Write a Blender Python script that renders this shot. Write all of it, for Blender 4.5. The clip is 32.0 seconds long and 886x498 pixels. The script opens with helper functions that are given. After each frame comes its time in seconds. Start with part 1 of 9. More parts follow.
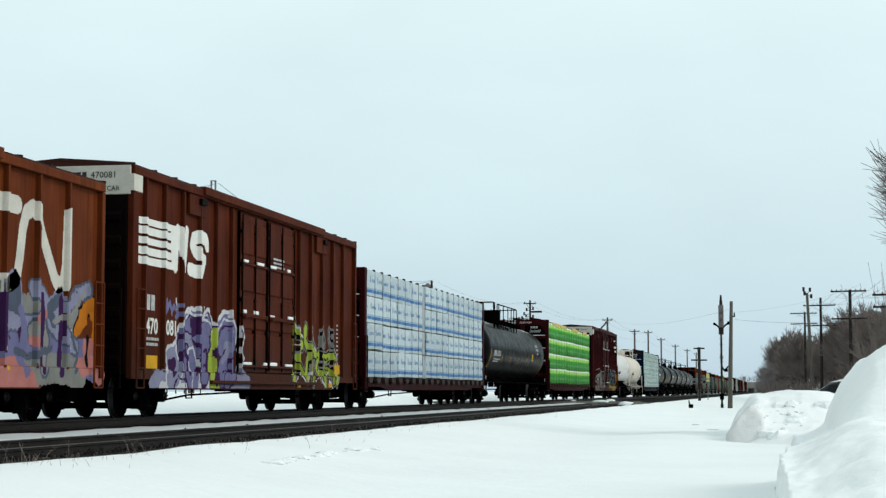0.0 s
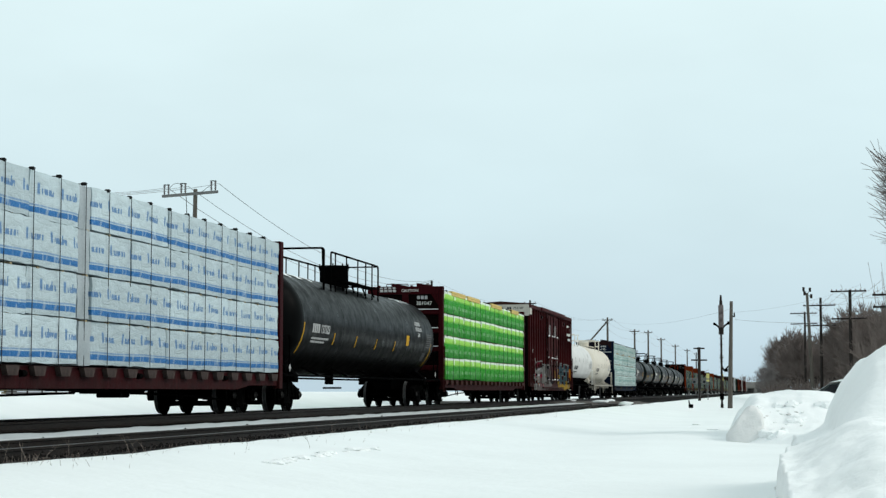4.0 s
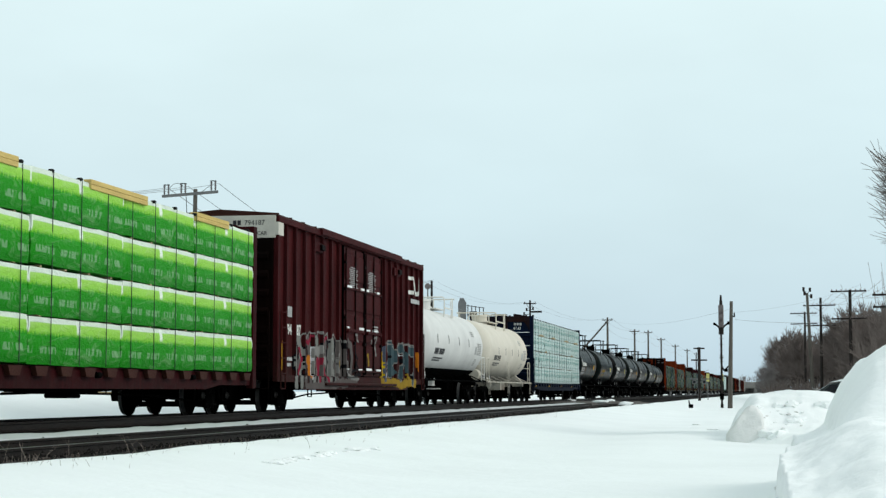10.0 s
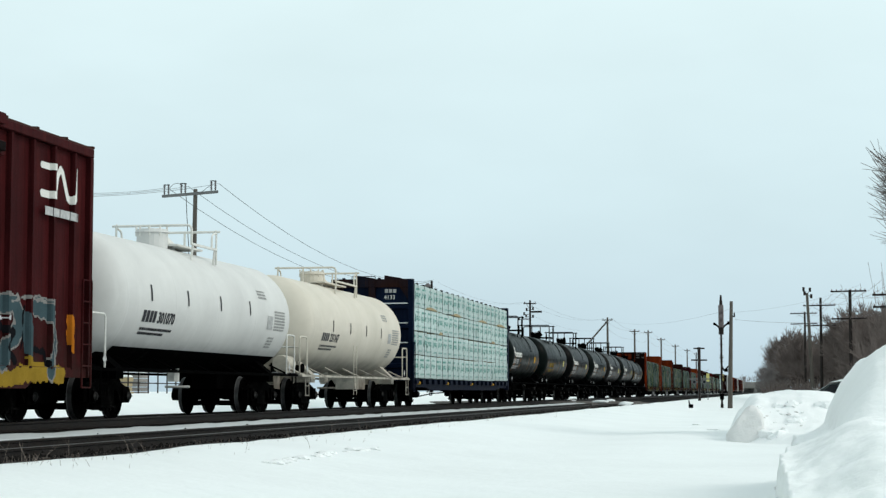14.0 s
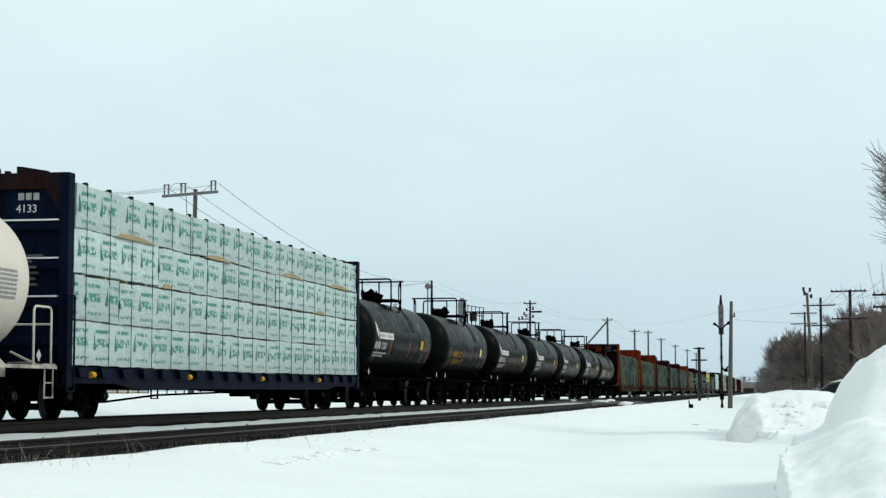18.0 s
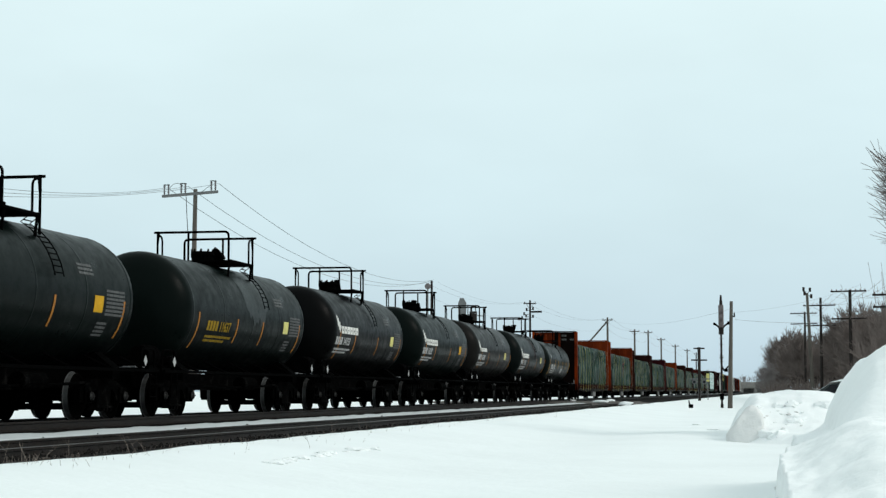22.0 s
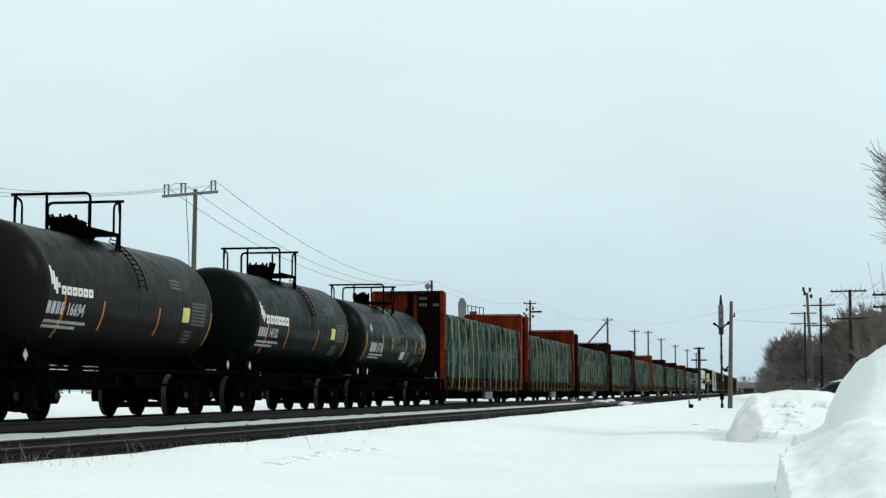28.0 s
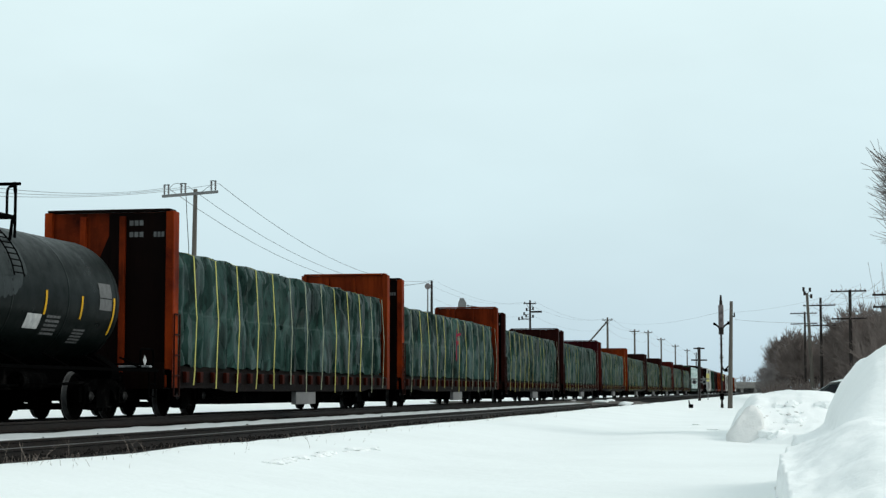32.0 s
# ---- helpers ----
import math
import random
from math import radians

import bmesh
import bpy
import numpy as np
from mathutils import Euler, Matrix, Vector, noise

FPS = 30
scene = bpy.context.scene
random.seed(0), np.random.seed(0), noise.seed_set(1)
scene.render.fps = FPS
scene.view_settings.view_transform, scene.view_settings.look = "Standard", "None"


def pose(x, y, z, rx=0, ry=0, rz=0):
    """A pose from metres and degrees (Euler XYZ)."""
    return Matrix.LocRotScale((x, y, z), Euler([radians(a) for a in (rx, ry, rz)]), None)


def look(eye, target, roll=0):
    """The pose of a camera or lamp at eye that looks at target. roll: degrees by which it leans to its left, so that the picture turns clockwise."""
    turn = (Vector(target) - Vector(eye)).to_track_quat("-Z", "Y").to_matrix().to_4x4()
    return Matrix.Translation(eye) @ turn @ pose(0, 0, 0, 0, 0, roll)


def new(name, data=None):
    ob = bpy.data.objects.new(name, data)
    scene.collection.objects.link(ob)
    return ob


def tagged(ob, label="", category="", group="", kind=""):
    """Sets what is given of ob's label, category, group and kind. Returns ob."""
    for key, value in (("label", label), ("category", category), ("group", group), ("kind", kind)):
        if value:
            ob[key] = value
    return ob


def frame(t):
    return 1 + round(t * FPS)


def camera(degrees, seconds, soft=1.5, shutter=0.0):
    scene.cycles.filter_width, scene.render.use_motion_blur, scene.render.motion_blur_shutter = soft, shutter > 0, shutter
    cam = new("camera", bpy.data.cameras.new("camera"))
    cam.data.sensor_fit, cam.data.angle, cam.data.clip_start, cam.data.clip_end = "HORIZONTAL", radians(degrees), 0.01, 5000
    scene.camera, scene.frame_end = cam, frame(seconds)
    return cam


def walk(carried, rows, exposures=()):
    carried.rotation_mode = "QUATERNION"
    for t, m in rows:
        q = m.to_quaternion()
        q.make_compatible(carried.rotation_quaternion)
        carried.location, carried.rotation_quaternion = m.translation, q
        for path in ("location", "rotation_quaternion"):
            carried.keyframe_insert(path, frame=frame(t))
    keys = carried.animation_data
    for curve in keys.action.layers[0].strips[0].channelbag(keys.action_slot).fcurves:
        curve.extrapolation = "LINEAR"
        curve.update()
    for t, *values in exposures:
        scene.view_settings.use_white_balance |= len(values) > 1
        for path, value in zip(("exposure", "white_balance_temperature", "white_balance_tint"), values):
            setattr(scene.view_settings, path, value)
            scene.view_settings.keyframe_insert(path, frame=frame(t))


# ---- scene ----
# the camera stands still on the snow beside the tracks; the y axis runs along the railway, away from it
cam = camera(28.651, 32.0, soft=1.35)
EYE = Vector((0.0, 0.0, 0.55))
CAM = look(EYE, EYE + Vector((-0.18687, 0.97897, 0.08181)))
walk(cam, [(0.0, CAM), (32.0, CAM)], exposures=[(0.0, 0.0), (32.0, 0.0)])

XC = -14.1          # centre of the track that the train runs on, rail heads at z = 0
XN = -9.9           # centre of the nearer, empty track
ZN = -0.14          # its rail heads
SPEED, SLOWING = 7.88, 0.0004


PACE = ((0, 0.5), (1, 0.25), (2, 0.1), (3, 0.0), (6, 0.0), (14, 0.0), (17, 0.5), (18, 0.45), (19, 0.35), (20, 0.3), (21, 0.25), (22, 0.2), (23, 0.1), (24, 0.05), (25, 0.0), (28, 0.25), (29, 0.15), (30, 0.08), (31, 0.0), (32, -0.1))


def run(t):
    """How far the train has come at t seconds; its pace wavers by a few hundredths."""
    for (ta, a), (tb, c) in zip(PACE[:-1], PACE[1:]):
        if t <= tb:
            k = (t - ta) / (tb - ta)
            return SPEED * (t - SLOWING * t * t) - a - (c - a) * k * k * (3 - 2 * k)


# ---- world, sun ----
def make_world():
    w = bpy.data.worlds.new("overcast")
    scene.world = w
    w.use_nodes = True
    nt = w.node_tree
    nt.nodes.clear()
    out = nt.nodes.new("ShaderNodeOutputWorld")
    bg = nt.nodes.new("ShaderNodeBackground")
    sky = nt.nodes.new("ShaderNodeTexSky")
    sky.sky_type, sky.sun_disc = "NISHITA", False
    sky.sun_elevation, sky.sun_rotation = radians(38), radians(93)
    sky.air_density, sky.dust_density = 1.0, 3.0
    sc = nt.nodes.new("ShaderNodeVectorMath")
    sc.operation = "SCALE"
    sc.inputs["Scale"].default_value = 0.07
    nt.links.new(sky.outputs[0], sc.inputs[0])
    tc = nt.nodes.new("ShaderNodeTexCoord")
    sep = nt.nodes.new("ShaderNodeSeparateXYZ")
    nt.links.new(tc.outputs["Generated"], sep.inputs[0])
    ramp = nt.nodes.new("ShaderNodeValToRGB")
    nt.links.new(sep.outputs["Z"], ramp.inputs[0])
    e = ramp.color_ramp.elements
    e[0].position, e[0].color = 0.0, (0.542, 0.696, 0.787, 1)
    e[1].position, e[1].color = 0.26, (0.818, 0.992, 1.007, 1)
    m = e.new(0.10)
    m.color = (0.685, 0.859, 0.910, 1)
    m = e.new(0.9)
    m.color = (0.736, 0.859, 0.869, 1)
    mp = nt.nodes.new("ShaderNodeMapping")
    mp.inputs["Scale"].default_value = (1.0, 1.0, 2.6)
    nt.links.new(tc.outputs["Generated"], mp.inputs[0])
    no = nt.nodes.new("ShaderNodeTexNoise")
    no.inputs["Scale"].default_value, no.inputs["Detail"].default_value = 5.0, 4.0
    nt.links.new(mp.outputs[0], no.inputs["Vector"])
    r2 = nt.nodes.new("ShaderNodeMapRange")
    r2.inputs["From Min"].default_value, r2.inputs["From Max"].default_value = 0.3, 0.7
    r2.inputs["To Min"].default_value, r2.inputs["To Max"].default_value = 0.965, 1.035
    nt.links.new(no.outputs[0], r2.inputs[0])
    cl = nt.nodes.new("ShaderNodeVectorMath")
    cl.operation = "SCALE"
    nt.links.new(ramp.outputs[0], cl.inputs[0])
    # the cloud is brighter on the side where the sun stands behind it
    dt = nt.nodes.new("ShaderNodeVectorMath")
    dt.operation = "DOT_PRODUCT"
    nt.links.new(tc.outputs["Generated"], dt.inputs[0])
    dt.inputs[1].default_value = (0.72, 0.68, 0.0)
    r3 = nt.nodes.new("ShaderNodeMapRange")
    r3.inputs["From Min"].default_value, r3.inputs["From Max"].default_value = -0.9, 0.35
    r3.inputs["To Min"].default_value, r3.inputs["To Max"].default_value = 0.85, 1.0
    nt.links.new(dt.outputs["Value"], r3.inputs[0])
    ml = nt.nodes.new("ShaderNodeMath")
    ml.operation = "MULTIPLY"
    nt.links.new(r2.outputs[0], ml.inputs[0])
    nt.links.new(r3.outputs[0], ml.inputs[1])
    nt.links.new(ml.outputs[0], cl.inputs["Scale"])
    mix = nt.nodes.new("ShaderNodeMix")
    mix.data_type = "RGBA"
    mix.inputs[0].default_value = 0.95
    nt.links.new(sc.outputs[0], mix.inputs[6])
    nt.links.new(cl.outputs[0], mix.inputs[7])
    nt.links.new(mix.outputs[2], bg.inputs[0])
    bg.inputs[1].default_value = 1.0
    nt.links.new(bg.outputs[0], out.inputs[0])


make_world()
SUN = new("sun", bpy.data.lights.new("sun", "SUN"))
SUN.data.energy, SUN.data.angle, SUN.data.color = 1.25, radians(20), (1.0, 0.96, 0.90)
SUN.matrix_world = look((0, 0, 60), (-0.77 * 60, 0.04 * 60, 60 - 0.62 * 60))


# ---- material helpers ----
def put(nt, node, key, value):
    if isinstance(value, bpy.types.NodeSocket):
        nt.links.new(value, node.inputs[key])
    elif value is not None:
        node.inputs[key].default_value = value


def rgba(c):
    return c if isinstance(c, bpy.types.NodeSocket) else (c[0], c[1], c[2], 1.0)


def coords(nt, scale=(1, 1, 1), shift=(0, 0, 0)):
    tc = nt.nodes.new("ShaderNodeTexCoord")
    mp = nt.nodes.new("ShaderNodeMapping")
    mp.inputs["Scale"].default_value = scale
    mp.inputs["Location"].default_value = shift
    nt.links.new(tc.outputs["Object"], mp.inputs[0])
    return mp.outputs[0]


def n_noise(nt, vec, scale, detail=4.0, rough=0.55, warp=0.0):
    n = nt.nodes.new("ShaderNodeTexNoise")
    put(nt, n, "Vector", vec), put(nt, n, "Scale", scale), put(nt, n, "Detail", detail)
    put(nt, n, "Roughness", rough), put(nt, n, "Distortion", warp)
    return n.outputs[0]


def n_voronoi(nt, vec, scale, feature="F1"):
    n = nt.nodes.new("ShaderNodeTexVoronoi")
    n.feature = feature
    put(nt, n, "Vector", vec), put(nt, n, "Scale", scale)
    return n


def n_map(nt, v, a, b, c=0.0, d=1.0):
    n = nt.nodes.new("ShaderNodeMapRange")
    for k, x in ((0, v), (1, a), (2, b), (3, c), (4, d)):
        put(nt, n, k, x)
    return n.outputs[0]


def n_mix(nt, fac, a, b):
    n = nt.nodes.new("ShaderNodeMix")
    n.data_type = "RGBA"
    put(nt, n, 0, fac), put(nt, n, 6, rgba(a)), put(nt, n, 7, rgba(b))
    return n.outputs[2]


def n_math(nt, op, a, b=None):
    n = nt.nodes.new("ShaderNodeMath")
    n.operation = op
    put(nt, n, 0, a), put(nt, n, 1, b)
    return n.outputs[0]


def n_sep(nt, vec):
    n = nt.nodes.new("ShaderNodeSeparateXYZ")
    nt.links.new(vec, n.inputs[0])
    return n.outputs


def n_random(nt):
    return nt.nodes.new("ShaderNodeObjectInfo").outputs["Random"]


def inside(nt, v, a, b, soft):
    """1 where v lies between a and b."""
    up = n_map(nt, v, a - soft, a + soft)
    dn = n_map(nt, v, b - soft, b + soft, 1.0, 0.0)
    return n_math(nt, "MULTIPLY", up, dn)


def begin(name):
    m = bpy.data.materials.new(name)
    m.use_nodes = True
    return m, m.node_tree, m.node_tree.nodes["Principled BSDF"]


def finish(nt, bsdf, color, rough, metal=0.0, height=None, bump=0.2, dist=0.02, spec=None):
    put(nt, bsdf, "Base Color", rgba(color)), put(nt, bsdf, "Roughness", rough), put(nt, bsdf, "Metallic", metal)
    put(nt, bsdf, "Specular IOR Level", 0.06 if spec is None else spec)
    if height is not None:
        b = nt.nodes.new("ShaderNodeBump")
        put(nt, b, "Strength", bump), put(nt, b, "Distance", dist), put(nt, b, "Height", height)
        nt.links.new(b.outputs[0], bsdf.inputs["Normal"])


def plain(name, c1, c2=None, rough=0.6, metal=0.0, scale=2.0, fine=30.0, bump=0.15, dist=0.01, spec=None, stretch=(1, 1, 1)):
    """Two tones in large patches, fine grain over them."""
    m, nt, b = begin(name)
    c2 = c2 or tuple(x * 0.7 for x in c1)
    v = coords(nt, stretch)
    big = n_map(nt, n_noise(nt, v, scale, 5.0), 0.35, 0.65)
    grain = n_noise(nt, v, fine, 3.0)
    col = n_mix(nt, big, c1, c2)
    col = n_mix(nt, n_map(nt, grain, 0.4, 0.75, 0.0, 0.35), col, tuple(x * 0.55 for x in c1))
    finish(nt, b, col, n_map(nt, grain, 0.3, 0.7, max(0.05, rough - 0.08), min(1.0, rough + 0.1)), metal, grain, bump, dist, spec)
    return m


# ---- materials ----
def snow_material(name, tone=(0.86, 0.89, 0.90), dirt_shade=0.0, crust=1.0):
    m, nt, b = begin(name)
    v = coords(nt)
    big = n_noise(nt, v, 0.35, 6.0)
    mid = n_noise(nt, v, 2.4, 6.0, 0.6)
    fine = n_noise(nt, v, 26.0, 4.0, 0.7)
    col = n_mix(nt, n_map(nt, big, 0.35, 0.7), tone, tuple(x * 0.95 for x in tone))
    if dirt_shade:
        spots = n_math(nt, "MULTIPLY", n_map(nt, mid, 0.5, 0.72), n_map(nt, fine, 0.45, 0.7))
        col = n_mix(nt, n_math(nt, "MULTIPLY", spots, dirt_shade), col, (0.36, 0.33, 0.30))
    h = n_math(nt, "ADD", n_math(nt, "MULTIPLY", mid, 1.0 * crust), n_math(nt, "MULTIPLY", fine, 0.10))
    finish(nt, b, col, 0.65, 0.0, h, 0.45, 0.06)
    return m


def stones_material(name, c1, c2, scale=18.0):
    m, nt, b = begin(name)
    v = coords(nt)
    vo = n_voronoi(nt, v, scale)
    big = n_noise(nt, v, 0.8, 4.0)
    col = n_mix(nt, n_sep(nt, vo.outputs["Color"])[0], c1, c2)
    col = n_mix(nt, n_map(nt, big, 0.35, 0.7, 0.0, 0.6), col, tuple(x * 0.5 for x in c1))
    finish(nt, b, col, 0.9, 0.0, vo.outputs["Distance"], 0.9, 0.05, 0.03)
    return m


def car_paint(name, c1, c2, rough=0.55, grime=(0.03, 0.024, 0.02), low=1.2):
    """Old painted steel: streaks that run down, grime thrown up from the track."""
    m, nt, b = begin(name)
    v = coords(nt)
    xyz = n_sep(nt, v)
    big = n_map(nt, n_noise(nt, v, 0.7, 5.0), 0.35, 0.68)
    col = n_mix(nt, big, c1, c2)
    streak = n_noise(nt, coords(nt, (6.0, 6.0, 0.35)), 1.6, 5.0, 0.7)
    col = n_mix(nt, n_map(nt, streak, 0.48, 0.70, 0.0, 0.85), col, tuple(x * 0.38 for x in c1))
    fade = n_noise(nt, coords(nt, (3.0, 3.0, 0.25), (4, 0, 0)), 1.1, 5.0, 0.7)
    col = n_mix(nt, n_map(nt, fade, 0.55, 0.72, 0.0, 0.5), col, (c1[0] * 1.55, c1[1] * 1.7, c1[2] * 1.3))
    fine = n_noise(nt, v, 22.0, 4.0, 0.7)
    col = n_mix(nt, n_map(nt, fine, 0.55, 0.8, 0.0, 0.4), col, tuple(min(1.0, x * 1.4 + min(0.01, 0.4 * x)) for x in c1))
    dirt_shade = n_math(nt, "MULTIPLY", n_map(nt, xyz[2], low, low - 0.9), n_map(nt, n_noise(nt, v, 2.0, 5.0, 0.7), 0.3, 0.7))
    col = n_mix(nt, n_math(nt, "MULTIPLY", dirt_shade, 0.6), col, grime)
    finish(nt, b, col, n_map(nt, fine, 0.3, 0.7, rough - 0.1, rough + 0.12), 0.0, fine, 0.12, 0.01, 0.020)
    return m


def wrap_material(name, film, ink, kind):
    """Printed plastic film round a lumber bundle; the print is too small to read."""
    m, nt, b = begin(name)
    v = coords(nt)
    xyz = n_sep(nt, v)
    rnd = n_random(nt)
    crease = n_noise(nt, coords(nt, (1, 0.8, 2.4)), 2.2, 5.0, 0.6, 1.2)
    film = n_mix(nt, rnd, tuple(x * 0.88 for x in film), tuple(min(1.0, x * 1.08) for x in film))
    wrinkle = n_noise(nt, coords(nt, (1, 2.2, 0.9), (2, 0, 5)), 1.7, 6.0, 0.65, 2.0)
    dull = n_mix(nt, 0.30, film, (0.16, 0.18, 0.19))
    col = n_mix(nt, n_map(nt, crease, 0.4, 0.7, 0.0, 0.6), film, dull)
    col = n_mix(nt, n_map(nt, wrinkle, 0.52, 0.80, 0.0, 0.35), col, dull)
    z = n_math(nt, "ADD", xyz[2], n_math(nt, "MULTIPLY", n_math(nt, "SUBTRACT", n_noise(nt, v, 0.5, 2.0), 0.5), 0.06))
    letters = n_noise(nt, coords(nt, (0.0, 9.0, 3.2)), 1.0, 1.0, 0.3)
    words = n_math(nt, "FRACT", n_math(nt, "ADD", n_math(nt, "MULTIPLY", xyz[1], 0.95), n_math(nt, "MULTIPLY", rnd, 7.0)))
    word_on = inside(nt, words, 0.10, 0.84, 0.02)
    if kind == "stripe":
        band = n_math(nt, "MAXIMUM", inside(nt, z, 0.095, 0.20, 0.006), n_math(nt, "MULTIPLY", inside(nt, z, 0.215, 0.25, 0.006), 0.6))
        band = n_math(nt, "MULTIPLY", band, n_map(nt, letters, 0.60, 0.7, 1.0, 0.55))
        col = n_mix(nt, band, col, ink)
        body = n_math(nt, "MULTIPLY", inside(nt, z, 0.44, 0.545, 0.008), n_map(nt, n_noise(nt, coords(nt, (0.0, 15.0, 4.0)), 1.0, 1.0, 0.3), 0.42, 0.47))
        tall = n_math(nt, "MULTIPLY", inside(nt, z, 0.44, 0.61, 0.008), n_map(nt, n_noise(nt, coords(nt, (0.0, 11.0, 0.0)), 1.0, 0.0, 0.3), 0.62, 0.66))
        txt = n_math(nt, "MULTIPLY", n_math(nt, "MAXIMUM", body, tall), inside(nt, words, 0.30, 0.82, 0.01))
        drop = n_math(nt, "MULTIPLY", inside(nt, words, 0.14, 0.23, 0.012), inside(nt, z, 0.43, 0.63, 0.02))
        txt = n_math(nt, "MAXIMUM", txt, drop)
        col = n_mix(nt, n_math(nt, "MULTIPLY", txt, 0.8), col, tuple(x * 0.9 for x in ink))
    elif kind == "forest":
        blade = n_noise(nt, coords(nt, (0.0, 16.0, 0.0)), 1.0, 3.0, 0.75)
        edge = n_math(nt, "ADD", 0.38, n_math(nt, "MULTIPLY", blade, 0.34))
        up = n_map(nt, n_math(nt, "SUBTRACT", z, edge), -0.03, 0.03)
        grass = n_mix(nt, n_map(nt, z, 0.1, 0.5), (0.010, 0.19, 0.008), (0.020, 0.27, 0.012))
        light = n_mix(nt, n_map(nt, z, 0.5, 0.78), (0.20, 0.52, 0.035), (0.36, 0.64, 0.12))
        paint = n_mix(nt, up, grass, light)
        lab = n_math(nt, "MULTIPLY", inside(nt, z, 0.20, 0.33, 0.01), n_map(nt, letters, 0.45, 0.52))
        lab = n_math(nt, "MULTIPLY", n_math(nt, "MULTIPLY", lab, word_on), 0.20)
        paint = n_mix(nt, lab, paint, (0.7, 0.8, 0.68))
        paint = n_mix(nt, n_map(nt, z, 0.735, 0.755), paint, (0.66, 0.74, 0.64))
        fold = n_math(nt, "FRACT", n_math(nt, "ADD", n_math(nt, "MULTIPLY", xyz[1], 0.455), 0.5))
        paint = n_mix(nt, n_math(nt, "MULTIPLY", inside(nt, fold, 0.46, 0.54, 0.01), n_map(nt, z, 0.55, 0.62)), paint, (0.78, 0.84, 0.75))
        col = n_mix(nt, n_map(nt, crease, 0.55, 0.8, 0.0, 0.25), paint, (0.6, 0.7, 0.5))
    else:
        fine_txt = n_noise(nt, coords(nt, (0.0, 20.0, 7.0)), 1.0, 1.0, 0.3)
        big_row = n_math(nt, "MULTIPLY", inside(nt, z, 0.36, 0.52, 0.02), n_map(nt, n_noise(nt, coords(nt, (0.0, 7.0, 9.0)), 1.0, 2.0, 0.5), 0.44, 0.52))
        top_row = n_math(nt, "MULTIPLY", inside(nt, z, 0.62, 0.69, 0.012), n_map(nt, fine_txt, 0.38, 0.46))
        low_row = n_math(nt, "MULTIPLY", inside(nt, z, 0.11, 0.17, 0.012), n_map(nt, fine_txt, 0.44, 0.52))
        txt = n_math(nt, "MAXIMUM", n_math(nt, "MAXIMUM", big_row, top_row), low_row)
        txt = n_math(nt, "MULTIPLY", txt, inside(nt, words, 0.16, 0.80, 0.02))
        col = n_mix(nt, n_math(nt, "MULTIPLY", txt, 0.85), col, ink)
        wide = n_math(nt, "SUBTRACT", 0.68, z)
        tree_ = n_math(nt, "MULTIPLY", n_map(nt, n_math(nt, "SUBTRACT", n_math(nt, "MULTIPLY", wide, 0.20), n_math(nt, "ABSOLUTE", n_math(nt, "SUBTRACT", words, 0.09))), -0.008, 0.008), inside(nt, z, 0.30, 0.70, 0.02))
        col = n_mix(nt, n_math(nt, "MULTIPLY", tree_, 0.9), col, tuple(x * 0.6 for x in ink))
    finish(nt, b, col, 0.42, 0.0, n_math(nt, "ADD", crease, n_math(nt, "MULTIPLY", wrinkle, 0.4)), 0.6, 0.08, 0.03)
    return m


def tank_paint(name, c1, c2, rough=0.34):
    m, nt, b = begin(name)
    v = coords(nt)
    xyz = n_sep(nt, v)
    big = n_map(nt, n_noise(nt, v, 0.55, 5.0, 0.6), 0.35, 0.7)
    col = n_mix(nt, big, c1, c2)
    run_down = n_noise(nt, coords(nt, (0.5, 3.0, 0.35)), 1.1, 5.0, 0.75)
    col = n_mix(nt, n_map(nt, run_down, 0.58, 0.80, 0.0, 0.16), col, tuple(min(1.0, x * 1.5 + 0.001) for x in c1))
    patch = n_noise(nt, coords(nt, (1, 0.35, 1.6), (3, 1, 2)), 1.0, 6.0, 0.7)
    col = n_mix(nt, n_map(nt, patch, 0.52, 0.75, 0.0, 0.14), col, tuple(x * 0.55 for x in c1))
    fine = n_noise(nt, v, 30.0, 4.0, 0.7)
    # Near black mixed in below 1.7 m: dirt, and the belly's shade.
    dirt_shade = n_math(nt, "MULTIPLY", n_map(nt, xyz[2], 1.7, 1.0), n_map(nt, n_noise(nt, v, 1.5, 5.0, 0.7), 0.3, 0.65))
    col = n_mix(nt, n_math(nt, "MULTIPLY", dirt_shade, 0.75), col, (0.0012, 0.0011, 0.0011))
    finish(nt, b, col, n_map(nt, n_noise(nt, v, 2.3, 5.0, 0.7), 0.3, 0.7, rough - 0.1, rough + 0.16), 0.0, fine, 0.05, 0.005, 0.030)
    return m


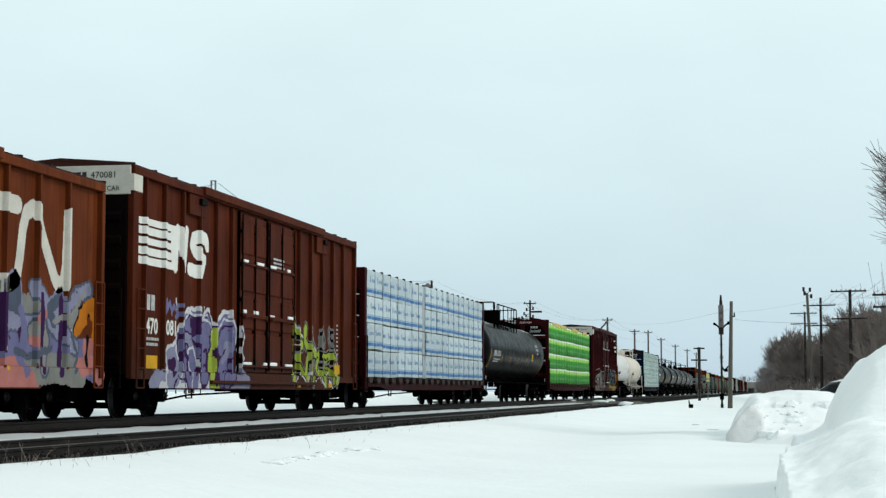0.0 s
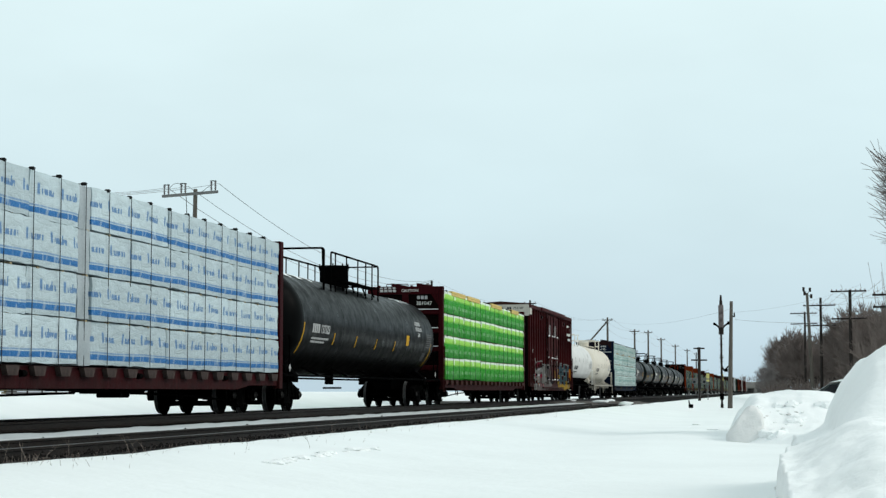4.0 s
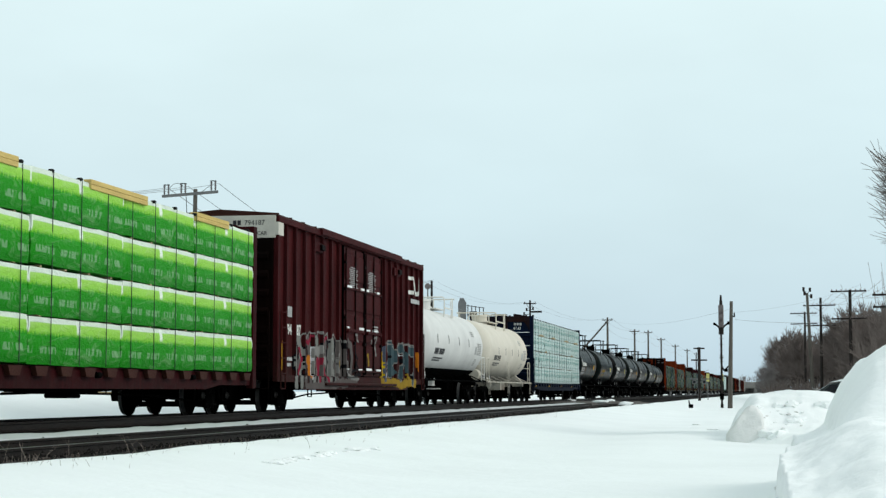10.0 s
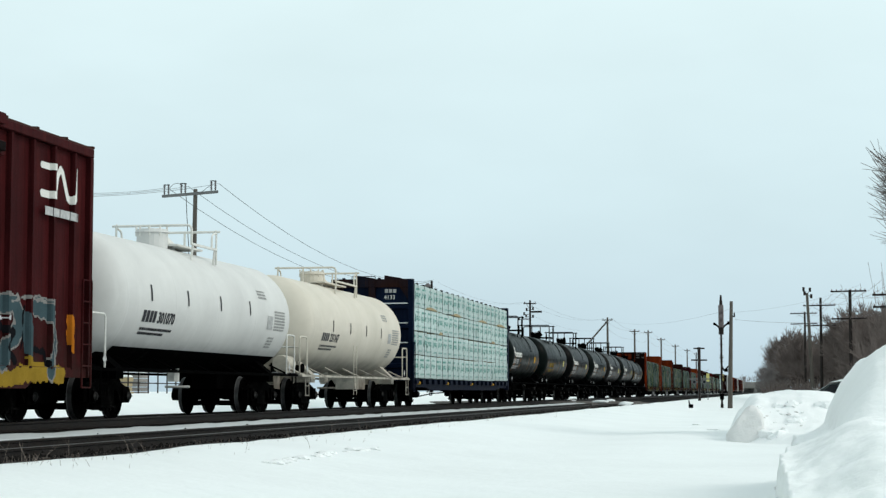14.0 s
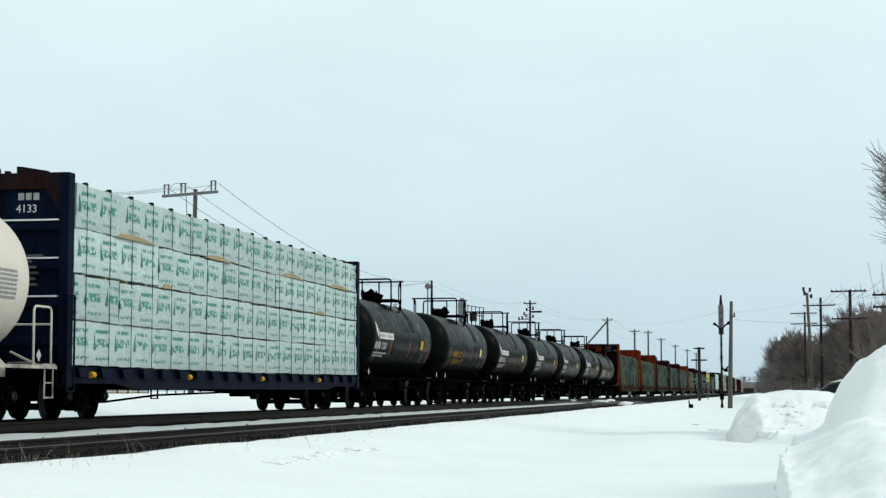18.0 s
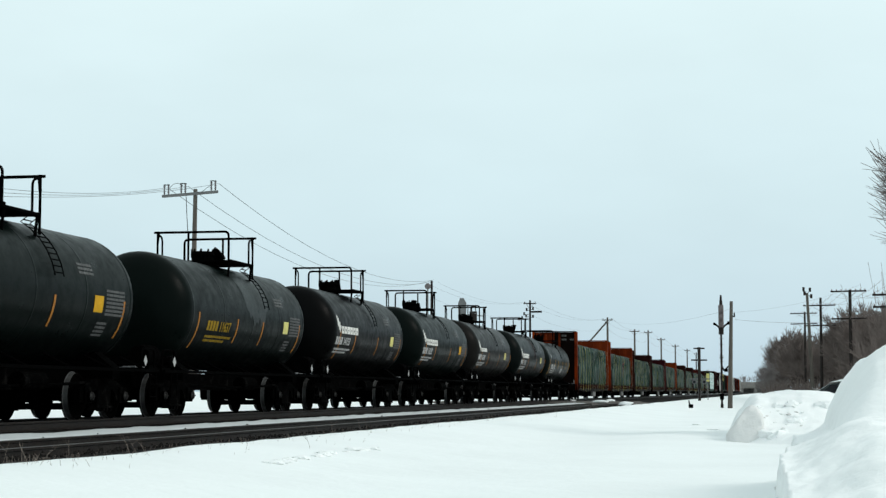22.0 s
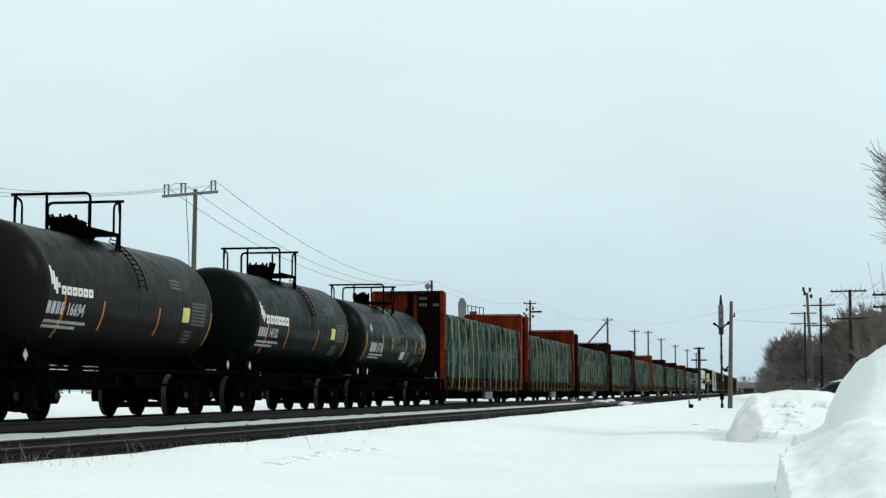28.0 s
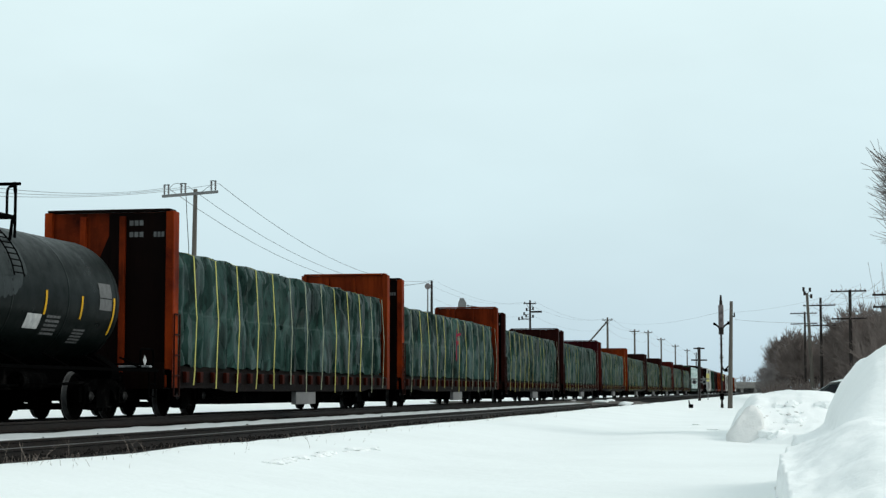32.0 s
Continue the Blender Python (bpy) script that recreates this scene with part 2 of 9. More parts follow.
def tarp_material(name, c1, c2):
    """Woven plastic sheet; crease highlights and fold shade are mixed into its colour."""
    m, nt, b = begin(name)
    v = coords(nt)
    rub = n_noise(nt, coords(nt, (1.0, 1.0, 0.5)), 1.0, 4.0, 0.5, 1.6)
    col = n_mix(nt, n_map(nt, rub, 0.36, 0.68), c1, c2)
    crease = n_noise(nt, coords(nt, (1, 1.5, 0.8), (0, 3, 1)), 1.0, 3.0, 0.5, 1.5)
    # Pale tone painted in as highlights on creases.
    col = n_mix(nt, n_map(nt, crease, 0.60, 0.74, 0.0, 0.35), col, (0.075, 0.12, 0.105))
    fold_line = n_math(nt, "ADD", n_sep(nt, v)[2], n_math(nt, "MULTIPLY", n_noise(nt, v, 0.8, 2.0), 0.14))
    col = n_mix(nt, n_math(nt, "MULTIPLY", inside(nt, fold_line, 1.30, 1.335, 0.015), 0.28), col, (0.10, 0.15, 0.135))
    # Dark tone painted in as the shade of deep folds.
    col = n_mix(nt, n_map(nt, n_noise(nt, coords(nt, (1, 1.5, 0.55), (0, 7, 3)), 0.9, 4.0, 0.6, 2.4), 0.55, 0.60, 0.0, 0.6), col, tuple(x * 0.22 for x in c1))
    # flat crumpled facets, each tilted its own way
    fin = n_math(nt, "MULTIPLY", n_noise(nt, v, 40.0, 2.0), 0.004)
    for spread, shift, tilt in (((1.0, 1.5, 0.8), (3, 0, 1), 0.75), ((1.0, 3.4, 1.7), (0, 5, 2), 0.5)):
        w = coords(nt, spread, shift)
        vo = n_voronoi(nt, w, 1.0)
        off, lean, dot = (nt.nodes.new("ShaderNodeVectorMath") for k in range(3))
        off.operation, lean.operation, dot.operation = "SUBTRACT", "SUBTRACT", "DOT_PRODUCT"
        nt.links.new(w, off.inputs[0]), nt.links.new(vo.outputs["Position"], off.inputs[1])
        nt.links.new(vo.outputs["Color"], lean.inputs[0])
        lean.inputs[1].default_value = (0.5, 0.5, 0.5)
        nt.links.new(off.outputs[0], dot.inputs[0]), nt.links.new(lean.outputs[0], dot.inputs[1])
        fin = n_math(nt, "ADD", fin, n_math(nt, "MULTIPLY", dot.outputs["Value"], tilt))
    finish(nt, b, col, 0.40, 0.0, fin, 1.0, 1.0, 0.06)
    return m


SNOW = snow_material("snow", (0.865, 0.893, 0.893), dirt_shade=0.04)
SNOW_BANK = snow_material("ploughed_snow", (0.935, 0.95, 0.95), 0.10, 1.3)
SNOW_STRIP = snow_material("trackside_snow", (0.50, 0.52, 0.525), 0.75, 2.0)
BALLAST = stones_material("ballast_stone", (0.011, 0.0098, 0.0094), (0.023, 0.021, 0.0198), 16.0)
MUD = stones_material("wet_gravel", (0.10, 0.09, 0.085), (0.17, 0.16, 0.15), 9.0)
RAIL = plain("rail_steel", (0.018, 0.014, 0.0125), (0.026, 0.019, 0.016), 0.5, 0.4, 3.0)
RAIL_TOP = plain("rail_head", (0.085, 0.075, 0.07), (0.05, 0.043, 0.04), 0.45, 0.6, 3.0)
TIE = plain("tie_wood", (0.012, 0.010, 0.009), (0.008, 0.007, 0.006), 0.9, 0.0, 4.0, spec=0.03, stretch=(0.3, 3, 3))
PALE_TWIG = plain("pale_twigs", (0.26, 0.235, 0.23), (0.19, 0.17, 0.165), 0.95, 0.0, 1.0)
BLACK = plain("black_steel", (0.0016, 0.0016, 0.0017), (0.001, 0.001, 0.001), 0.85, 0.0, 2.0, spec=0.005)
def grimy(name, c1, dust, rough=0.9):
    """Black running gear with patches of road dust and dried snow water."""
    m, nt, b = begin(name)
    v = coords(nt)
    big = n_map(nt, n_noise(nt, v, 3.2, 6.0, 0.7), 0.55, 0.72)
    fine = n_noise(nt, v, 26.0, 4.0, 0.7)
    col = n_mix(nt, n_math(nt, "MULTIPLY", big, n_map(nt, fine, 0.3, 0.7, 0.35, 1.0)), c1, dust)
    finish(nt, b, col, rough, 0.0, fine, 0.2, 0.01, 0.01)
    return m


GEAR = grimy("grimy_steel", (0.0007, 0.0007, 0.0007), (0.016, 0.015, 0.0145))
DUSTY_BLACK = grimy("dusty_black_steel", (0.022, 0.0215, 0.021), (0.13, 0.128, 0.125))
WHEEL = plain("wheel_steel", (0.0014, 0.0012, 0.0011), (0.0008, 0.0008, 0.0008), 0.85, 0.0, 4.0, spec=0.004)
TREAD = plain("wheel_tread", (0.085, 0.085, 0.085), (0.04, 0.04, 0.04), 0.5, 0.0, 4.0, spec=0.10)
BROWN = car_paint("brown_boxcar_paint", (0.084, 0.0172, 0.0066), (0.046, 0.0094, 0.0046), low=2.1)
ORANGE_BROWN = car_paint("faded_brown_boxcar_paint", (0.130, 0.0300, 0.0085), (0.088, 0.0195, 0.0066))
MAROON = car_paint("maroon_boxcar_paint", (0.0528, 0.0082, 0.0091), (0.0300, 0.0055, 0.0062), low=2.0)
# For sooty parts, and for end faces whose shade is put into the colour.
SOOT_SHADE = car_paint("sooty_rusty_steel", (0.006, 0.0025, 0.0021), (0.0028, 0.0017, 0.0016), grime=(0.006, 0.0048, 0.004))
DARK_RED = car_paint("dark_red_flatcar_paint", (0.036, 0.0042, 0.006), (0.024, 0.0036, 0.0048))
NAVY = car_paint("dark_blue_flatcar_paint", (0.0045, 0.010, 0.028), (0.0035, 0.006, 0.015))
RUST = car_paint("rusty_orange_bulkhead_paint", (0.21, 0.030, 0.006), (0.075, 0.011, 0.005))
# Darker rust; carries the shade of bulkhead sheets that face the camera.
DARK_RUST = car_paint("sooty_rust_red_paint", (0.17, 0.022, 0.005), (0.006, 0.0024, 0.002))
POST_RED = car_paint("rusty_red_post_paint", (0.26, 0.034, 0.0055), (0.05, 0.006, 0.0035))
SILL_RUST = car_paint("sooty_rusty_sill_paint", (0.050, 0.008, 0.0036), (0.003, 0.0014, 0.0012), grime=(0.008, 0.005, 0.004), low=1.1)
UMBER = car_paint("dark_brown_bulkhead_paint", (0.026, 0.006, 0.0045), (0.014, 0.004, 0.0035))
FADED_RED = car_paint("faded_red_bulkhead_paint", (0.075, 0.008, 0.006), (0.042, 0.006, 0.005))
GREEN_PAINT = car_paint("faded_green_paint", (0.02, 0.05, 0.035), (0.015, 0.035, 0.026))
PALE_PAINT = car_paint("pale_grey_paint", (0.50, 0.50, 0.48), (0.40, 0.40, 0.385))
WHITE = plain("white_paint", (0.76, 0.75, 0.71), (0.66, 0.65, 0.61), 0.6, 0.0, 2.0)
CREAM_END = plain("pale_cream_paint", (0.60, 0.57, 0.50), (0.50, 0.47, 0.42), 0.6, 0.0, 2.0)
YELLOW = plain("yellow_paint", (0.62, 0.33, 0.01), (0.48, 0.26, 0.012), 0.5, 0.0, 5.0)
PALE_YELLOW = plain("pale_yellow_label", (0.66, 0.60, 0.20), (0.58, 0.52, 0.20), 0.5, 0.0, 5.0)
ORANGE_TAPE = plain("orange_tape", (0.42, 0.17, 0.03), (0.32, 0.13, 0.03), 0.5, 0.0, 5.0)
GREY_PRINT = plain("grey_stencil_paint", (0.50, 0.50, 0.49), (0.34, 0.34, 0.34), 0.6, 0.0, 9.0)
DIM_PRINT = plain("dull_stencil_paint", (0.13, 0.13, 0.13), (0.09, 0.09, 0.09), 0.6, 0.0, 9.0)
SOFT_PRINT = plain("faint_grey_stencil_paint", (0.34, 0.34, 0.33), (0.27, 0.27, 0.26), 0.6, 0.0, 9.0)
DARK_PRINT = plain("black_stencil_paint", (0.03, 0.03, 0.035), (0.05, 0.05, 0.055), 0.6, 0.0, 9.0)
ROOF = plain("galvanised_roof", (0.05, 0.018, 0.013), (0.04, 0.014, 0.011), 0.65, 0.0, 1.5)
TANK_BLACK = tank_paint("black_tank_paint", (0.0018, 0.0020, 0.0020), (0.0026, 0.0028, 0.0029))
TANK_SPILL = tank_paint("black_tank_paint_with_spill", (0.0018, 0.0036, 0.0031), (0.0027, 0.0050, 0.0044))
TANK_GREEN = tank_paint("greenish_black_tank_paint", (0.0018, 0.0038, 0.0032), (0.0027, 0.0052, 0.0045))
TANK_BROWN = tank_paint("brownish_black_tank_paint", (0.0079, 0.0073, 0.0068), (0.0106, 0.0099, 0.0092))
TANK_RUSTY = tank_paint("black_tank_paint_with_rust", (0.0018, 0.0036, 0.0033), (0.0027, 0.0048, 0.0044))
SPILL_GREY = plain("dried_grey_spill", (0.026, 0.031, 0.031), (0.014, 0.018, 0.018), 0.35, 0.0, 2.0, 18.0, spec=0.05, stretch=(1, 2.5, 0.6))
SPILL_RUST = plain("rust_streak", (0.034, 0.014, 0.011), (0.012, 0.007, 0.006), 0.7, 0.0, 3.0, 18.0, stretch=(1, 4, 0.5))
TANK_WHITE = tank_paint("white_tank_paint", (0.66, 0.655, 0.635), (0.57, 0.565, 0.55), 0.45)
TANK_CREAM = tank_paint("cream_tank_paint", (0.665, 0.612, 0.53), (0.58, 0.535, 0.455), 0.45)
WRAP_BLUE = wrap_material("white_film_with_blue_print", (0.485, 0.57, 0.60), (0.042, 0.16, 0.38), "stripe")
WRAP_GREEN = wrap_material("green_printed_film", (0.70, 0.78, 0.62), (0.03, 0.25, 0.03), "forest")
WRAP_TEAL = wrap_material("white_film_with_teal_print", (0.485, 0.59, 0.57), (0.012, 0.20, 0.155), "rows")
PLAIN_FILM = plain("plain_grey_film", (0.40, 0.44, 0.46), (0.33, 0.37, 0.39), 0.5, 0.0, 2.0)
DUSTY = plain("dusty_primer_steel", (0.075, 0.055, 0.05), (0.04, 0.03, 0.028), 0.8, 0.0, 4.0)
BROWN_POST = car_paint("rusty_brown_post_paint", (0.024, 0.010, 0.007), (0.005, 0.008, 0.016))
DUSTED = plain("snow_dusted_steel", (0.30, 0.31, 0.32), (0.10, 0.10, 0.105), 0.8, 0.0, 6.0)
CAR_PAINT = plain("dark_green_car_paint", (0.012, 0.022, 0.020), (0.010, 0.018, 0.017), 0.3, 0.0, 2.0, spec=0.3)
FRESH_BOARD = plain("fresh_yellow_board", (0.64, 0.47, 0.17), (0.52, 0.38, 0.14), 0.8, 0.0, 4.0, stretch=(3, 0.3, 3))
LUMBER = plain("raw_lumber", (0.42, 0.34, 0.20), (0.32, 0.25, 0.15), 0.8, 0.0, 4.0, stretch=(3, 0.3, 3))
STRAP = plain("steel_strap", (0.05, 0.055, 0.06), (0.03, 0.03, 0.03), 0.5, 0.3, 6.0)
YELLOW_STRAP = plain("yellow_webbing", (0.54, 0.51, 0.15), (0.42, 0.40, 0.13), 0.8, 0.0, 3.0)
PALE_STRAP = plain("bleached_webbing", (0.40, 0.43, 0.30), (0.24, 0.27, 0.20), 0.8, 0.0, 3.0)
TARP = tarp_material("green_tarpaulin", (0.0035, 0.0135, 0.0105), (0.021, 0.054, 0.044))
TARP_PALE = tarp_material("faded_green_tarpaulin", (0.0064, 0.0205, 0.0165), (0.028, 0.066, 0.056))
POLE_WOOD = plain("weathered_pole_wood", (0.13, 0.115, 0.10), (0.085, 0.075, 0.066), 0.9, 0.0, 2.0, stretch=(4, 4, 0.3))
DARK_POLE = plain("tarred_pole_wood", (0.035, 0.028, 0.026), (0.022, 0.019, 0.018), 0.9, 0.0, 2.0, stretch=(4, 4, 0.3))
GREY_POLE = plain("grey_pole", (0.20, 0.20, 0.20), (0.15, 0.15, 0.15), 0.8, 0.0, 2.0)
CERAMIC = plain("insulator_ceramic", (0.20, 0.18, 0.18), (0.12, 0.10, 0.10), 0.3, 0.0, 8.0)
WIRE = plain("wire", (0.24, 0.26, 0.27), (0.19, 0.21, 0.22), 0.5, 0.3, 5.0)
BARK = plain("bark", (0.060, 0.048, 0.044), (0.040, 0.033, 0.031), 0.95, 0.0, 5.0, stretch=(3, 3, 0.5))
TWIG = plain("twigs", (0.185, 0.150, 0.137), (0.115, 0.092, 0.084), 0.95, 0.0, 1.0)
GRASS = plain("dry_grass", (0.28, 0.23, 0.20), (0.20, 0.16, 0.14), 0.9, 0.0, 4.0)
CONCRETE = plain("concrete", (0.28, 0.26, 0.24), (0.20, 0.19, 0.18), 0.9, 0.0, 0.8)
GLASS_DARK = plain("dark_glass", (0.02, 0.022, 0.025), (0.015, 0.015, 0.018), 0.12, 0.0, 3.0)
RUBBER = plain("rubber", (0.02, 0.02, 0.02), (0.014, 0.014, 0.014), 0.8, 0.0, 5.0)
DARK_TAN = plain("wet_brown_board", (0.10, 0.078, 0.05), (0.06, 0.048, 0.034), 0.9, 0.0, 1.2)
TAN = plain("tan_board", (0.22, 0.18, 0.11), (0.16, 0.13, 0.085), 0.9, 0.0, 1.2)

INKS = {k: plain(k + "_spray_paint", c, tuple(x * 0.8 for x in c), 0.6, 0.0, 2.5, spec=0.012) for k, c in dict(
    lilac=(0.155, 0.148, 0.275), pale_lilac=(0.23, 0.23, 0.33), purple=(0.045, 0.016, 0.065), white=(0.56, 0.56, 0.58), lime=(0.33, 0.40, 0.06), olive=(0.22, 0.26, 0.03), grey=(0.21, 0.21, 0.195),
    slate=(0.085, 0.10, 0.14), pink=(0.44, 0.17, 0.15), orange=(0.47, 0.15, 0.015), black=(0.008, 0.008, 0.010), pale_grey=(0.24, 0.23, 0.22), warm_grey=(0.115, 0.098, 0.094), teal_grey=(0.055, 0.088, 0.10), ochre=(0.30, 0.19, 0.025), red=(0.24, 0.022, 0.045), yellow_ink=(0.55, 0.40, 0.02)).items()}


# ---- geometry helpers ----
def box(bm, x0, x1, y0, y1, z0, z1):
    v = [bm.verts.new((x, y, z)) for x in (x0, x1) for y in (y0, y1) for z in (z0, z1)]
    for f in ((0, 1, 3, 2), (4, 6, 7, 5), (0, 4, 5, 1), (2, 3, 7, 6), (0, 2, 6, 4), (1, 5, 7, 3)):
        bm.faces.new([v[i] for i in f])
    return v


def prism(bm, outline, axis, a, b):
    """An outline of (p, q) pairs drawn out along an axis from a to b. x: (y, z), y: (x, z), z: (x, y)."""
    def at(p, q, w):
        return {"x": (w, p, q), "y": (p, w, q), "z": (p, q, w)}[axis]
    lo = [bm.verts.new(at(p, q, a)) for p, q in outline]
    hi = [bm.verts.new(at(p, q, b)) for p, q in outline]
    n = len(outline)
    bm.faces.new(lo), bm.faces.new(hi)
    for i in range(n):
        bm.faces.new((lo[i], lo[(i + 1) % n], hi[(i + 1) % n], hi[i]))


def rod(bm, p, q, r, n=6, r2=None):
    p, q = Vector(p), Vector(q)
    d = (q - p).normalized()
    a = d.orthogonal().normalized()
    c = d.cross(a)
    r2 = r if r2 is None else r2
    lo, hi = [], []
    for i in range(n):
        w = math.tau * i / n
        k = a * math.cos(w) + c * math.sin(w)
        lo.append(bm.verts.new(p + k * r)), hi.append(bm.verts.new(q + k * r2))
    for i in range(n):
        bm.faces.new((lo[i], lo[(i + 1) % n], hi[(i + 1) % n], hi[i]))
    bm.faces.new(lo[::-1]), bm.faces.new(hi)


def pipe(bm, pts, r, n=6):
    """One connected pipe along points."""
    pts = [Vector(p) for p in pts]
    rings, side = [], None
    for i, p in enumerate(pts):
        d = (pts[min(i + 1, len(pts) - 1)] - pts[max(i - 1, 0)]).normalized()
        side = d.orthogonal().normalized() if side is None else (side - d * side.dot(d)).normalized()
        c = d.cross(side)
        rings.append([bm.verts.new(p + side * (r * math.cos(math.tau * k / n)) + c * (r * math.sin(math.tau * k / n))) for k in range(n)])
    for a, b in zip(rings[:-1], rings[1:]):
        for k in range(n):
            bm.faces.new((a[k], a[(k + 1) % n], b[(k + 1) % n], b[k]))
    bm.faces.new(rings[0][::-1]), bm.faces.new(rings[-1])


def rounded(pts, r, steps=4):
    """A bent pipe's line: the corners of a polyline rounded off."""
    pts = [Vector(p) for p in pts]
    out = [pts[0]]
    for a, b, c in zip(pts[:-2], pts[1:-1], pts[2:]):
        u, w = (a - b).normalized() * r, (c - b).normalized() * r
        for i in range(steps + 1):
            t = i / steps
            out.append((b + u) * (1 - t) ** 2 + b * 2 * t * (1 - t) + (b + w) * t * t)
    out.append(pts[-1])
    return out


def lathe(bm, profile, n=40, cx=0.0, cz=0.0):
    """Turns a profile of (y, r) round a line along y."""
    rings = []
    for y, r in profile:
        if r < 1e-4:
            rings.append([bm.verts.new((cx, y, cz))])
        else:
            rings.append([bm.verts.new((cx + r * math.sin(math.tau * i / n), y, cz + r * math.cos(math.tau * i / n))) for i in range(n)])
    for a, b in zip(rings[:-1], rings[1:]):
        for i in range(n):
            j = (i + 1) % n
            if len(a) == 1 and len(b) > 1:
                bm.faces.new((a[0], b[j], b[i]))
            elif len(b) == 1 and len(a) > 1:
                bm.faces.new((a[i], a[j], b[0]))
            elif len(a) > 1:
                bm.faces.new((a[i], a[j], b[j], b[i]))


def mesh_of(name, bm, material, bevel=0.0, smooth=False):
    if bevel:
        bmesh.ops.bevel(bm, geom=list(bm.edges), offset=bevel, segments=1, affect="EDGES", clamp_overlap=True)
    bmesh.ops.recalc_face_normals(bm, faces=bm.faces)
    me = bpy.data.meshes.new(name)
    bm.to_mesh(me)
    bm.free()
    for m in material if isinstance(material, (list, tuple)) else [material]:
        me.materials.append(m)
    if smooth:
        for p in me.polygons:
            p.use_smooth = True
        me.set_sharp_from_angle(angle=radians(35))
    return me


def part(name, bm, material, parent=None, label="", bevel=0.0, smooth=False, at=None):
    ob = new(name, mesh_of(name, bm, material, bevel, smooth))
    if parent is not None:
        ob.parent = parent
    if at is not None:
        ob.matrix_basis = at
    return tagged(ob, label)


def again(ob, m, parent=None):
    """Another object on the mesh of ob."""
    o = new(ob.name.split(".")[0], ob.data)
    o.parent = parent or ob.parent
    o.matrix_basis = m
    if "label" in ob:
        o["label"] = ob["label"]
    return o


def thing(name, label, category, group="", at=None):
    e = new(name)
    e.empty_display_size = 0.3
    if at is not None:
        e.matrix_basis = at
    return tagged(e, label, category, group)


def fresh():
    return bmesh.new()


def sheet(name, material, xs, ys, height, label, category="", kind="structure", solid=0.0):
    """A field of heights over a grid of given lines."""
    verts = [(x, y, height(x, y)) for y in ys for x in xs]
    w = len(xs)
    faces = [(j * w + i, j * w + i + 1, (j + 1) * w + i + 1, (j + 1) * w + i) for j in range(len(ys) - 1) for i in range(w - 1)]
    me = bpy.data.meshes.new(name)
    me.from_pydata(verts, [], faces)
    me.materials.append(material)
    for p in me.polygons:
        p.use_smooth = True
    ob = new(name, me)
    return tagged(ob, label, category, kind=kind)


def stair(a, b, v):
    t = min(1.0, max(0.0, (v - a) / (b - a)))
    return t * t * (3 - 2 * t)


def lines(a, b, step):
    n = max(1, round((b - a) / step))
    return [a + (b - a) * i / n for i in range(n + 1)]


DIGITS = {}


def lettering(text, size, material, parent, at, name="lettering", label="", bold=0.0):
    """Stencilled characters lying in the plane of the pose's x and y axes, a few millimetres thick."""
    key = (text, size, bold, material.name)
    if key not in DIGITS:
        cu = bpy.data.curves.new(name, "FONT")
        cu.body, cu.size, cu.extrude, cu.resolution_u, cu.offset = text, size, 0.003, 2, bold
        tmp = bpy.data.objects.new(name, cu)
        me = bpy.data.meshes.new_from_object(tmp)
        me.materials.clear()
        me.materials.append(material)
        bpy.data.objects.remove(tmp)
        DIGITS[key] = me
    ob = new(name, DIGITS[key])
    ob.parent = parent
    ob.matrix_basis = at
    return tagged(ob, label)


def on_side(x, y, z, lean=0.0):
    """The pose of writing on the side that faces +x, read from there: its x axis runs along +y, its y axis up."""
    return Matrix.Translation((x, y, z)) @ Matrix(((0, 0, 1, 0), (1, 0, 0, 0), (0, 1, 0, 0), (0, 0, 0, 1)))


def on_end(x, y, z):
    """The pose of writing on an end that faces -y."""
    return Matrix.Translation((x, y, z)) @ Matrix(((1, 0, 0, 0), (0, 0, -1, 0), (0, 1, 0, 0), (0, 0, 0, 1)))


def bars(bm, y0, z0, rows, x, seed, thick=0.004):
    """Rows of writing too small to read: (width, height, gap below) of each row, broken into words."""
    rnd = random.Random(seed)
    z = z0
    for w, h, gap in rows:
        y = y0
        while y < y0 + w - 0.02:
            d = min(rnd.uniform(0.08, 0.3) * max(0.6, h / 0.06), y0 + w - y)
            box(bm, x, x + thick, y, y + d, z - h, z)
            y += d + 0.035
        z -= h + gap


def reach(Y, Z, pts):
    """Distance of each place from a polyline of (y, z)."""
    best = np.full(Y.shape, 1e9)
    for (ya, za), (yb, zb) in zip(pts[:-1], pts[1:]):
        dy, dz = yb - ya, zb - za
        t = np.clip(((Y - ya) * dy + (Z - za) * dz) / (dy * dy + dz * dz + 1e-12), 0, 1)
        best = np.minimum(best, np.hypot(Y - ya - t * dy, Z - za - t * dz))
    return best


def waves(Y, Z, seed, scale):
    rs = np.random.RandomState(seed)
    out = np.zeros(Y.shape)
    for k in range(7):
        a, w, p = rs.uniform(0, math.tau), scale * rs.uniform(0.6, 2.4), rs.uniform(0, math.tau)
        out += np.sin((Y * math.cos(a) + Z * math.sin(a)) * w + p) / (1 + 0.35 * k)
    return out / 2.2


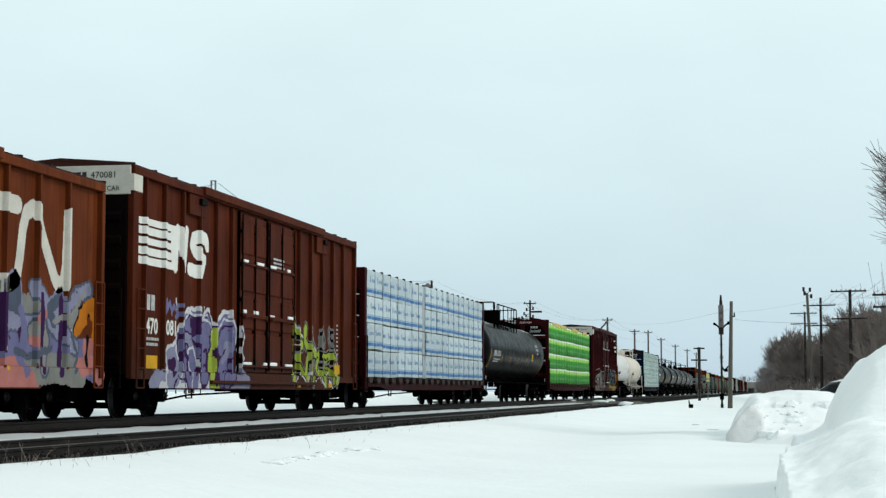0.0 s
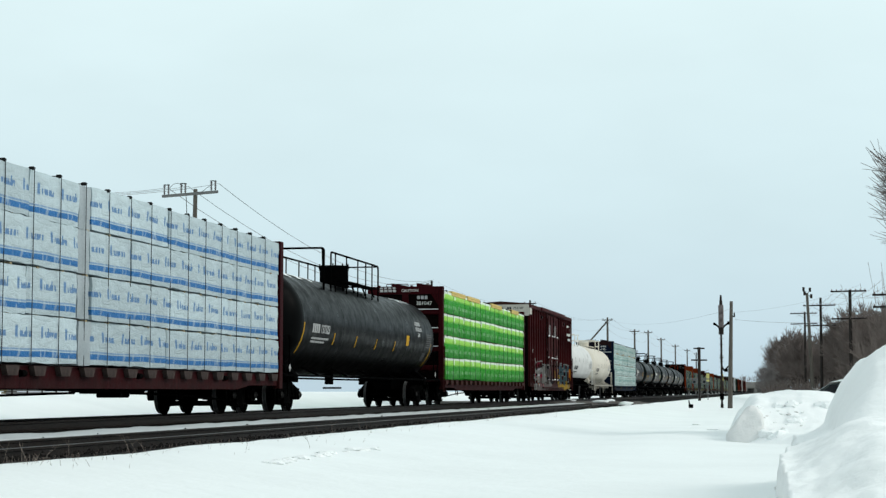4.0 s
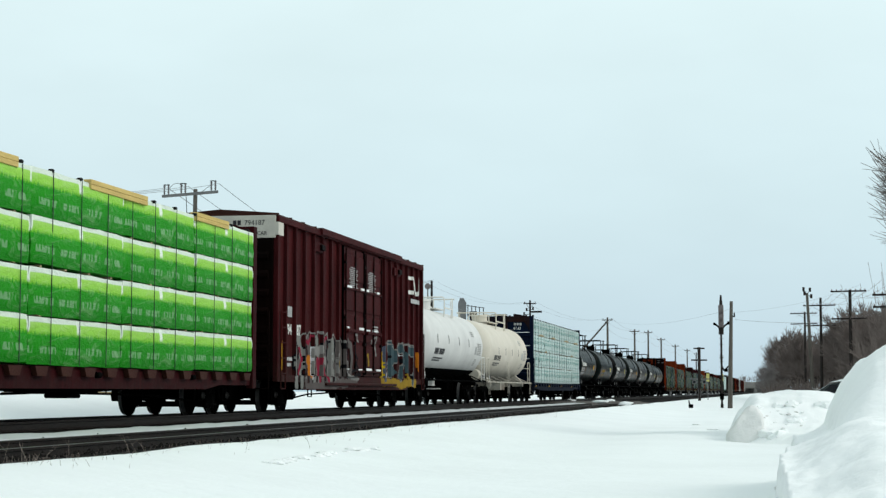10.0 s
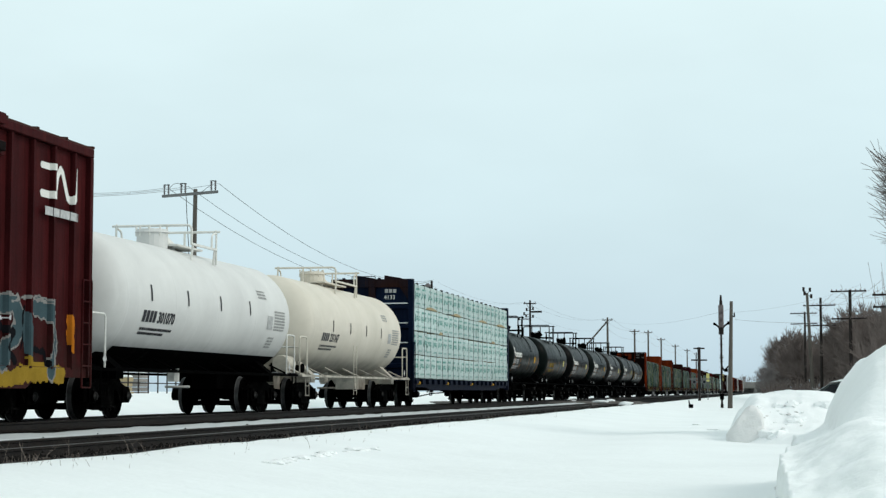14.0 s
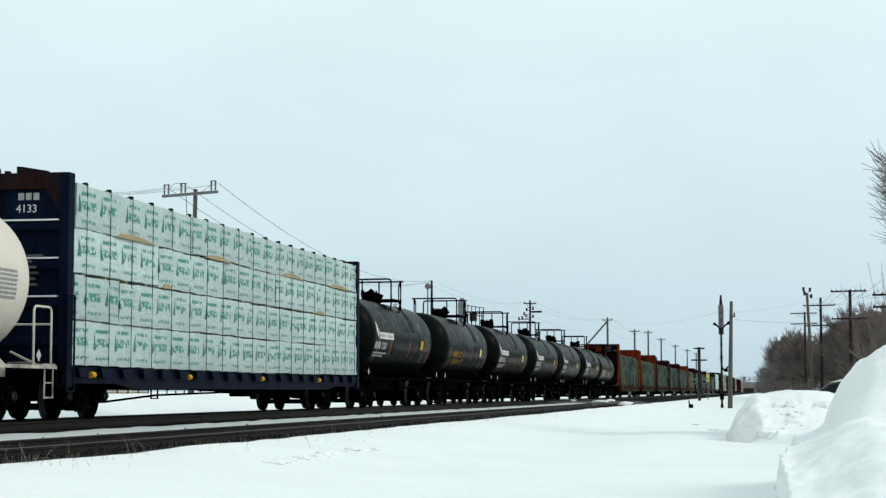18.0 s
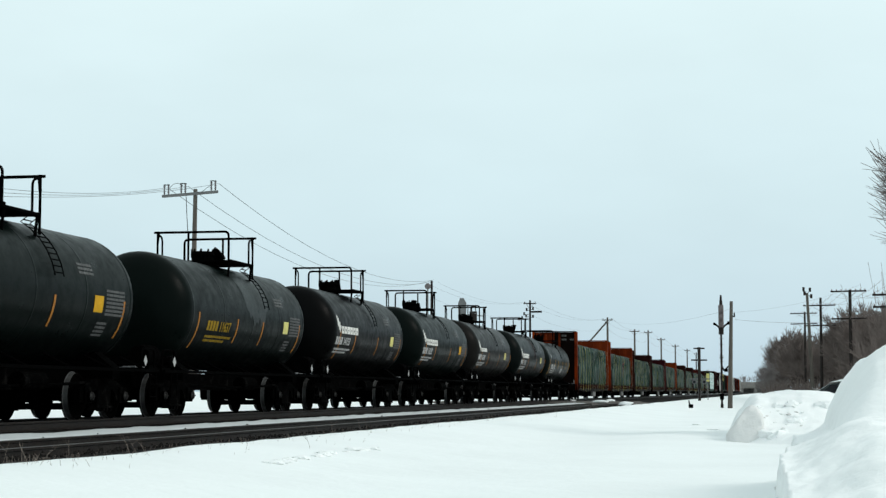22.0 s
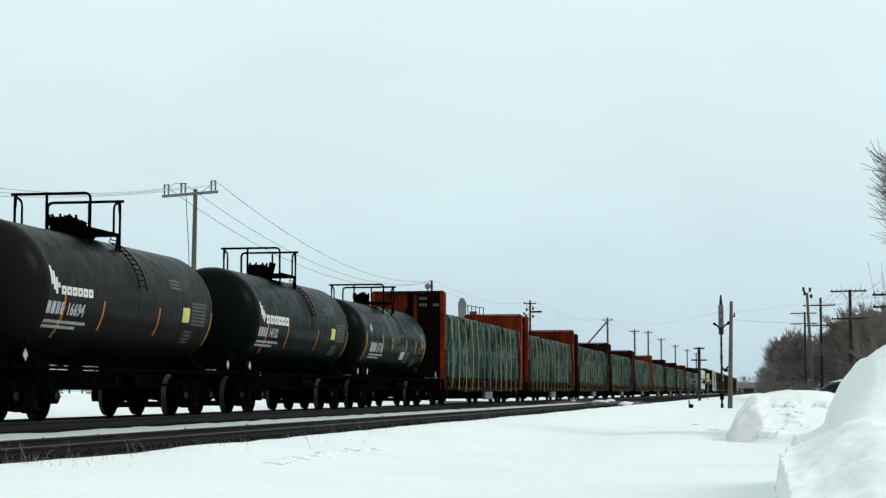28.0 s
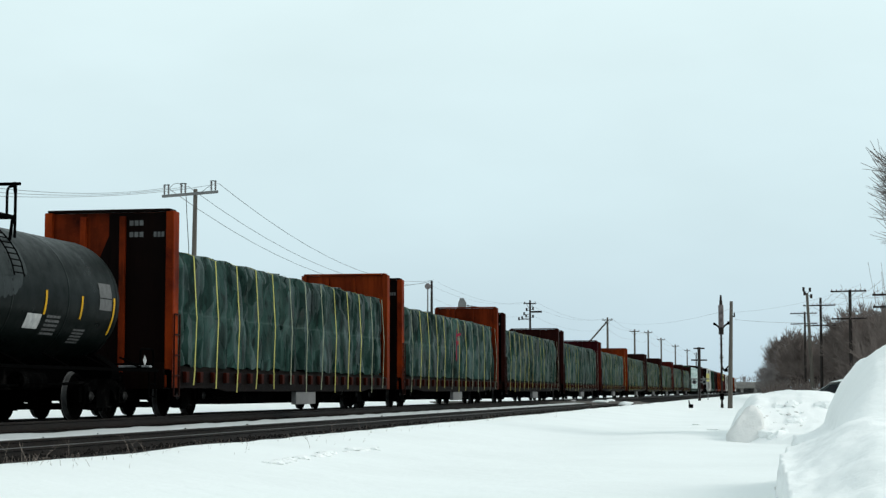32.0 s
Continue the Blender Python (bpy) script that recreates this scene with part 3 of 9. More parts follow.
def painted(car, name, y0, y1, z0, z1, res, ink, mats, ribs, label, flat=1.464, sill=True, raised=(), lift=0.004):
    """Paint that follows the posts of a car side: a thin skin over those places where ink() gives a colour."""
    ny, nz = int((y1 - y0) / res), int((z1 - z0) / res)
    yv, zv = y0 + res * np.arange(ny + 1), z0 + res * np.arange(nz + 1)
    Y, Z = np.meshgrid((yv[:-1] + yv[1:]) / 2, (zv[:-1] + zv[1:]) / 2)
    K = ink(Y, Z)
    xs = np.full(ny + 1, flat)
    for r in ribs:
        d = np.abs(yv - r)
        xs = np.maximum(xs, 1.456 + 0.104 * np.clip((0.075 - d) / 0.022, 0, 1))
    for ya, yb, xx in raised:
        xs[(yv > ya) & (yv < yb)] = xx
    verts, index, faces, kinds = [], {}, [], []

    def vid(i, j):
        if (i, j) not in index:
            index[i, j] = len(verts)
            x = (1.531 if sill and zv[j] < 0.985 else xs[i]) + lift
            verts.append((x, yv[i], zv[j]))
        return index[i, j]

    for j, i in zip(*np.nonzero(K >= 0)):
        faces.append((vid(i, j), vid(i + 1, j), vid(i + 1, j + 1), vid(i, j + 1)))
        kinds.append(int(K[j, i]))
    me = bpy.data.meshes.new(name)
    me.from_pydata(verts, [], faces)
    for m in mats:
        me.materials.append(m)
    me.polygons.foreach_set("material_index", kinds)
    ob = new(name, me)
    ob.parent = car
    return tagged(ob, label)


def mural(car, layers, ribs, seed, label, raised=(), low=0.62):
    """Sprayed strokes in order of painting: (ink, width, ink of its edge, width of the edge, line along the car's side)."""
    names = []
    for ink, w, edge, ew, line in layers:
        names += [k for k in (ink, edge) if k and k not in names]
    ys = [p[0] for la in layers for p in la[4]]
    zs = [p[1] for la in layers for p in la[4]]

    def ink_at(Y, Z):
        K = np.full(Y.shape, -1)
        a = Y + 0.030 * waves(Y, Z, seed, 6.0)
        c = Z + 0.030 * waves(Y, Z, seed + 1, 6.0)
        ragged = 0.022 * waves(Y, Z, seed + 2, 17.0)
        for ink, w, edge, ew, line in layers:
            d = reach(a, c, line) + ragged
            if edge:
                K[d < w / 2 + ew] = names.index(edge)
            K[d < w / 2] = names.index(ink)
        K[waves(Y * 3, Z * 3, seed + 30, 9.0) > 1.3] = -1
        return K

    return painted(car, "spray_paint", min(ys) - 0.4, max(ys) + 0.4, low, max(zs) + 0.3, 0.022, ink_at, [INKS[k] for k in names], ribs, label, raised=raised)


def strokes_ink(lines_, width):
    def ink(Y, Z):
        K = np.full(Y.shape, -1)
        for s in lines_:
            K[reach(Y, Z, s) < width / 2] = 0
        return K
    return ink


# ---- the ground, the tracks ----
def ground_height(x, y):
    bed = stair(-19.5, -16.8, x) * (1 - stair(-8.6, -7.9, x))
    shoulder = -0.56 + 0.36 * (1 - stair(-8.3, -3.4, x)) - 0.10 * stair(-30, -60, x)
    lumps = 0.035 * noise.noise((x * 0.35, y * 0.22, 3.0)) + 0.014 * noise.noise((x * 1.3, y * 1.0, 7.0))
    mound = 0.10 * math.exp(-((x + 2.6) / 1.5) ** 2 - ((y - 40) / 9) ** 2)
    near = shoulder + (lumps + mound) * (1 - 0.6 * stair(60, 200, abs(y)))
    far_side = -0.24 + (0.66 + 0.07 * noise.noise((x * 0.3, y * 0.22, 1.0)) + 0.05 * noise.noise((x * 0.9, y * 0.7, 2.0))) * (1 - stair(-23.5, -19.3, x)) * (1 - 0.8 * stair(200, 420, y))
    base = near if x > -12 else far_side
    return base * (1 - bed) + (-0.62) * bed


XS = lines(-1600, -200, 140)[:-1] + lines(-200, -40, 16)[:-1] + lines(-40, -26, 2)[:-1] + lines(-26, -16, 0.5)[:-1] + lines(-16, -9, 1.0)[:-1] \
    + lines(-9, -7.5, 0.1)[:-1] + lines(-7.5, 4, 0.3)[:-1] + lines(4, 20, 1.6)[:-1] + lines(20, 200, 15)[:-1] + lines(200, 1600, 140)
YS = lines(-300, -20, 28)[:-1] + lines(-20, 12, 4)[:-1] + lines(12, 60, 0.4)[:-1] + lines(60, 140, 1.6)[:-1] + lines(140, 500, 12)[:-1] + lines(500, 4200, 180)
sheet("ground", SNOW, XS, YS, ground_height, "wide flat field of trodden and windblown white snow")

# snow packed between the two tracks, dirty where stones lie on it
def strip_edges(y):
    """Where the packed snow between the tracks begins and ends across the railway; it narrows away from the camera."""
    k = 0.25 * stair(26, 62, y)
    return -11.78 + 0.07 * noise.noise((y * 0.7, 1, 1)), -10.76 - 0.3 * k + 0.08 * noise.noise((y * 0.6, 5, 1)) + 0.06 * noise.noise((y * 2.3, 5, 2))


def strip_height(x, y):
    a, c = strip_edges(y)
    edge = stair(a - 0.06, a + 0.12, x) * (1 - stair(c - 0.14, c + 0.06, x))
    return -0.55 + edge * (0.465 - 0.055 * stair(-12.3, -10.8, x) + 0.020 * noise.noise((x * 2.2, y * 1.1, 0)))


sheet("snow_strip", SNOW_STRIP, lines(-13.1, -10.6, 0.10), lines(10, 120, 0.35), strip_height, "strip of grey dirty snow packed between two tracks", "snow")


def ballast_bed(name, xc, top, ya, yb, label):
    out = ((-3.1, -0.62), (-1.75, top - 0.02), (1.75, top - 0.02), (3.0, -0.62))
    def height(x, y):
        u = x - xc
        edge = stair(-3.0, -1.75, u) * (1 - stair(1.75, 3.2, u))
        rough_ = 0.028 * noise.noise((x * 5.0, y * 5.0, xc)) + 0.018 * noise.noise((x * 11.0, y * 11.0, 2))
        return -0.62 + (top + 0.60) * edge + rough_
    sheet(name, BALLAST, lines(xc - 3.1, xc + 3.3, 0.2), lines(ya, 60, 0.25)[:-1] + lines(60, yb, 1.2), height, label, "ballast")


ballast_bed("ballast_near", XN, ZN - 0.13, 8.0, 118.0, "dark crushed stone bed of the empty track")
ballast_bed("ballast_far", XC, -0.15, 8.0, 900.0, "dark crushed stone bed under the train")


def rails(xc, zt, ya, yb, name):
    e = thing(name, "rusty steel rail with a worn pale head, spiked to wooden ties", "railway track")
    tagged(e, kind="structure")
    for sx in (-0.7525, 0.7525):
        b = fresh()
        prism(b, [(xc + sx + a, zt + z) for a, z in ((-0.075, -0.172), (0.075, -0.172), (0.075, -0.158), (0.012, -0.14), (0.010, -0.045), (0.036, -0.035), (0.036, -0.006),
                                                     (-0.036, -0.006), (-0.036, -0.035), (-0.010, -0.045), (-0.012, -0.14), (-0.075, -0.158))], "y", ya, yb)
        r = part("rail", b, RAIL, e)
        b = fresh()
        prism(b, [(xc + sx + a, zt + z) for a, z in ((-0.034, -0.0055), (0.034, -0.0055), (0.028, 0.0), (-0.028, 0.0))], "y", ya, yb)
        part("rail_head", b, RAIL_TOP, r, "pale worn running surface")
    b = fresh()
    box(b, -1.3, 1.3, -0.115, 0.115, -0.16, 0.0)
    tie = part("tie", b, TIE, e, "", 0.012, at=pose(xc, ya + 0.3, zt - 0.165))
    for i in range(1, 240):
        if ya + 0.3 + i * 0.52 < min(yb, 118):
            again(tie, pose(xc + random.uniform(-0.03, 0.03), ya + 0.3 + i * 0.52, zt - 0.165, 0, 0, random.uniform(-1, 1)))
    return e


rails(XN, ZN, 8.0, 118.0, "track_near")
rails(XC, 0.0, 8.0, 1500.0, "track_far")


def loose_stones():
    rnd = random.Random(4)
    verts, faces = [], []
    def stone(x, y, z, r):
        k = len(verts)
        for a in range(5):
            w = a * 1.2566 + rnd.uniform(-0.3, 0.3)
            q = r * rnd.uniform(0.7, 1.2)
            verts.append((x + q * math.cos(w), y + q * math.sin(w), z - r * 0.3))
        verts.append((x + rnd.uniform(-0.3, 0.3) * r, y, z + r * rnd.uniform(0.5, 0.9)))
        for a in range(5):
            faces.append((k + a, k + (a + 1) % 5, k + 5))
        faces.append((k + 4, k + 3, k + 2, k + 1, k))
    for i in range(2600):
        y = 14 + 96 * rnd.random() ** 1.6
        a, c = strip_edges(y)
        x = c - 0.015 + rnd.gauss(0, 0.045) if rnd.random() < 0.94 else a + 0.05 + rnd.gauss(0, 0.06)
        stone(x, y, max(strip_height(x, y), ZN - 0.17), rnd.uniform(0.012, 0.042))
    for i in range(2200):
        y = 14 + 96 * rnd.random() ** 1.6
        x = -8.22 - abs(rnd.gauss(0, 0.28))
        stone(x, y, -0.21, rnd.uniform(0.012, 0.035))
    me = bpy.data.meshes.new("loose_stones")
    me.from_pydata(verts, [], faces)
    me.materials.append(BALLAST)
    tagged(new("loose_stones", me), "dark loose ballast stones lying on the snow edge", "stones", kind="stuff")


loose_stones()


def crossing():
    """The road that crosses both tracks, bare and wet."""
    sheet("road", MUD, lines(-60, -6.6, 0.6), lines(101, 113, 0.5),
          lambda x, y: -0.065 + 0.02 * noise.noise((x, y, 5)) - 0.75 * (1 - stair(100.9, 103, y + 1.3 * noise.noise((x * 0.4, 2, 0))) * (1 - stair(110, 113, y + 1.5 * noise.noise((x * 0.5, 9, 0)))))
          - 0.6 * stair(-8.5, -6.6, x + noise.noise((y * 0.6, 0, 0))), "wet gravel road crossing the rails between snow", "road")


crossing()


def snow_bank(name, xs, ys, height, label):
    return sheet(name, SNOW_BANK, xs, ys, height, label, "snow bank", kind="thing")


def near_bank(x, y):
    edge = 0.026 * min((y - 14.0) ** 2, 6.0) if y > 14 else 0.006 * (y - 14.0) ** 2
    w = x + 0.02 * noise.noise((y * 0.8, 1.0, 0)) + 0.022 * noise.noise((y * 2.4, 4.0, 0)) + 0.012 * noise.noise((y * 7.0, 2.0, 0)) - edge
    first = 0.30 * stair(-0.05, 0.0, w) + 0.36 * stair(-0.012, 0.03, w) + 0.28 * stair(0.03, 0.75, w)
    v = x - 0.05 + 0.03 * noise.noise((y * 1.1, 6.0, 0)) + 0.015 * noise.noise((y * 4.0, 8.0, 0))
    second = (0.18 * stair(0.47, 0.56, v) + 0.21 * stair(0.53, 0.72, v) + 0.19 * stair(0.66, 0.92, v) + 0.13 * stair(0.88, 1.15, v) + 0.28 * stair(1.1, 2.4, v)) * stair(14.6, 17.2, y)
    front = stair(5.5, 13.8, y) * (1 - stair(20.0, 23.5, y))
    lump = 0.045 * noise.noise((x * 2.4, y * 2.4, 3)) + 0.018 * noise.noise((x * 8, y * 8, 1))
    k = (first + second) * front
    return -0.62 + k + lump * min(1.0, k * 4)


def far_bank(x, y):
    w = x + 0.22 * noise.noise((y * 0.6, 1.0, 5)) + 0.08 * noise.noise((y * 2.6, x, 4.0))
    rise = stair(-1.15, -0.72, w) * 0.70 + 0.32 * stair(-0.75, -0.45, w) + 0.10 * stair(-0.4, 0.4, w) - 0.10 * stair(0.9, 1.6, w)
    f = y + 0.45 * noise.noise((x * 1.1, 3, 2)) + 0.12 * noise.noise((x * 4.0, 2, 2))
    run_out = 1.0 * stair(-0.6, 1.2, x)
    front = 0.40 * stair(37.6 - 3.5 * run_out, 38.9, f) + 0.35 * stair(38.6, 39.6, f) + 0.25 * stair(39.6, 41.5, f)
    k = rise * front * (1 - stair(48, 56, y))
    q = noise.cell((x * 2.1 + 0.6 * noise.noise((x * 3, y * 2, 0)), y * 0.9, 2.0)) - 0.5
    lump = 0.06 * noise.noise((x * 1.9, y * 1.2, 3)) + 0.045 * noise.noise((x * 4.5, y * 3, 1)) + 0.03 * noise.noise((x * 11, y * 7, 1)) + 0.03 * q
    return -0.62 + 1.06 * k + lump * min(1.0, k * 2.2) * (1 - 0.6 * stair(40.5, 42, y))


NEAR_BANK = snow_bank("snow_bank", lines(-0.35, 0.6, 0.02) + lines(0.65, 6.0, 0.06), lines(5.4, 10.0, 0.15) + lines(10.05, 23.6, 0.05), near_bank, "tall smooth bank of ploughed white snow with a steep crumbling side")
FAR_BANK = snow_bank("snow_bank", lines(-1.8, 9.0, 0.09), lines(33.6, 56.4, 0.09), far_bank, "low broken bank of ploughed snow with grey lumps")


def dry_stalks():
    rnd = random.Random(8)
    b = fresh()
    for i in range(430):
        y = 17 + 60 * rnd.random() ** 1.8
        x = -8.05 + abs(rnd.gauss(0, 0.30)) if rnd.random() < 0.9 else -7.6 + rnd.uniform(0, 1.0)
        z = ground_height(x, y) - 0.02
        h = rnd.uniform(0.03, 0.11) if rnd.random() < 0.93 else rnd.uniform(0.16, 0.30)
        lean = Vector((rnd.gauss(0, 0.35), rnd.gauss(0, 0.5), 1)) * h
        rod(b, (x, y, z), Vector((x, y, z)) + lean, 0.0022, 3, 0.0012)
        if h > 0.16:
            rod(b, Vector((x, y, z)) + lean * 0.6, Vector((x, y, z)) + lean * 0.6 + Vector((rnd.gauss(0, .08), rnd.gauss(0, .08), 0.1)), 0.002, 3, 0.001)
    o = part("dry_stalks", b, GRASS)
    tagged(o, "thin dry brown weed stalks poking out of snow", "weeds", kind="stuff")


dry_stalks()


def lump_mesh(seed, material, rough_=1.0):
    rnd = random.Random(seed)
    b = fresh()
    bmesh.ops.create_icosphere(b, subdivisions=3, radius=1.0)
    for v in b.verts:
        d = v.co.normalized()
        v.co = d * (1 + 0.34 * rough_ * noise.noise(d * 1.5 + Vector((seed, 0, 0))) + 0.20 * rough_ * noise.noise(d * 3.6 + Vector((0, seed, 0))) + 0.07 * noise.noise(d * 9))
        v.co.z *= 0.72
    return mesh_of("snow_lump", b, material, 0.0, True)


DIRTY_SNOW = snow_material("dirty_snow", (0.76, 0.755, 0.745), 0.30, 2.0)
LUMPS = [lump_mesh(s, m) for s, m in ((1, SNOW_BANK), (2, SNOW_BANK), (3, SNOW_BANK), (4, DIRTY_SNOW))] + [lump_mesh(9, DIRTY_SNOW, 0.45)]


def grey_slab():
    """A broad tilted plate of packed grey snow that leans on the bank's near corner."""
    x0, y0, z0 = -1.04, 38.05, -0.42
    line = [(-0.06, -0.75), (-0.01, 0.02), (0.13, 0.20), (0.24, 0.40), (0.38, 0.58), (0.52, 0.66), (0.66, 0.62), (0.76, 0.45), (0.80, 0.20), (0.86, -0.75)]
    pts = []
    for (ax, az), (bx, bz) in zip(line[:-1], line[1:]):
        pts += [(ax + (bx - ax) * k / 4, az + (bz - az) * k / 4) for k in range(4)]
    pts.append(line[-1])
    b = fresh()
    rings = []
    for j, (dy, k) in enumerate(((0.0, 0.55), (0.02, 0.80), (0.07, 0.92), (0.18, 0.98), (0.4, 1.0), (0.8, 1.0), (1.3, 0.98))):
        ring = []
        for px, pz in pts:
            p = Vector((x0 + 0.45 + (px - 0.45) * k, y0 + dy + 0.25 * pz, z0 + 0.2 + (pz - 0.2) * k))
            n = Vector((noise.noise(p * 2.6), noise.noise(p * 2.6 + Vector((9, 0, 0))), noise.noise(p * 3.3 + Vector((0, 9, 0)))))
            ring.append(b.verts.new(p + n * 0.055))
        rings.append(ring)
    for r0, r1 in zip(rings[:-1], rings[1:]):
        for i in range(len(pts) - 1):
            b.faces.new((r0[i], r0[i + 1], r1[i + 1], r1[i]))
    b.faces.new(rings[0])
    o = part("snow_lump", b, DIRTY_SNOW, FAR_BANK, "grey slab of packed snow", smooth=True)
    return o


grey_slab()


def snow_lumps():
    rnd = random.Random(12)
    for i in range(18):
        x = -1.0 + 2.6 * rnd.random() ** 1.3
        y = rnd.uniform(37.6, 40.6)
        z = far_bank(x, y)
        if z < -0.5:
            continue
        r = rnd.uniform(0.04, 0.13) if i > 6 else rnd.uniform(0.13, 0.22)
        o = new("snow_lump", LUMPS[rnd.choice((0, 1, 2, 2, 2))])
        o.parent = FAR_BANK
        o.matrix_basis = pose(x, y, z - 0.35 * r, rnd.uniform(-30, 30), rnd.uniform(-30, 30), rnd.uniform(0, 360)) @ Matrix.Diagonal((r * 1.3, r, r, 1))
    # grey crumbs along the foot of the bank's broken face
    for i in range(34):
        px, py = rnd.uniform(1342, 1425), rnd.gauss(742, 11) - 0.12 * 20
        d = CAM.to_3x3() @ Vector(((px - 784) / 3070, (441 - py) / 3070, -1))
        k = 36.0
        while k < 42 and EYE.z + d.z * k / d.y > far_bank(EYE.x + d.x * k / d.y, k):
            k += 0.04
        if k >= 42:
            continue
        r = rnd.uniform(0.015, 0.05)
        o = new("snow_lump", LUMPS[rnd.choice((0, 1, 2, 3))])
        o.parent = FAR_BANK
        o.matrix_basis = pose(d.x * k / d.y, k, EYE.z + d.z * k / d.y, rnd.uniform(-30, 30), 0, rnd.uniform(0, 360)) @ Matrix.Diagonal((r * 1.3, r, r * 0.8, 1))
    for i in range(22):
        y = rnd.uniform(13.6, 19.0)
        x = 0.026 * min((y - 14.0) ** 2, 6.0) + rnd.uniform(-0.05, 0.0)
        r = rnd.uniform(0.008, 0.026)
        o = new("snow_lump", LUMPS[rnd.choice((0, 3, 3, 4))])
        o.parent = NEAR_BANK
        o.matrix_basis = pose(x, y, max(near_bank(x, y), ground_height(x, y)) + 0.3 * r, rnd.uniform(-40, 40), 0, rnd.uniform(0, 360)) @ Matrix.Diagonal((r * 1.4, r, r, 1))
    for px, py in ((1262, 762), (1300, 775), (1420, 757), (1232, 752)):
        d = Vector(((px - 784) / 3070, (441 - py) / 3070, -1))
        d = CAM.to_3x3() @ d
        t = (ground_height(0, 36) - EYE.z) / d.z
        p = EYE + d * t
        o = new("snow_lump", LUMPS[1])
        o.matrix_basis = pose(p.x, p.y, ground_height(p.x, p.y) + 0.01, 0, 0, px) @ Matrix.Diagonal((0.16, 0.10, 0.05, 1))
        tagged(o, "small broken lump of snow on the snowfield", "snow lump", "snow lumps")
    rnd = random.Random(77)
    for i in range(26):
        f = rnd.random()
        px, py = 474 + 200 * f, 806 - 17 * f + rnd.gauss(0, 1.6)
        d = CAM.to_3x3() @ Vector(((px - 784) / 3070, (441 - py) / 3070, -1))
        p = EYE + d * ((-0.36 - EYE.z) / d.z)
        p = EYE + d * ((ground_height(p.x, p.y) - EYE.z) / d.z)
        o = new("snow_lump", LUMPS[i % 3])
        r = rnd.uniform(0.03, 0.085)
        o.matrix_basis = pose(p.x, p.y, ground_height(p.x, p.y), 0, 0, i * 50) @ Matrix.Diagonal((r * 1.8, r * 1.4, r * 0.7, 1))
        tagged(o, "small broken lump of snow on the snowfield", "snow lump", "snow lumps")
    for px, py in ((1062, 711), (1008, 709), (1108, 714), (1036, 707), (1080, 709)):
        d = CAM.to_3x3() @ Vector(((px - 784) / 3070, (441 - py) / 3070, -1))
        p = EYE + d * ((-0.05 - EYE.z) / d.z)
        o = new("snow_lump", LUMPS[2])
        o.matrix_basis = pose(p.x, p.y, -0.06, 0, 0, px * 7) @ Matrix.Diagonal((0.35, 0.6, 0.13, 1))
        tagged(o, "white snow clod dropped on the road crossing", "snow lump", "snow lumps")


snow_lumps()


# ---- railway cars; y runs along the car, its +x side and its -y end are the ones seen ----
TRAIN = []          # (object, place of its centre along the railway when the clip starts)
WHEELSETS = []
SHARED = {}


def rides(ob, u):
    ob.matrix_basis = pose(XC, u, 0)
    TRAIN.append((ob, u))
    return ob


def keep(key, make):
    if key not in SHARED:
        SHARED[key] = make()
    return SHARED[key]


def wheelset_mesh():
    b = fresh()
    R = 0.457
    for s in (-1, 1):
        prof = [(0.665, 0.0), (0.665, 0.10), (0.700, 0.13), (0.700, 0.36), (0.668, 0.40), (0.668, 0.482), (0.694, 0.482), (0.703, R), (0.795, R - 0.006), (0.800, 0.40), (0.765, 0.37), (0.752, 0.17), (0.80, 0.12), (0.80, 0.0)]
        lathe(b, [(s * a, r) for a, r in prof], 28)
    rod(b, (0, -0.95, 0), (0, 0.95, 0), 0.085, 10)
    for v in b.verts:
        v.co = Vector((v.co.y, -v.co.x, v.co.z))
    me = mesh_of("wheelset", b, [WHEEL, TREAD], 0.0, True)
    for p in me.polygons:
        c = p.center
        if math.hypot(c.y, c.z) > 0.446 and abs(c.x) > 0.69:
            p.material_index = 1
    return me


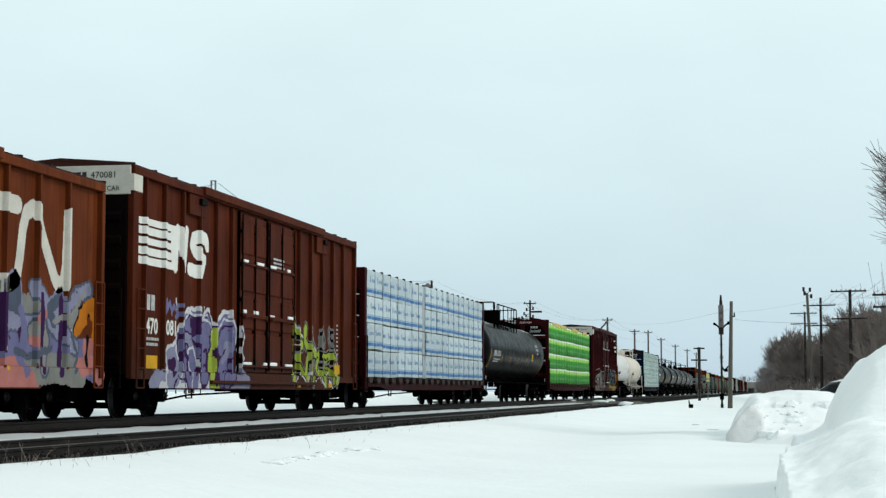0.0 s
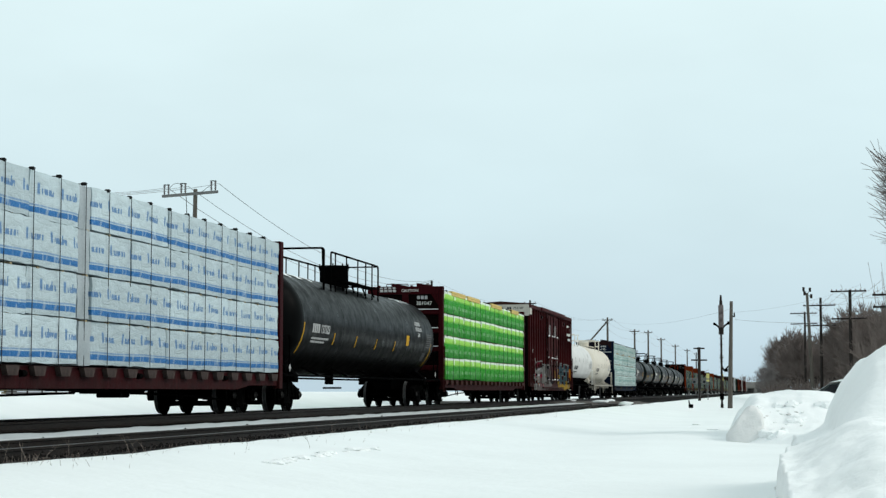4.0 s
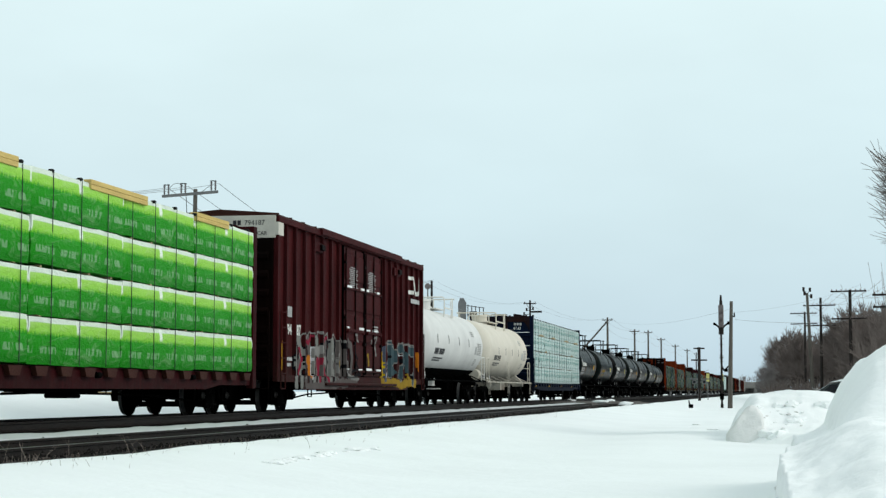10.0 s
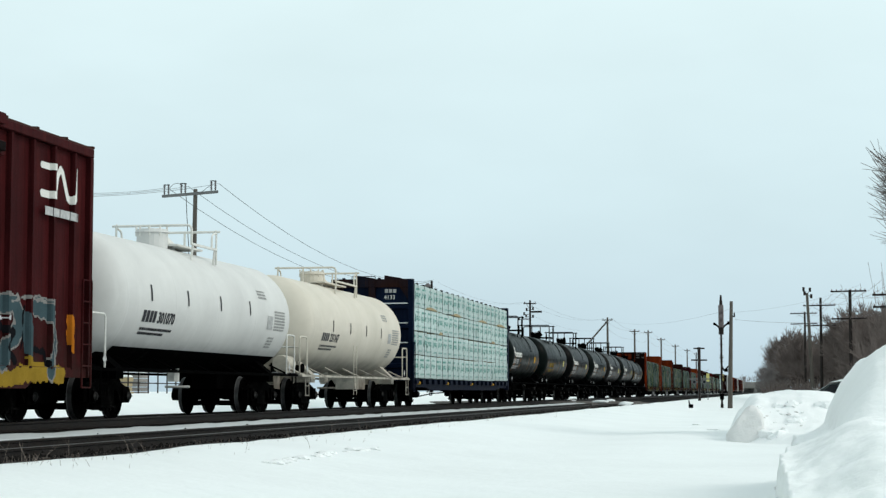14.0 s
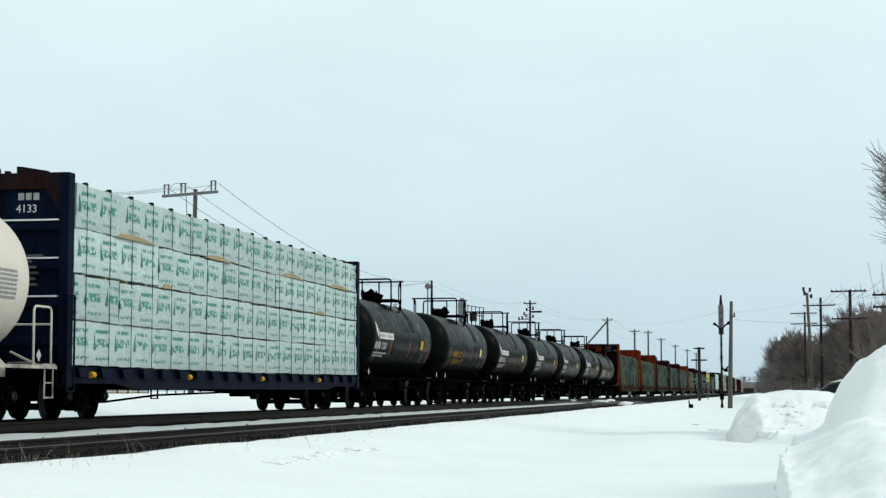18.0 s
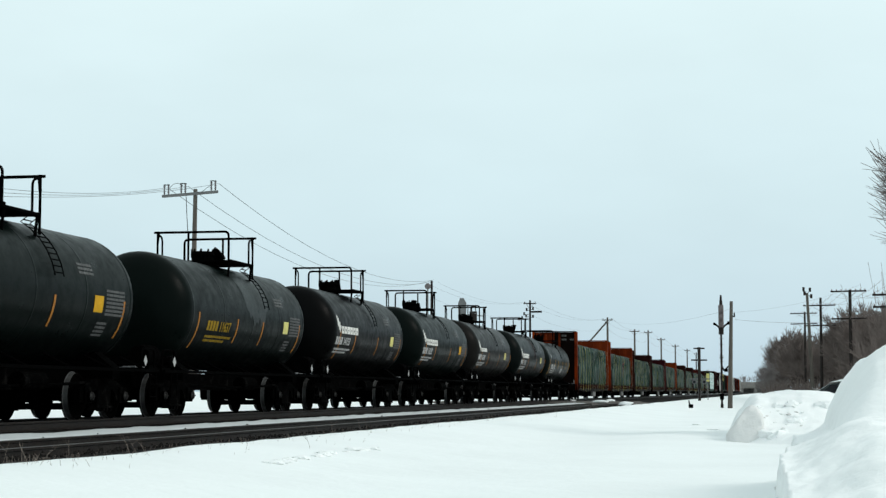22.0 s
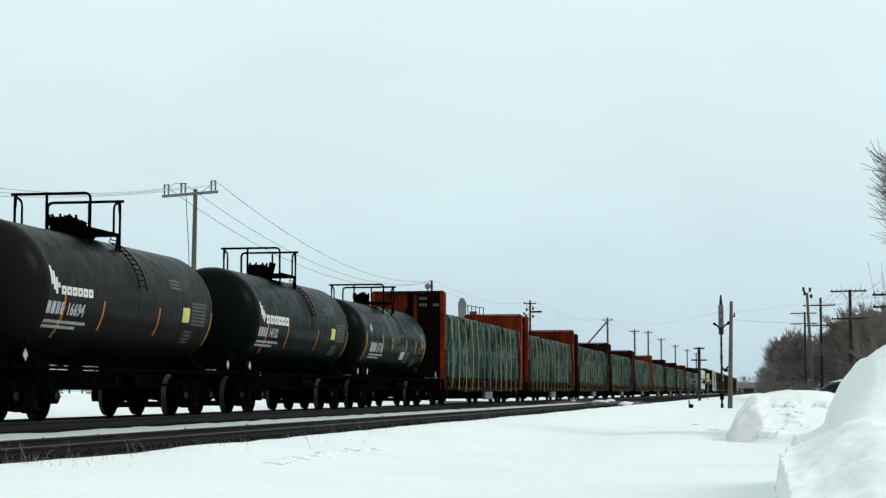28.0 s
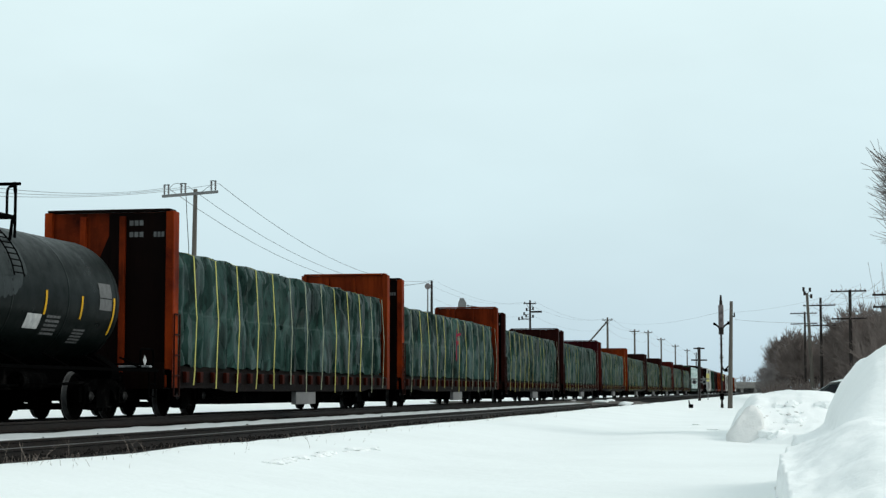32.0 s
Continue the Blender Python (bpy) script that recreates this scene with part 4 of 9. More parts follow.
def bogie_mesh():
    b = fresh()
    for s in (-1, 1):
        x0, x1 = (0.83, 1.0) if s > 0 else (-1.0, -0.83)
        prism(b, [(-1.22, 0.34), (-1.22, 0.60), (-0.95, 0.66), (-0.45, 0.80), (0.45, 0.80), (0.95, 0.66), (1.22, 0.60), (1.22, 0.34), (0.70, 0.34), (0.52, 0.55), (0.34, 0.60), (0.34, 0.30),
                  (0.44, 0.18), (-0.44, 0.18), (-0.34, 0.30), (-0.34, 0.60), (-0.52, 0.55), (-0.70, 0.34)], "x", x0, x1)
        for y in (-0.2, 0.0, 0.2):
            rod(b, (s * 0.915, y, 0.26), (s * 0.915, y, 0.58), 0.085, 8)
        for y in (-0.89, 0.89):
            box(b, s * 0.915 - 0.13, s * 0.915 + 0.13, y - 0.17, y + 0.17, 0.32, 0.64)
            rod(b, (s * 0.98, y, 0.457), (s * 1.10, y, 0.457), 0.11, 10)
    box(b, -0.95, 0.95, -0.20, 0.20, 0.52, 0.78)
    rod(b, (0, 0, 0.7), (0, 0, 0.92), 0.28, 12)
    for y in (-0.40, 0.40):
        box(b, -0.8, 0.8, y - 0.05, y + 0.05, 0.36, 0.48)
        rod(b, (-0.75, y * 1.1, 0.27), (0.75, y * 1.1, 0.27), 0.05, 6)
    box(b, -0.84, 0.84, -0.36, 0.36, 0.19, 0.30)
    for s in (-1, 1):
        for y in (-0.47, 0.47):
            box(b, s * 0.70 - 0.09, s * 0.70 + 0.09, y - 0.05, y + 0.05, 0.22, 0.58)
        rod(b, (s * 1.02, -0.42, 0.24), (s * 1.02, 0.42, 0.24), 0.022, 5)
        for y in (-0.3, -0.1, 0.1, 0.3):
            box(b, s * 0.96, s * 1.03, y - 0.03, y + 0.03, 0.16, 0.235)
    for x in (-0.3, 0.3):
        box(b, x - 0.04, x + 0.04, -0.42, 0.42, 0.24, 0.52)
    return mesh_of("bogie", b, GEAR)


def cap_mesh():
    """A bearing's end cap with three bolts."""
    b = fresh()
    rod(b, (-0.01, 0, 0), (0.035, 0, 0), 0.095, 12, 0.075)
    rod(b, (0.03, 0, 0), (0.05, 0, 0), 0.035, 8)
    for i in range(3):
        w = math.tau * i / 3
        rod(b, (0.02, 0.055 * math.cos(w), 0.055 * math.sin(w)), (0.055, 0.055 * math.cos(w), 0.055 * math.sin(w)), 0.014, 6)
    return mesh_of("axle_cap", b, DUSTY_BLACK)


def bogies(car, at_y, lift=0.0):
    for y in (-at_y, at_y):
        o = new("bogie", keep("bogie", bogie_mesh))
        o.parent = car
        o.matrix_basis = pose(0, y, 0)
        tagged(o, "black cast side frames with springs")
        for dy in (-0.89, 0.89):
            cap = new("axle_cap", keep("axle_cap", cap_mesh))
            cap.parent = o
            cap.matrix_basis = pose(1.10, dy, 0.457)
            w = new("wheelset", keep("wheelset", wheelset_mesh))
            w.parent = o
            w.matrix_basis = pose(0, dy, 0.457)
            WHEELSETS.append((w, dy))


def coupler_mesh():
    b = fresh()
    box(b, -0.10, 0.10, -0.45, 0.35, 0.72, 0.98)
    prism(b, [(-0.22, -0.45), (-0.24, -0.78), (-0.06, -0.84), (0.0, -0.66), (0.16, -0.72), (0.20, -0.45)], "z", 0.68, 1.02)
    box(b, -0.42, 0.42, -0.25, 0.9, 0.34, 0.73)
    rod(b, (0.35, 0.05, 0.95), (0.40, -0.35, 0.35), 0.028, 6)
    rod(b, (0.40, -0.35, 0.35), (0.30, -0.75, 0.42), 0.028, 6)
    return mesh_of("coupler", b, GEAR)


def couplers(car, half):
    for s in (-1, 1):
        o = new("coupler", keep("coupler", coupler_mesh))
        o.parent = car
        o.matrix_basis = pose(0, s * half, 0, 0, 0, 0 if s < 0 else 180)


def ladder_part(car, x, y, z0, z1, material, width=0.42, rungs=None, face="side", name="ladder"):
    b = fresh()
    n = rungs or max(2, int((z1 - z0) / 0.38))
    if face == "side":
        for y_ in (y, y + width):
            rod(b, (x, y_, z0), (x, y_, z1), 0.022, 6)
        for i in range(n + 1):
            z = z0 + (z1 - z0) * i / n
            rod(b, (x, y, z), (x, y + width, z), 0.017, 5)
    else:
        for x_ in (x, x + width):
            rod(b, (x_, y, z0), (x_, y, z1), 0.022, 6)
        for i in range(n + 1):
            z = z0 + (z1 - z0) * i / n
            rod(b, (x, y, z), (x + width, y, z), 0.017, 5)
    return part(name, b, material, car)


def under_gear(car, half, seed, low=0.5):
    """Brake reservoir, valve, levers and pipes below the floor."""
    rnd = random.Random(seed)
    b = fresh()
    y = rnd.uniform(-1.5, 0.5)
    rod(b, (0.75, y, 0.72), (0.75, y + 1.1, 0.72), 0.20, 12)
    part("air_reservoir", b, GEAR, car)
    b = fresh()
    box(b, 0.55, 0.95, y - 0.9, y - 0.35, 0.55, 0.85)
    rod(b, (0.9, y - 0.6, 0.62), (1.3, y - 0.6, 0.52), 0.02, 5)
    part("brake_valve", b, GEAR, car)
    b = fresh()
    pipe(b, [(1.15, -half + 2.6, 0.70), (1.15, -1.2, 0.56), (1.15, 1.6, 0.56), (1.15, half - 2.6, 0.70)], 0.022, 5)
    pipe(b, [(0.3, -half + 1.2, 0.62), (0.3, half - 1.2, 0.62)], 0.03, 5)
    for i in range(7):
        yy = -half + 3 + (2 * half - 6) * i / 6 + rnd.uniform(-0.3, 0.3)
        rod(b, (1.15, yy, 0.60), (1.15, yy, 0.92), 0.014, 4)
    part("brake_rigging", b, GEAR, car)
    for sd in (-1, 1):
        b = fresh()
        pipe(b, [(0.95, sd * (half - 3.2), 0.34), (0.95, sd * (half * 0.45), 0.47), (0.9, sd * 0.9, 0.52)], 0.024, 5)
        part("pull_rod", b, GEAR, car)
        b = fresh()
        yy = sd * (half * 0.45 + rnd.uniform(-0.3, 0.3))
        pipe(b, [(0.95, yy - 0.2, 0.80), (0.95, yy - 0.2, 0.40), (0.95, yy + 0.2, 0.40), (0.95, yy + 0.2, 0.80)], 0.02, 5)
        part("rod_stirrup", b, GEAR, car)
    b = fresh()
    box(b, 0.2, 1.0, y + 1.5, y + 3.2, 0.50, 0.80)
    box(b, 0.5, 1.05, y + 1.7, y + 2.2, 0.42, 0.52)
    part("brake_cylinder", b, GEAR, car, bevel=0.03)


def boxcar(u, half, paint, ribs, doors, label, eave=5.02, top_panel=None, end_digits="", side_digits=(), roof=None, extras=None, group="railway cars"):
    """ribs: places of the posts along the side; doors: (from, to) of each."""
    car = thing("boxcar", label, "boxcar", group)
    roof = roof or ROOF
    b = fresh()
    prism(b, [(-1.46, 0.95), (1.46, 0.95), (1.46, eave - 0.04), (0, eave + 0.10), (-1.46, eave - 0.04)], "y", -half, half)
    part("body", b, paint, car)
    for s in (-1, 1):
        b = fresh()
        x0, x1 = (1.44, 1.53) if s > 0 else (-1.53, -1.44)
        prism(b, [(-half, 0.98), (-half, 0.80), (-half + 2.3, 0.80), (-half + 2.75, 0.60), (half - 2.75, 0.60), (half - 2.3, 0.80), (half, 0.80), (half, 0.98)], "x", x0, x1)
        part("side_sill", b, paint, car)
        b = fresh()
        box(b, *((1.44, 1.58) if s > 0 else (-1.58, -1.44)), -half, half, eave - 0.16, eave)
        part("top_chord", b, paint, car, bevel=0.012)
    b = fresh()
    prism(b, [(-1.56, eave + 0.003), (1.56, eave + 0.003), (1.56, eave + 0.035), (0, eave + 0.14), (-1.56, eave + 0.035)], "y", -half - 0.02, half + 0.02)
    part("roof", b, roof, car)
    b = fresh()
    n = int(2 * half / 1.25)
    for y in (0,):
        prism(b, [(-1.57, eave + 0.02), (-1.5, eave + 0.02), (0, eave + 0.13), (1.5, eave + 0.02), (1.57, eave + 0.02), (1.57, eave + 0.065), (0, eave + 0.185), (-1.57, eave + 0.065)], "y", y - 0.035, y + 0.035)
    seam = mesh_of("roof_seam", b, roof)
    for i in range(n + 1):
        o = new("roof_seam", seam)
        o.parent = car
        o.matrix_basis = pose(0, -half + 2 * half * i / n, 0)
    b = fresh()
    prism(b, [(-0.05, 0.0), (0.05, 0.0), (0.035, 0.10), (-0.035, 0.10)], "z", 0.95, eave - 0.165)
    for v in b.verts:
        v.co = Vector((1.455 + v.co.y, v.co.x, v.co.z))
    rib = mesh_of("rib", b, paint)
    for y in ribs:
        for s in (1, -1):
            o = new("rib", rib)
            o.parent = car
            o.matrix_basis = pose(0, y, 0, 0, 0, 0 if s > 0 else 180)
    for y in (-half + 0.05, half - 0.05):
        for s in (1, -1):
            b = fresh()
            box(b, *((1.44, 1.57) if s > 0 else (-1.57, -1.44)), y - 0.07, y + 0.07, 0.80, eave - 0.165)
            part("corner_post", b, paint, car, bevel=0.01)
    # doors, with their panels, lock rods and handles
    for y0, y1 in doors:
        b = fresh()
        box(b, 1.462, 1.52, y0 + 0.03, y1 - 0.03, 1.02, eave - 0.22)
        d = part("door", b, paint, car, "steel door with pressed panels", bevel=0.01)
        # Black strips added along the door edges stand for the shaded gaps.
        for yy in (y0 - 0.015, y1 - 0.035):
            b = fresh()
            box(b, 1.463, 1.525, yy, yy + 0.05, 1.0, eave - 0.18)
            part("door_seal", b, BLACK, d, "shade of the door gap drawn as a black strip")
        for k in range(4):
            z0 = 1.10 + k * (eave - 1.45) / 4
            for a, c in ((y0 + 0.12, (y0 + y1) / 2 - 0.05), ((y0 + y1) / 2 + 0.05, y1 - 0.12)):
                b = fresh()
                box(b, 1.516, 1.555, a, c, z0 + 0.06, z0 + (eave - 1.45) / 4 - 0.06)
                part("door_panel", b, paint, d, bevel=0.025)
        for yy in (y0 + 0.06, (y0 + y1) / 2, y1 - 0.06):
            b = fresh()
            rod(b, (1.58, yy, 1.05), (1.58, yy, eave - 0.25), 0.022, 6)
            for z in (1.3, 2.0, 2.75, 3.6, 4.4):
                box(b, 1.515, 1.60, yy - 0.05, yy + 0.05, z - 0.04, z + 0.04)
            part("lock_rod", b, SOOT_SHADE, d, "sooty lock rod")
        for z in (3.60, 2.37, 1.13):
            b = fresh()
            box(b, 1.516, 1.600, y0 + 0.05, y1 - 0.05, z, z + 0.055)
            part("door_ledge", b, paint, d, bevel=0.01)
        b = fresh()
        rod(b, (1.62, y0 + 0.25, 2.35), (1.62, y1 - 0.25, 2.35), 0.02, 6)
        box(b, 1.53, 1.63, y0 + 0.2, y0 + 0.27, 2.30, 2.40)
        box(b, 1.53, 1.63, y1 - 0.27, y1 - 0.2, 2.30, 2.40)
        part("door_handle", b, paint, d)
    if doors:
        b = fresh()
        box(b, 1.44, 1.61, doors[0][0] - 2.2, doors[-1][1] + 2.2, 0.72, 0.80)
        part("door_track", b, paint, car, bevel=0.01)
        b = fresh()
        box(b, 1.44, 1.64, doors[0][0] - 2.9, doors[-1][1] + 2.9, eave - 0.12, eave + 0.07)
        part("door_header", b, paint, car, bevel=0.01)
    # the ends; shade on the camera-side one is put in as near-black paint
    for s in (-1, 1):
        e = SOOT_SHADE if s < 0 else paint
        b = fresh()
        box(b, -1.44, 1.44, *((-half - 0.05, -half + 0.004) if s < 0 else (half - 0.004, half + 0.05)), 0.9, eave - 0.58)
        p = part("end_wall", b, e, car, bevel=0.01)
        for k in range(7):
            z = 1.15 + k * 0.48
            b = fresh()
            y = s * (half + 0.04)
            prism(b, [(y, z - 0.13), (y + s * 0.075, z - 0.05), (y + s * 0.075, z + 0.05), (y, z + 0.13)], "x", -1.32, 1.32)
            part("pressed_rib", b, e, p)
        b = fresh()
        box(b, -1.50, 1.50, *((-half - 0.06, -half + 0.002) if s < 0 else (half - 0.002, half + 0.06)), eave - 0.575, eave + 0.01)
        panel = part("end_panel", b, top_panel or e, car, "pale painted panel" if top_panel else "", bevel=0.008)
        if end_digits and s < 0:
            lettering(end_digits, 0.185, DARK_PRINT, panel, on_end(0.66, -half - 0.064, eave - 0.24), label="black number")
            b = fresh()
            for i, (x, w) in enumerate(((0.36, 0.09), (0.48, 0.09))):
                box(b, x, x + w, -half - 0.067, -half - 0.058, eave - 0.24, eave - 0.115)
            lettering("EXCESS HEIGHT CAR", 0.14, DARK_PRINT, panel, on_end(-0.04, -half - 0.064, eave - 0.50), label="black stencilled words")
            tagged(part("stencil", b, DARK_PRINT, panel), kind="stuff")
        if top_panel and s < 0:
            b = fresh()
            box(b, 1.50, 1.585, -half - 0.061, -half + 0.42, eave - 0.50, eave - 0.165)
            part("corner_plate", b, top_panel, car, "pale painted corner")
    for y, z1 in ((-half + 0.12, 2.6), (half - 0.54, 2.6)):
        ladder_part(car, 1.62, y, 0.62, z1, paint, name="ladder")
    # End ladder takes the same painted shade as the end behind it.
    ladder_part(car, 0.95, -half - 0.14, 0.62, 2.6, SOOT_SHADE, face="end")
    b = fresh()
    rod(b, (-0.4, -half - 0.22, 3.0), (-0.4, -half - 0.28, 3.0), 0.27, 16)
    part("brake_wheel", b, BLACK, car)
    b = fresh()
    box(b, -0.35, 0.35, -half - 0.25, half + 0.25, 0.62, 0.95)
    for y in (-half + 2.2, 0.0, half - 2.2):
        box(b, -1.4, 1.4, y - 0.15, y + 0.15, 0.72, 0.95)
    box(b, -1.4, 1.4, -half, -half + 2.2, 0.84, 0.95), box(b, -1.4, 1.4, half - 2.2, half, 0.84, 0.95)
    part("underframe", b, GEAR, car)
    under_gear(car, half, round(u))
    for y, z, text, size in side_digits:
        lettering(text, size, WHITE, car, on_side(1.468, y, z), label="white stencilled number", bold=0.008)
    bogies(car, half - 2.3)
    couplers(car, half + 0.12)
    if extras:
        extras(car, half, eave, ribs)
    return rides(car, u)


# ---- sprayed pieces: each call is one stroke of the can, in the order of painting ----
def strokes():
    """A list of strokes and the call that adds one: ink, width, edge ink, edge width, places along the car's side."""
    done = []
    return done, lambda ink, w, edge, ew, *line: done.append((ink, w, edge, ew, line))


def lilac_piece():
    """Swelling lilac letters with purple edges and white crests, a lime bar among them."""
    done, s = strokes()
    s("pale_lilac", 0.34, "", 0, (-8.15, 0.7), (-7.7, 0.85), (-7.1, 0.85), (-6.5, 0.8), (-5.5, 0.7), (-4.25, 0.75), (-2.45, 0.8), (-1.5, 0.75))
    s("white", 0.16, "", 0, (-7.65, 0.65), (-7.1, 0.65), (-6.45, 0.65), (-5.6, 0.65), (-4.45, 0.7))
    s("lilac", 0.1, "", 0, (-7.35, 2.4), (-7.1, 2.45), (-7.15, 2.2), (-6.95, 2.45), (-6.85, 2.25), (-6.7, 2.4), (-6.5, 2.25), (-6.45, 2.4), (-6.05, 2.3), (-6.55, 2.15))
    s("white", 0.05, "", 0, (-6.55, 2.55), (-6.5, 2.3))
    s("pale_lilac", 0.42, "white", 0.07, (-6.95, 1.3), (-6.65, 1.35), (-6.5, 1.1), (-6.7, 0.85), (-7.05, 0.8))
    s("purple", 0.22, "", 0, (-6.95, 1.15), (-6.65, 1.15), (-6.8, 0.95))
    s("lilac", 0.5, "white", 0.1, (-6.25, 1.55), (-6.1, 1.8), (-5.75, 2.05), (-5.25, 2.1), (-4.95, 1.95))
    s("lilac", 0.5, "purple", 0.07, (-6.15, 1.5), (-5.95, 1.8), (-5.55, 1.95), (-5.2, 1.85), (-5.25, 1.55), (-5.85, 1.4))
    s("purple", 0.24, "", 0, (-5.55, 2.05), (-5.1, 2.1), (-5, 1.95), (-5.45, 1.9))
    s("pale_lilac", 0.26, "purple", 0.06, (-6, 1.7), (-5.65, 1.65), (-5.55, 1.5))
    s("lilac", 0.4, "purple", 0.07, (-6.1, 1.3), (-5.9, 1), (-5.6, 0.65))
    s("lilac", 0.36, "white", 0.06, (-5.55, 1.3), (-5.35, 1), (-5.45, 0.65))
    s("purple", 0.12, "", 0, (-6.4, 1.75), (-6.15, 1.65), (-6.2, 1.4), (-5.75, 1.3), (-5.8, 0.95))
    s("purple", 0.1, "", 0, (-5.45, 1.65), (-5.15, 1.55), (-5.15, 1.1), (-5.35, 0.9))
    s("lilac", 0.46, "white", 0.09, (-4.8, 1.9), (-4.5, 2.1), (-4.25, 1.9), (-4.25, 1.7))
    s("lilac", 0.46, "purple", 0.06, (-4.8, 0.9), (-4.75, 1.3), (-4.55, 1.6), (-4.65, 1.9), (-4.4, 2))
    s("purple", 0.09, "", 0, (-4.7, 1.45), (-4.45, 1.5), (-4.45, 1.15), (-4.7, 1.15))
    s("lime", 0.4, "purple", 0.05, (-4, 1.8), (-3.9, 1.6), (-4.15, 1.3), (-4.2, 0.95), (-4.2, 0.65))
    s("lime", 0.2, "", 0, (-4.2, 0.65), (-3.85, 0.65))
    s("purple", 0.3, "", 0, (-3.9, 1.45), (-3.8, 1.1), (-3.95, 0.8))
    s("lilac", 0.46, "white", 0.1, (-3.55, 1.9), (-3.25, 2.15), (-2.85, 2.1), (-2.55, 1.9))
    s("lilac", 0.44, "purple", 0.06, (-3.45, 1.6), (-3.3, 1.8), (-2.85, 1.85), (-2.65, 1.6), (-2.9, 1.3), (-3.35, 1.15), (-3.5, 0.85))
    s("pale_lilac", 0.18, "", 0, (-3.2, 1.6), (-2.95, 1.65), (-3, 1.45), (-3.35, 1.25))
    s("lilac", 0.34, "purple", 0.05, (-2.8, 1.15), (-2.65, 0.9), (-3.2, 0.8))
    s("white", 0.05, "", 0, (-6.1, 2), (-5.7, 2.25), (-5.15, 2.25), (-4.2, 2.1), (-4.1, 1.9))
    s("white", 0.05, "", 0, (-3.7, 1.95), (-3.25, 2.25), (-2.8, 2.2), (-2.5, 1.95))
    s("white", 0.04, "", 0, (-4.7, 2.45), (-4.65, 2.15))
    s("white", 0.04, "", 0, (-4.85, 2.3), (-4.5, 2.25))
    s("white", 0.05, "", 0, (-5.85, 2.25), (-5.6, 2.3))
    s("white", 0.05, "", 0, (-3.45, 2.3), (-3.2, 2.4), (-2.75, 2.45), (-2.95, 2.3), (-2.65, 2.25))
    s("white", 0.05, "", 0, (-2.2, 2.1), (-2.1, 1.85), (-2.25, 1.55), (-2.1, 1.3), (-2.3, 1.1))
    s("pale_lilac", 0.1, "", 0, (-2.3, 1.1), (-1.95, 0.95), (-1.5, 0.9))
    s("purple", 0.05, "", 0, (-6.8, 0.65), (-6.55, 0.9), (-6.05, 0.75), (-6.1, 0.6))
    return done


def lime_piece():
    """Spiky lime letters with black cuts inside a thin white and black outline."""
    done, s = strokes()
    bones = [((2.78, 2.38), (2.72, 2.05), (2.62, 1.68)), ((2.85, 2.2), (3.25, 2.05), (3.62, 1.80)), ((3.62, 1.85), (3.2, 1.6), (2.8, 1.3), (2.62, 0.92)), ((2.9, 1.25), (3.4, 1.2), (3.95, 0.9)),
             ((3.95, 2.28), (3.88, 1.95), (4.15, 1.75), (4.75, 1.62), (5.3, 1.5)), ((4.3, 1.7), (4.1, 1.35), (4.0, 0.95)), ((4.75, 1.5), (4.7, 1.2), (4.55, 0.85)), ((5.3, 1.6), (5.1, 1.25), (5.5, 0.95)),
             ((5.55, 1.55), (6.2, 1.5), (6.8, 1.6), (7.2, 1.45), (7.35, 1.1), (7.2, 0.8)), ((5.7, 1.35), (6.1, 1.15), (6.6, 1.1), (6.9, 0.85)), ((5.8, 1.1), (5.9, 0.75))]
    hoops = [((4.55, 2.32), (4.62, 2.0), (4.85, 1.75)), ((5.5, 1.75), (5.42, 2.05), (5.55, 2.22), (5.8, 2.2), (5.92, 1.9)), ((6.55, 2.3), (6.5, 2.05), (6.8, 1.8), (7.1, 1.65))]
    for line in hoops:
        s("pale_grey", 0.30, "", 0, *line)
    for line in bones:
        s("pale_grey", 0.40, "", 0, *line)
    for line in hoops:
        s("black", 0.20, "", 0, *line)
    for line in bones:
        s("black", 0.33, "", 0, *line)
    for line in hoops:
        s("grey", 0.11, "", 0, *line)
    for k, line in enumerate(bones):
        s("olive" if k in (3, 6, 9) else "lime", 0.225, "", 0, *line)
    for y, z, dy, dz in ((2.75, 1.9, 0.3, 0.2), (2.95, 1.65, 0.35, 0.2), (3.1, 1.95, 0.35, -0.1), (2.75, 1.2, 0.3, 0.15), (3.2, 1.35, 0.3, 0.15), (4.0, 1.55, 0.25, 0.15), (4.3, 1.65, 0.5, -0.12),
                         (4.65, 1.3, 0.2, 0.2), (5.0, 1.4, 0.3, 0.12), (5.2, 1.15, 0.25, 0.2), (5.9, 1.5, 0.5, -0.05), (6.0, 1.2, 0.5, -0.05), (6.6, 1.35, 0.35, 0.15), (7.05, 1.25, 0.25, 0.2), (6.7, 0.95, 0.3, 0.1)):
        s("pale_grey", 0.045, "", 0, (y + 0.02, z - 0.10), (y + dy * 0.6, z + dz - 0.12))
        s("black", 0.06, "", 0, (y, z), (y + dy * 0.6, z + dz), (y + dy, z + dz * 0.7))
    for y, z, dy, dz in ((2.85, 1.78, 0.3, 0.06), (4.9, 1.72, 0.18, -0.06), (6.25, 1.02, 0.18, 0.06)):
        s("white", 0.05, "", 0, (y, z), (y + dy, z + dz))
    s("white", 0.05, "", 0, (2.7, 2.45), (3.15, 2.2), (3.7, 2.0))
    s("white", 0.04, "", 0, (6.75, 2.25), (6.95, 1.85), (7.4, 1.6), (7.55, 1.2), (7.4, 0.75))
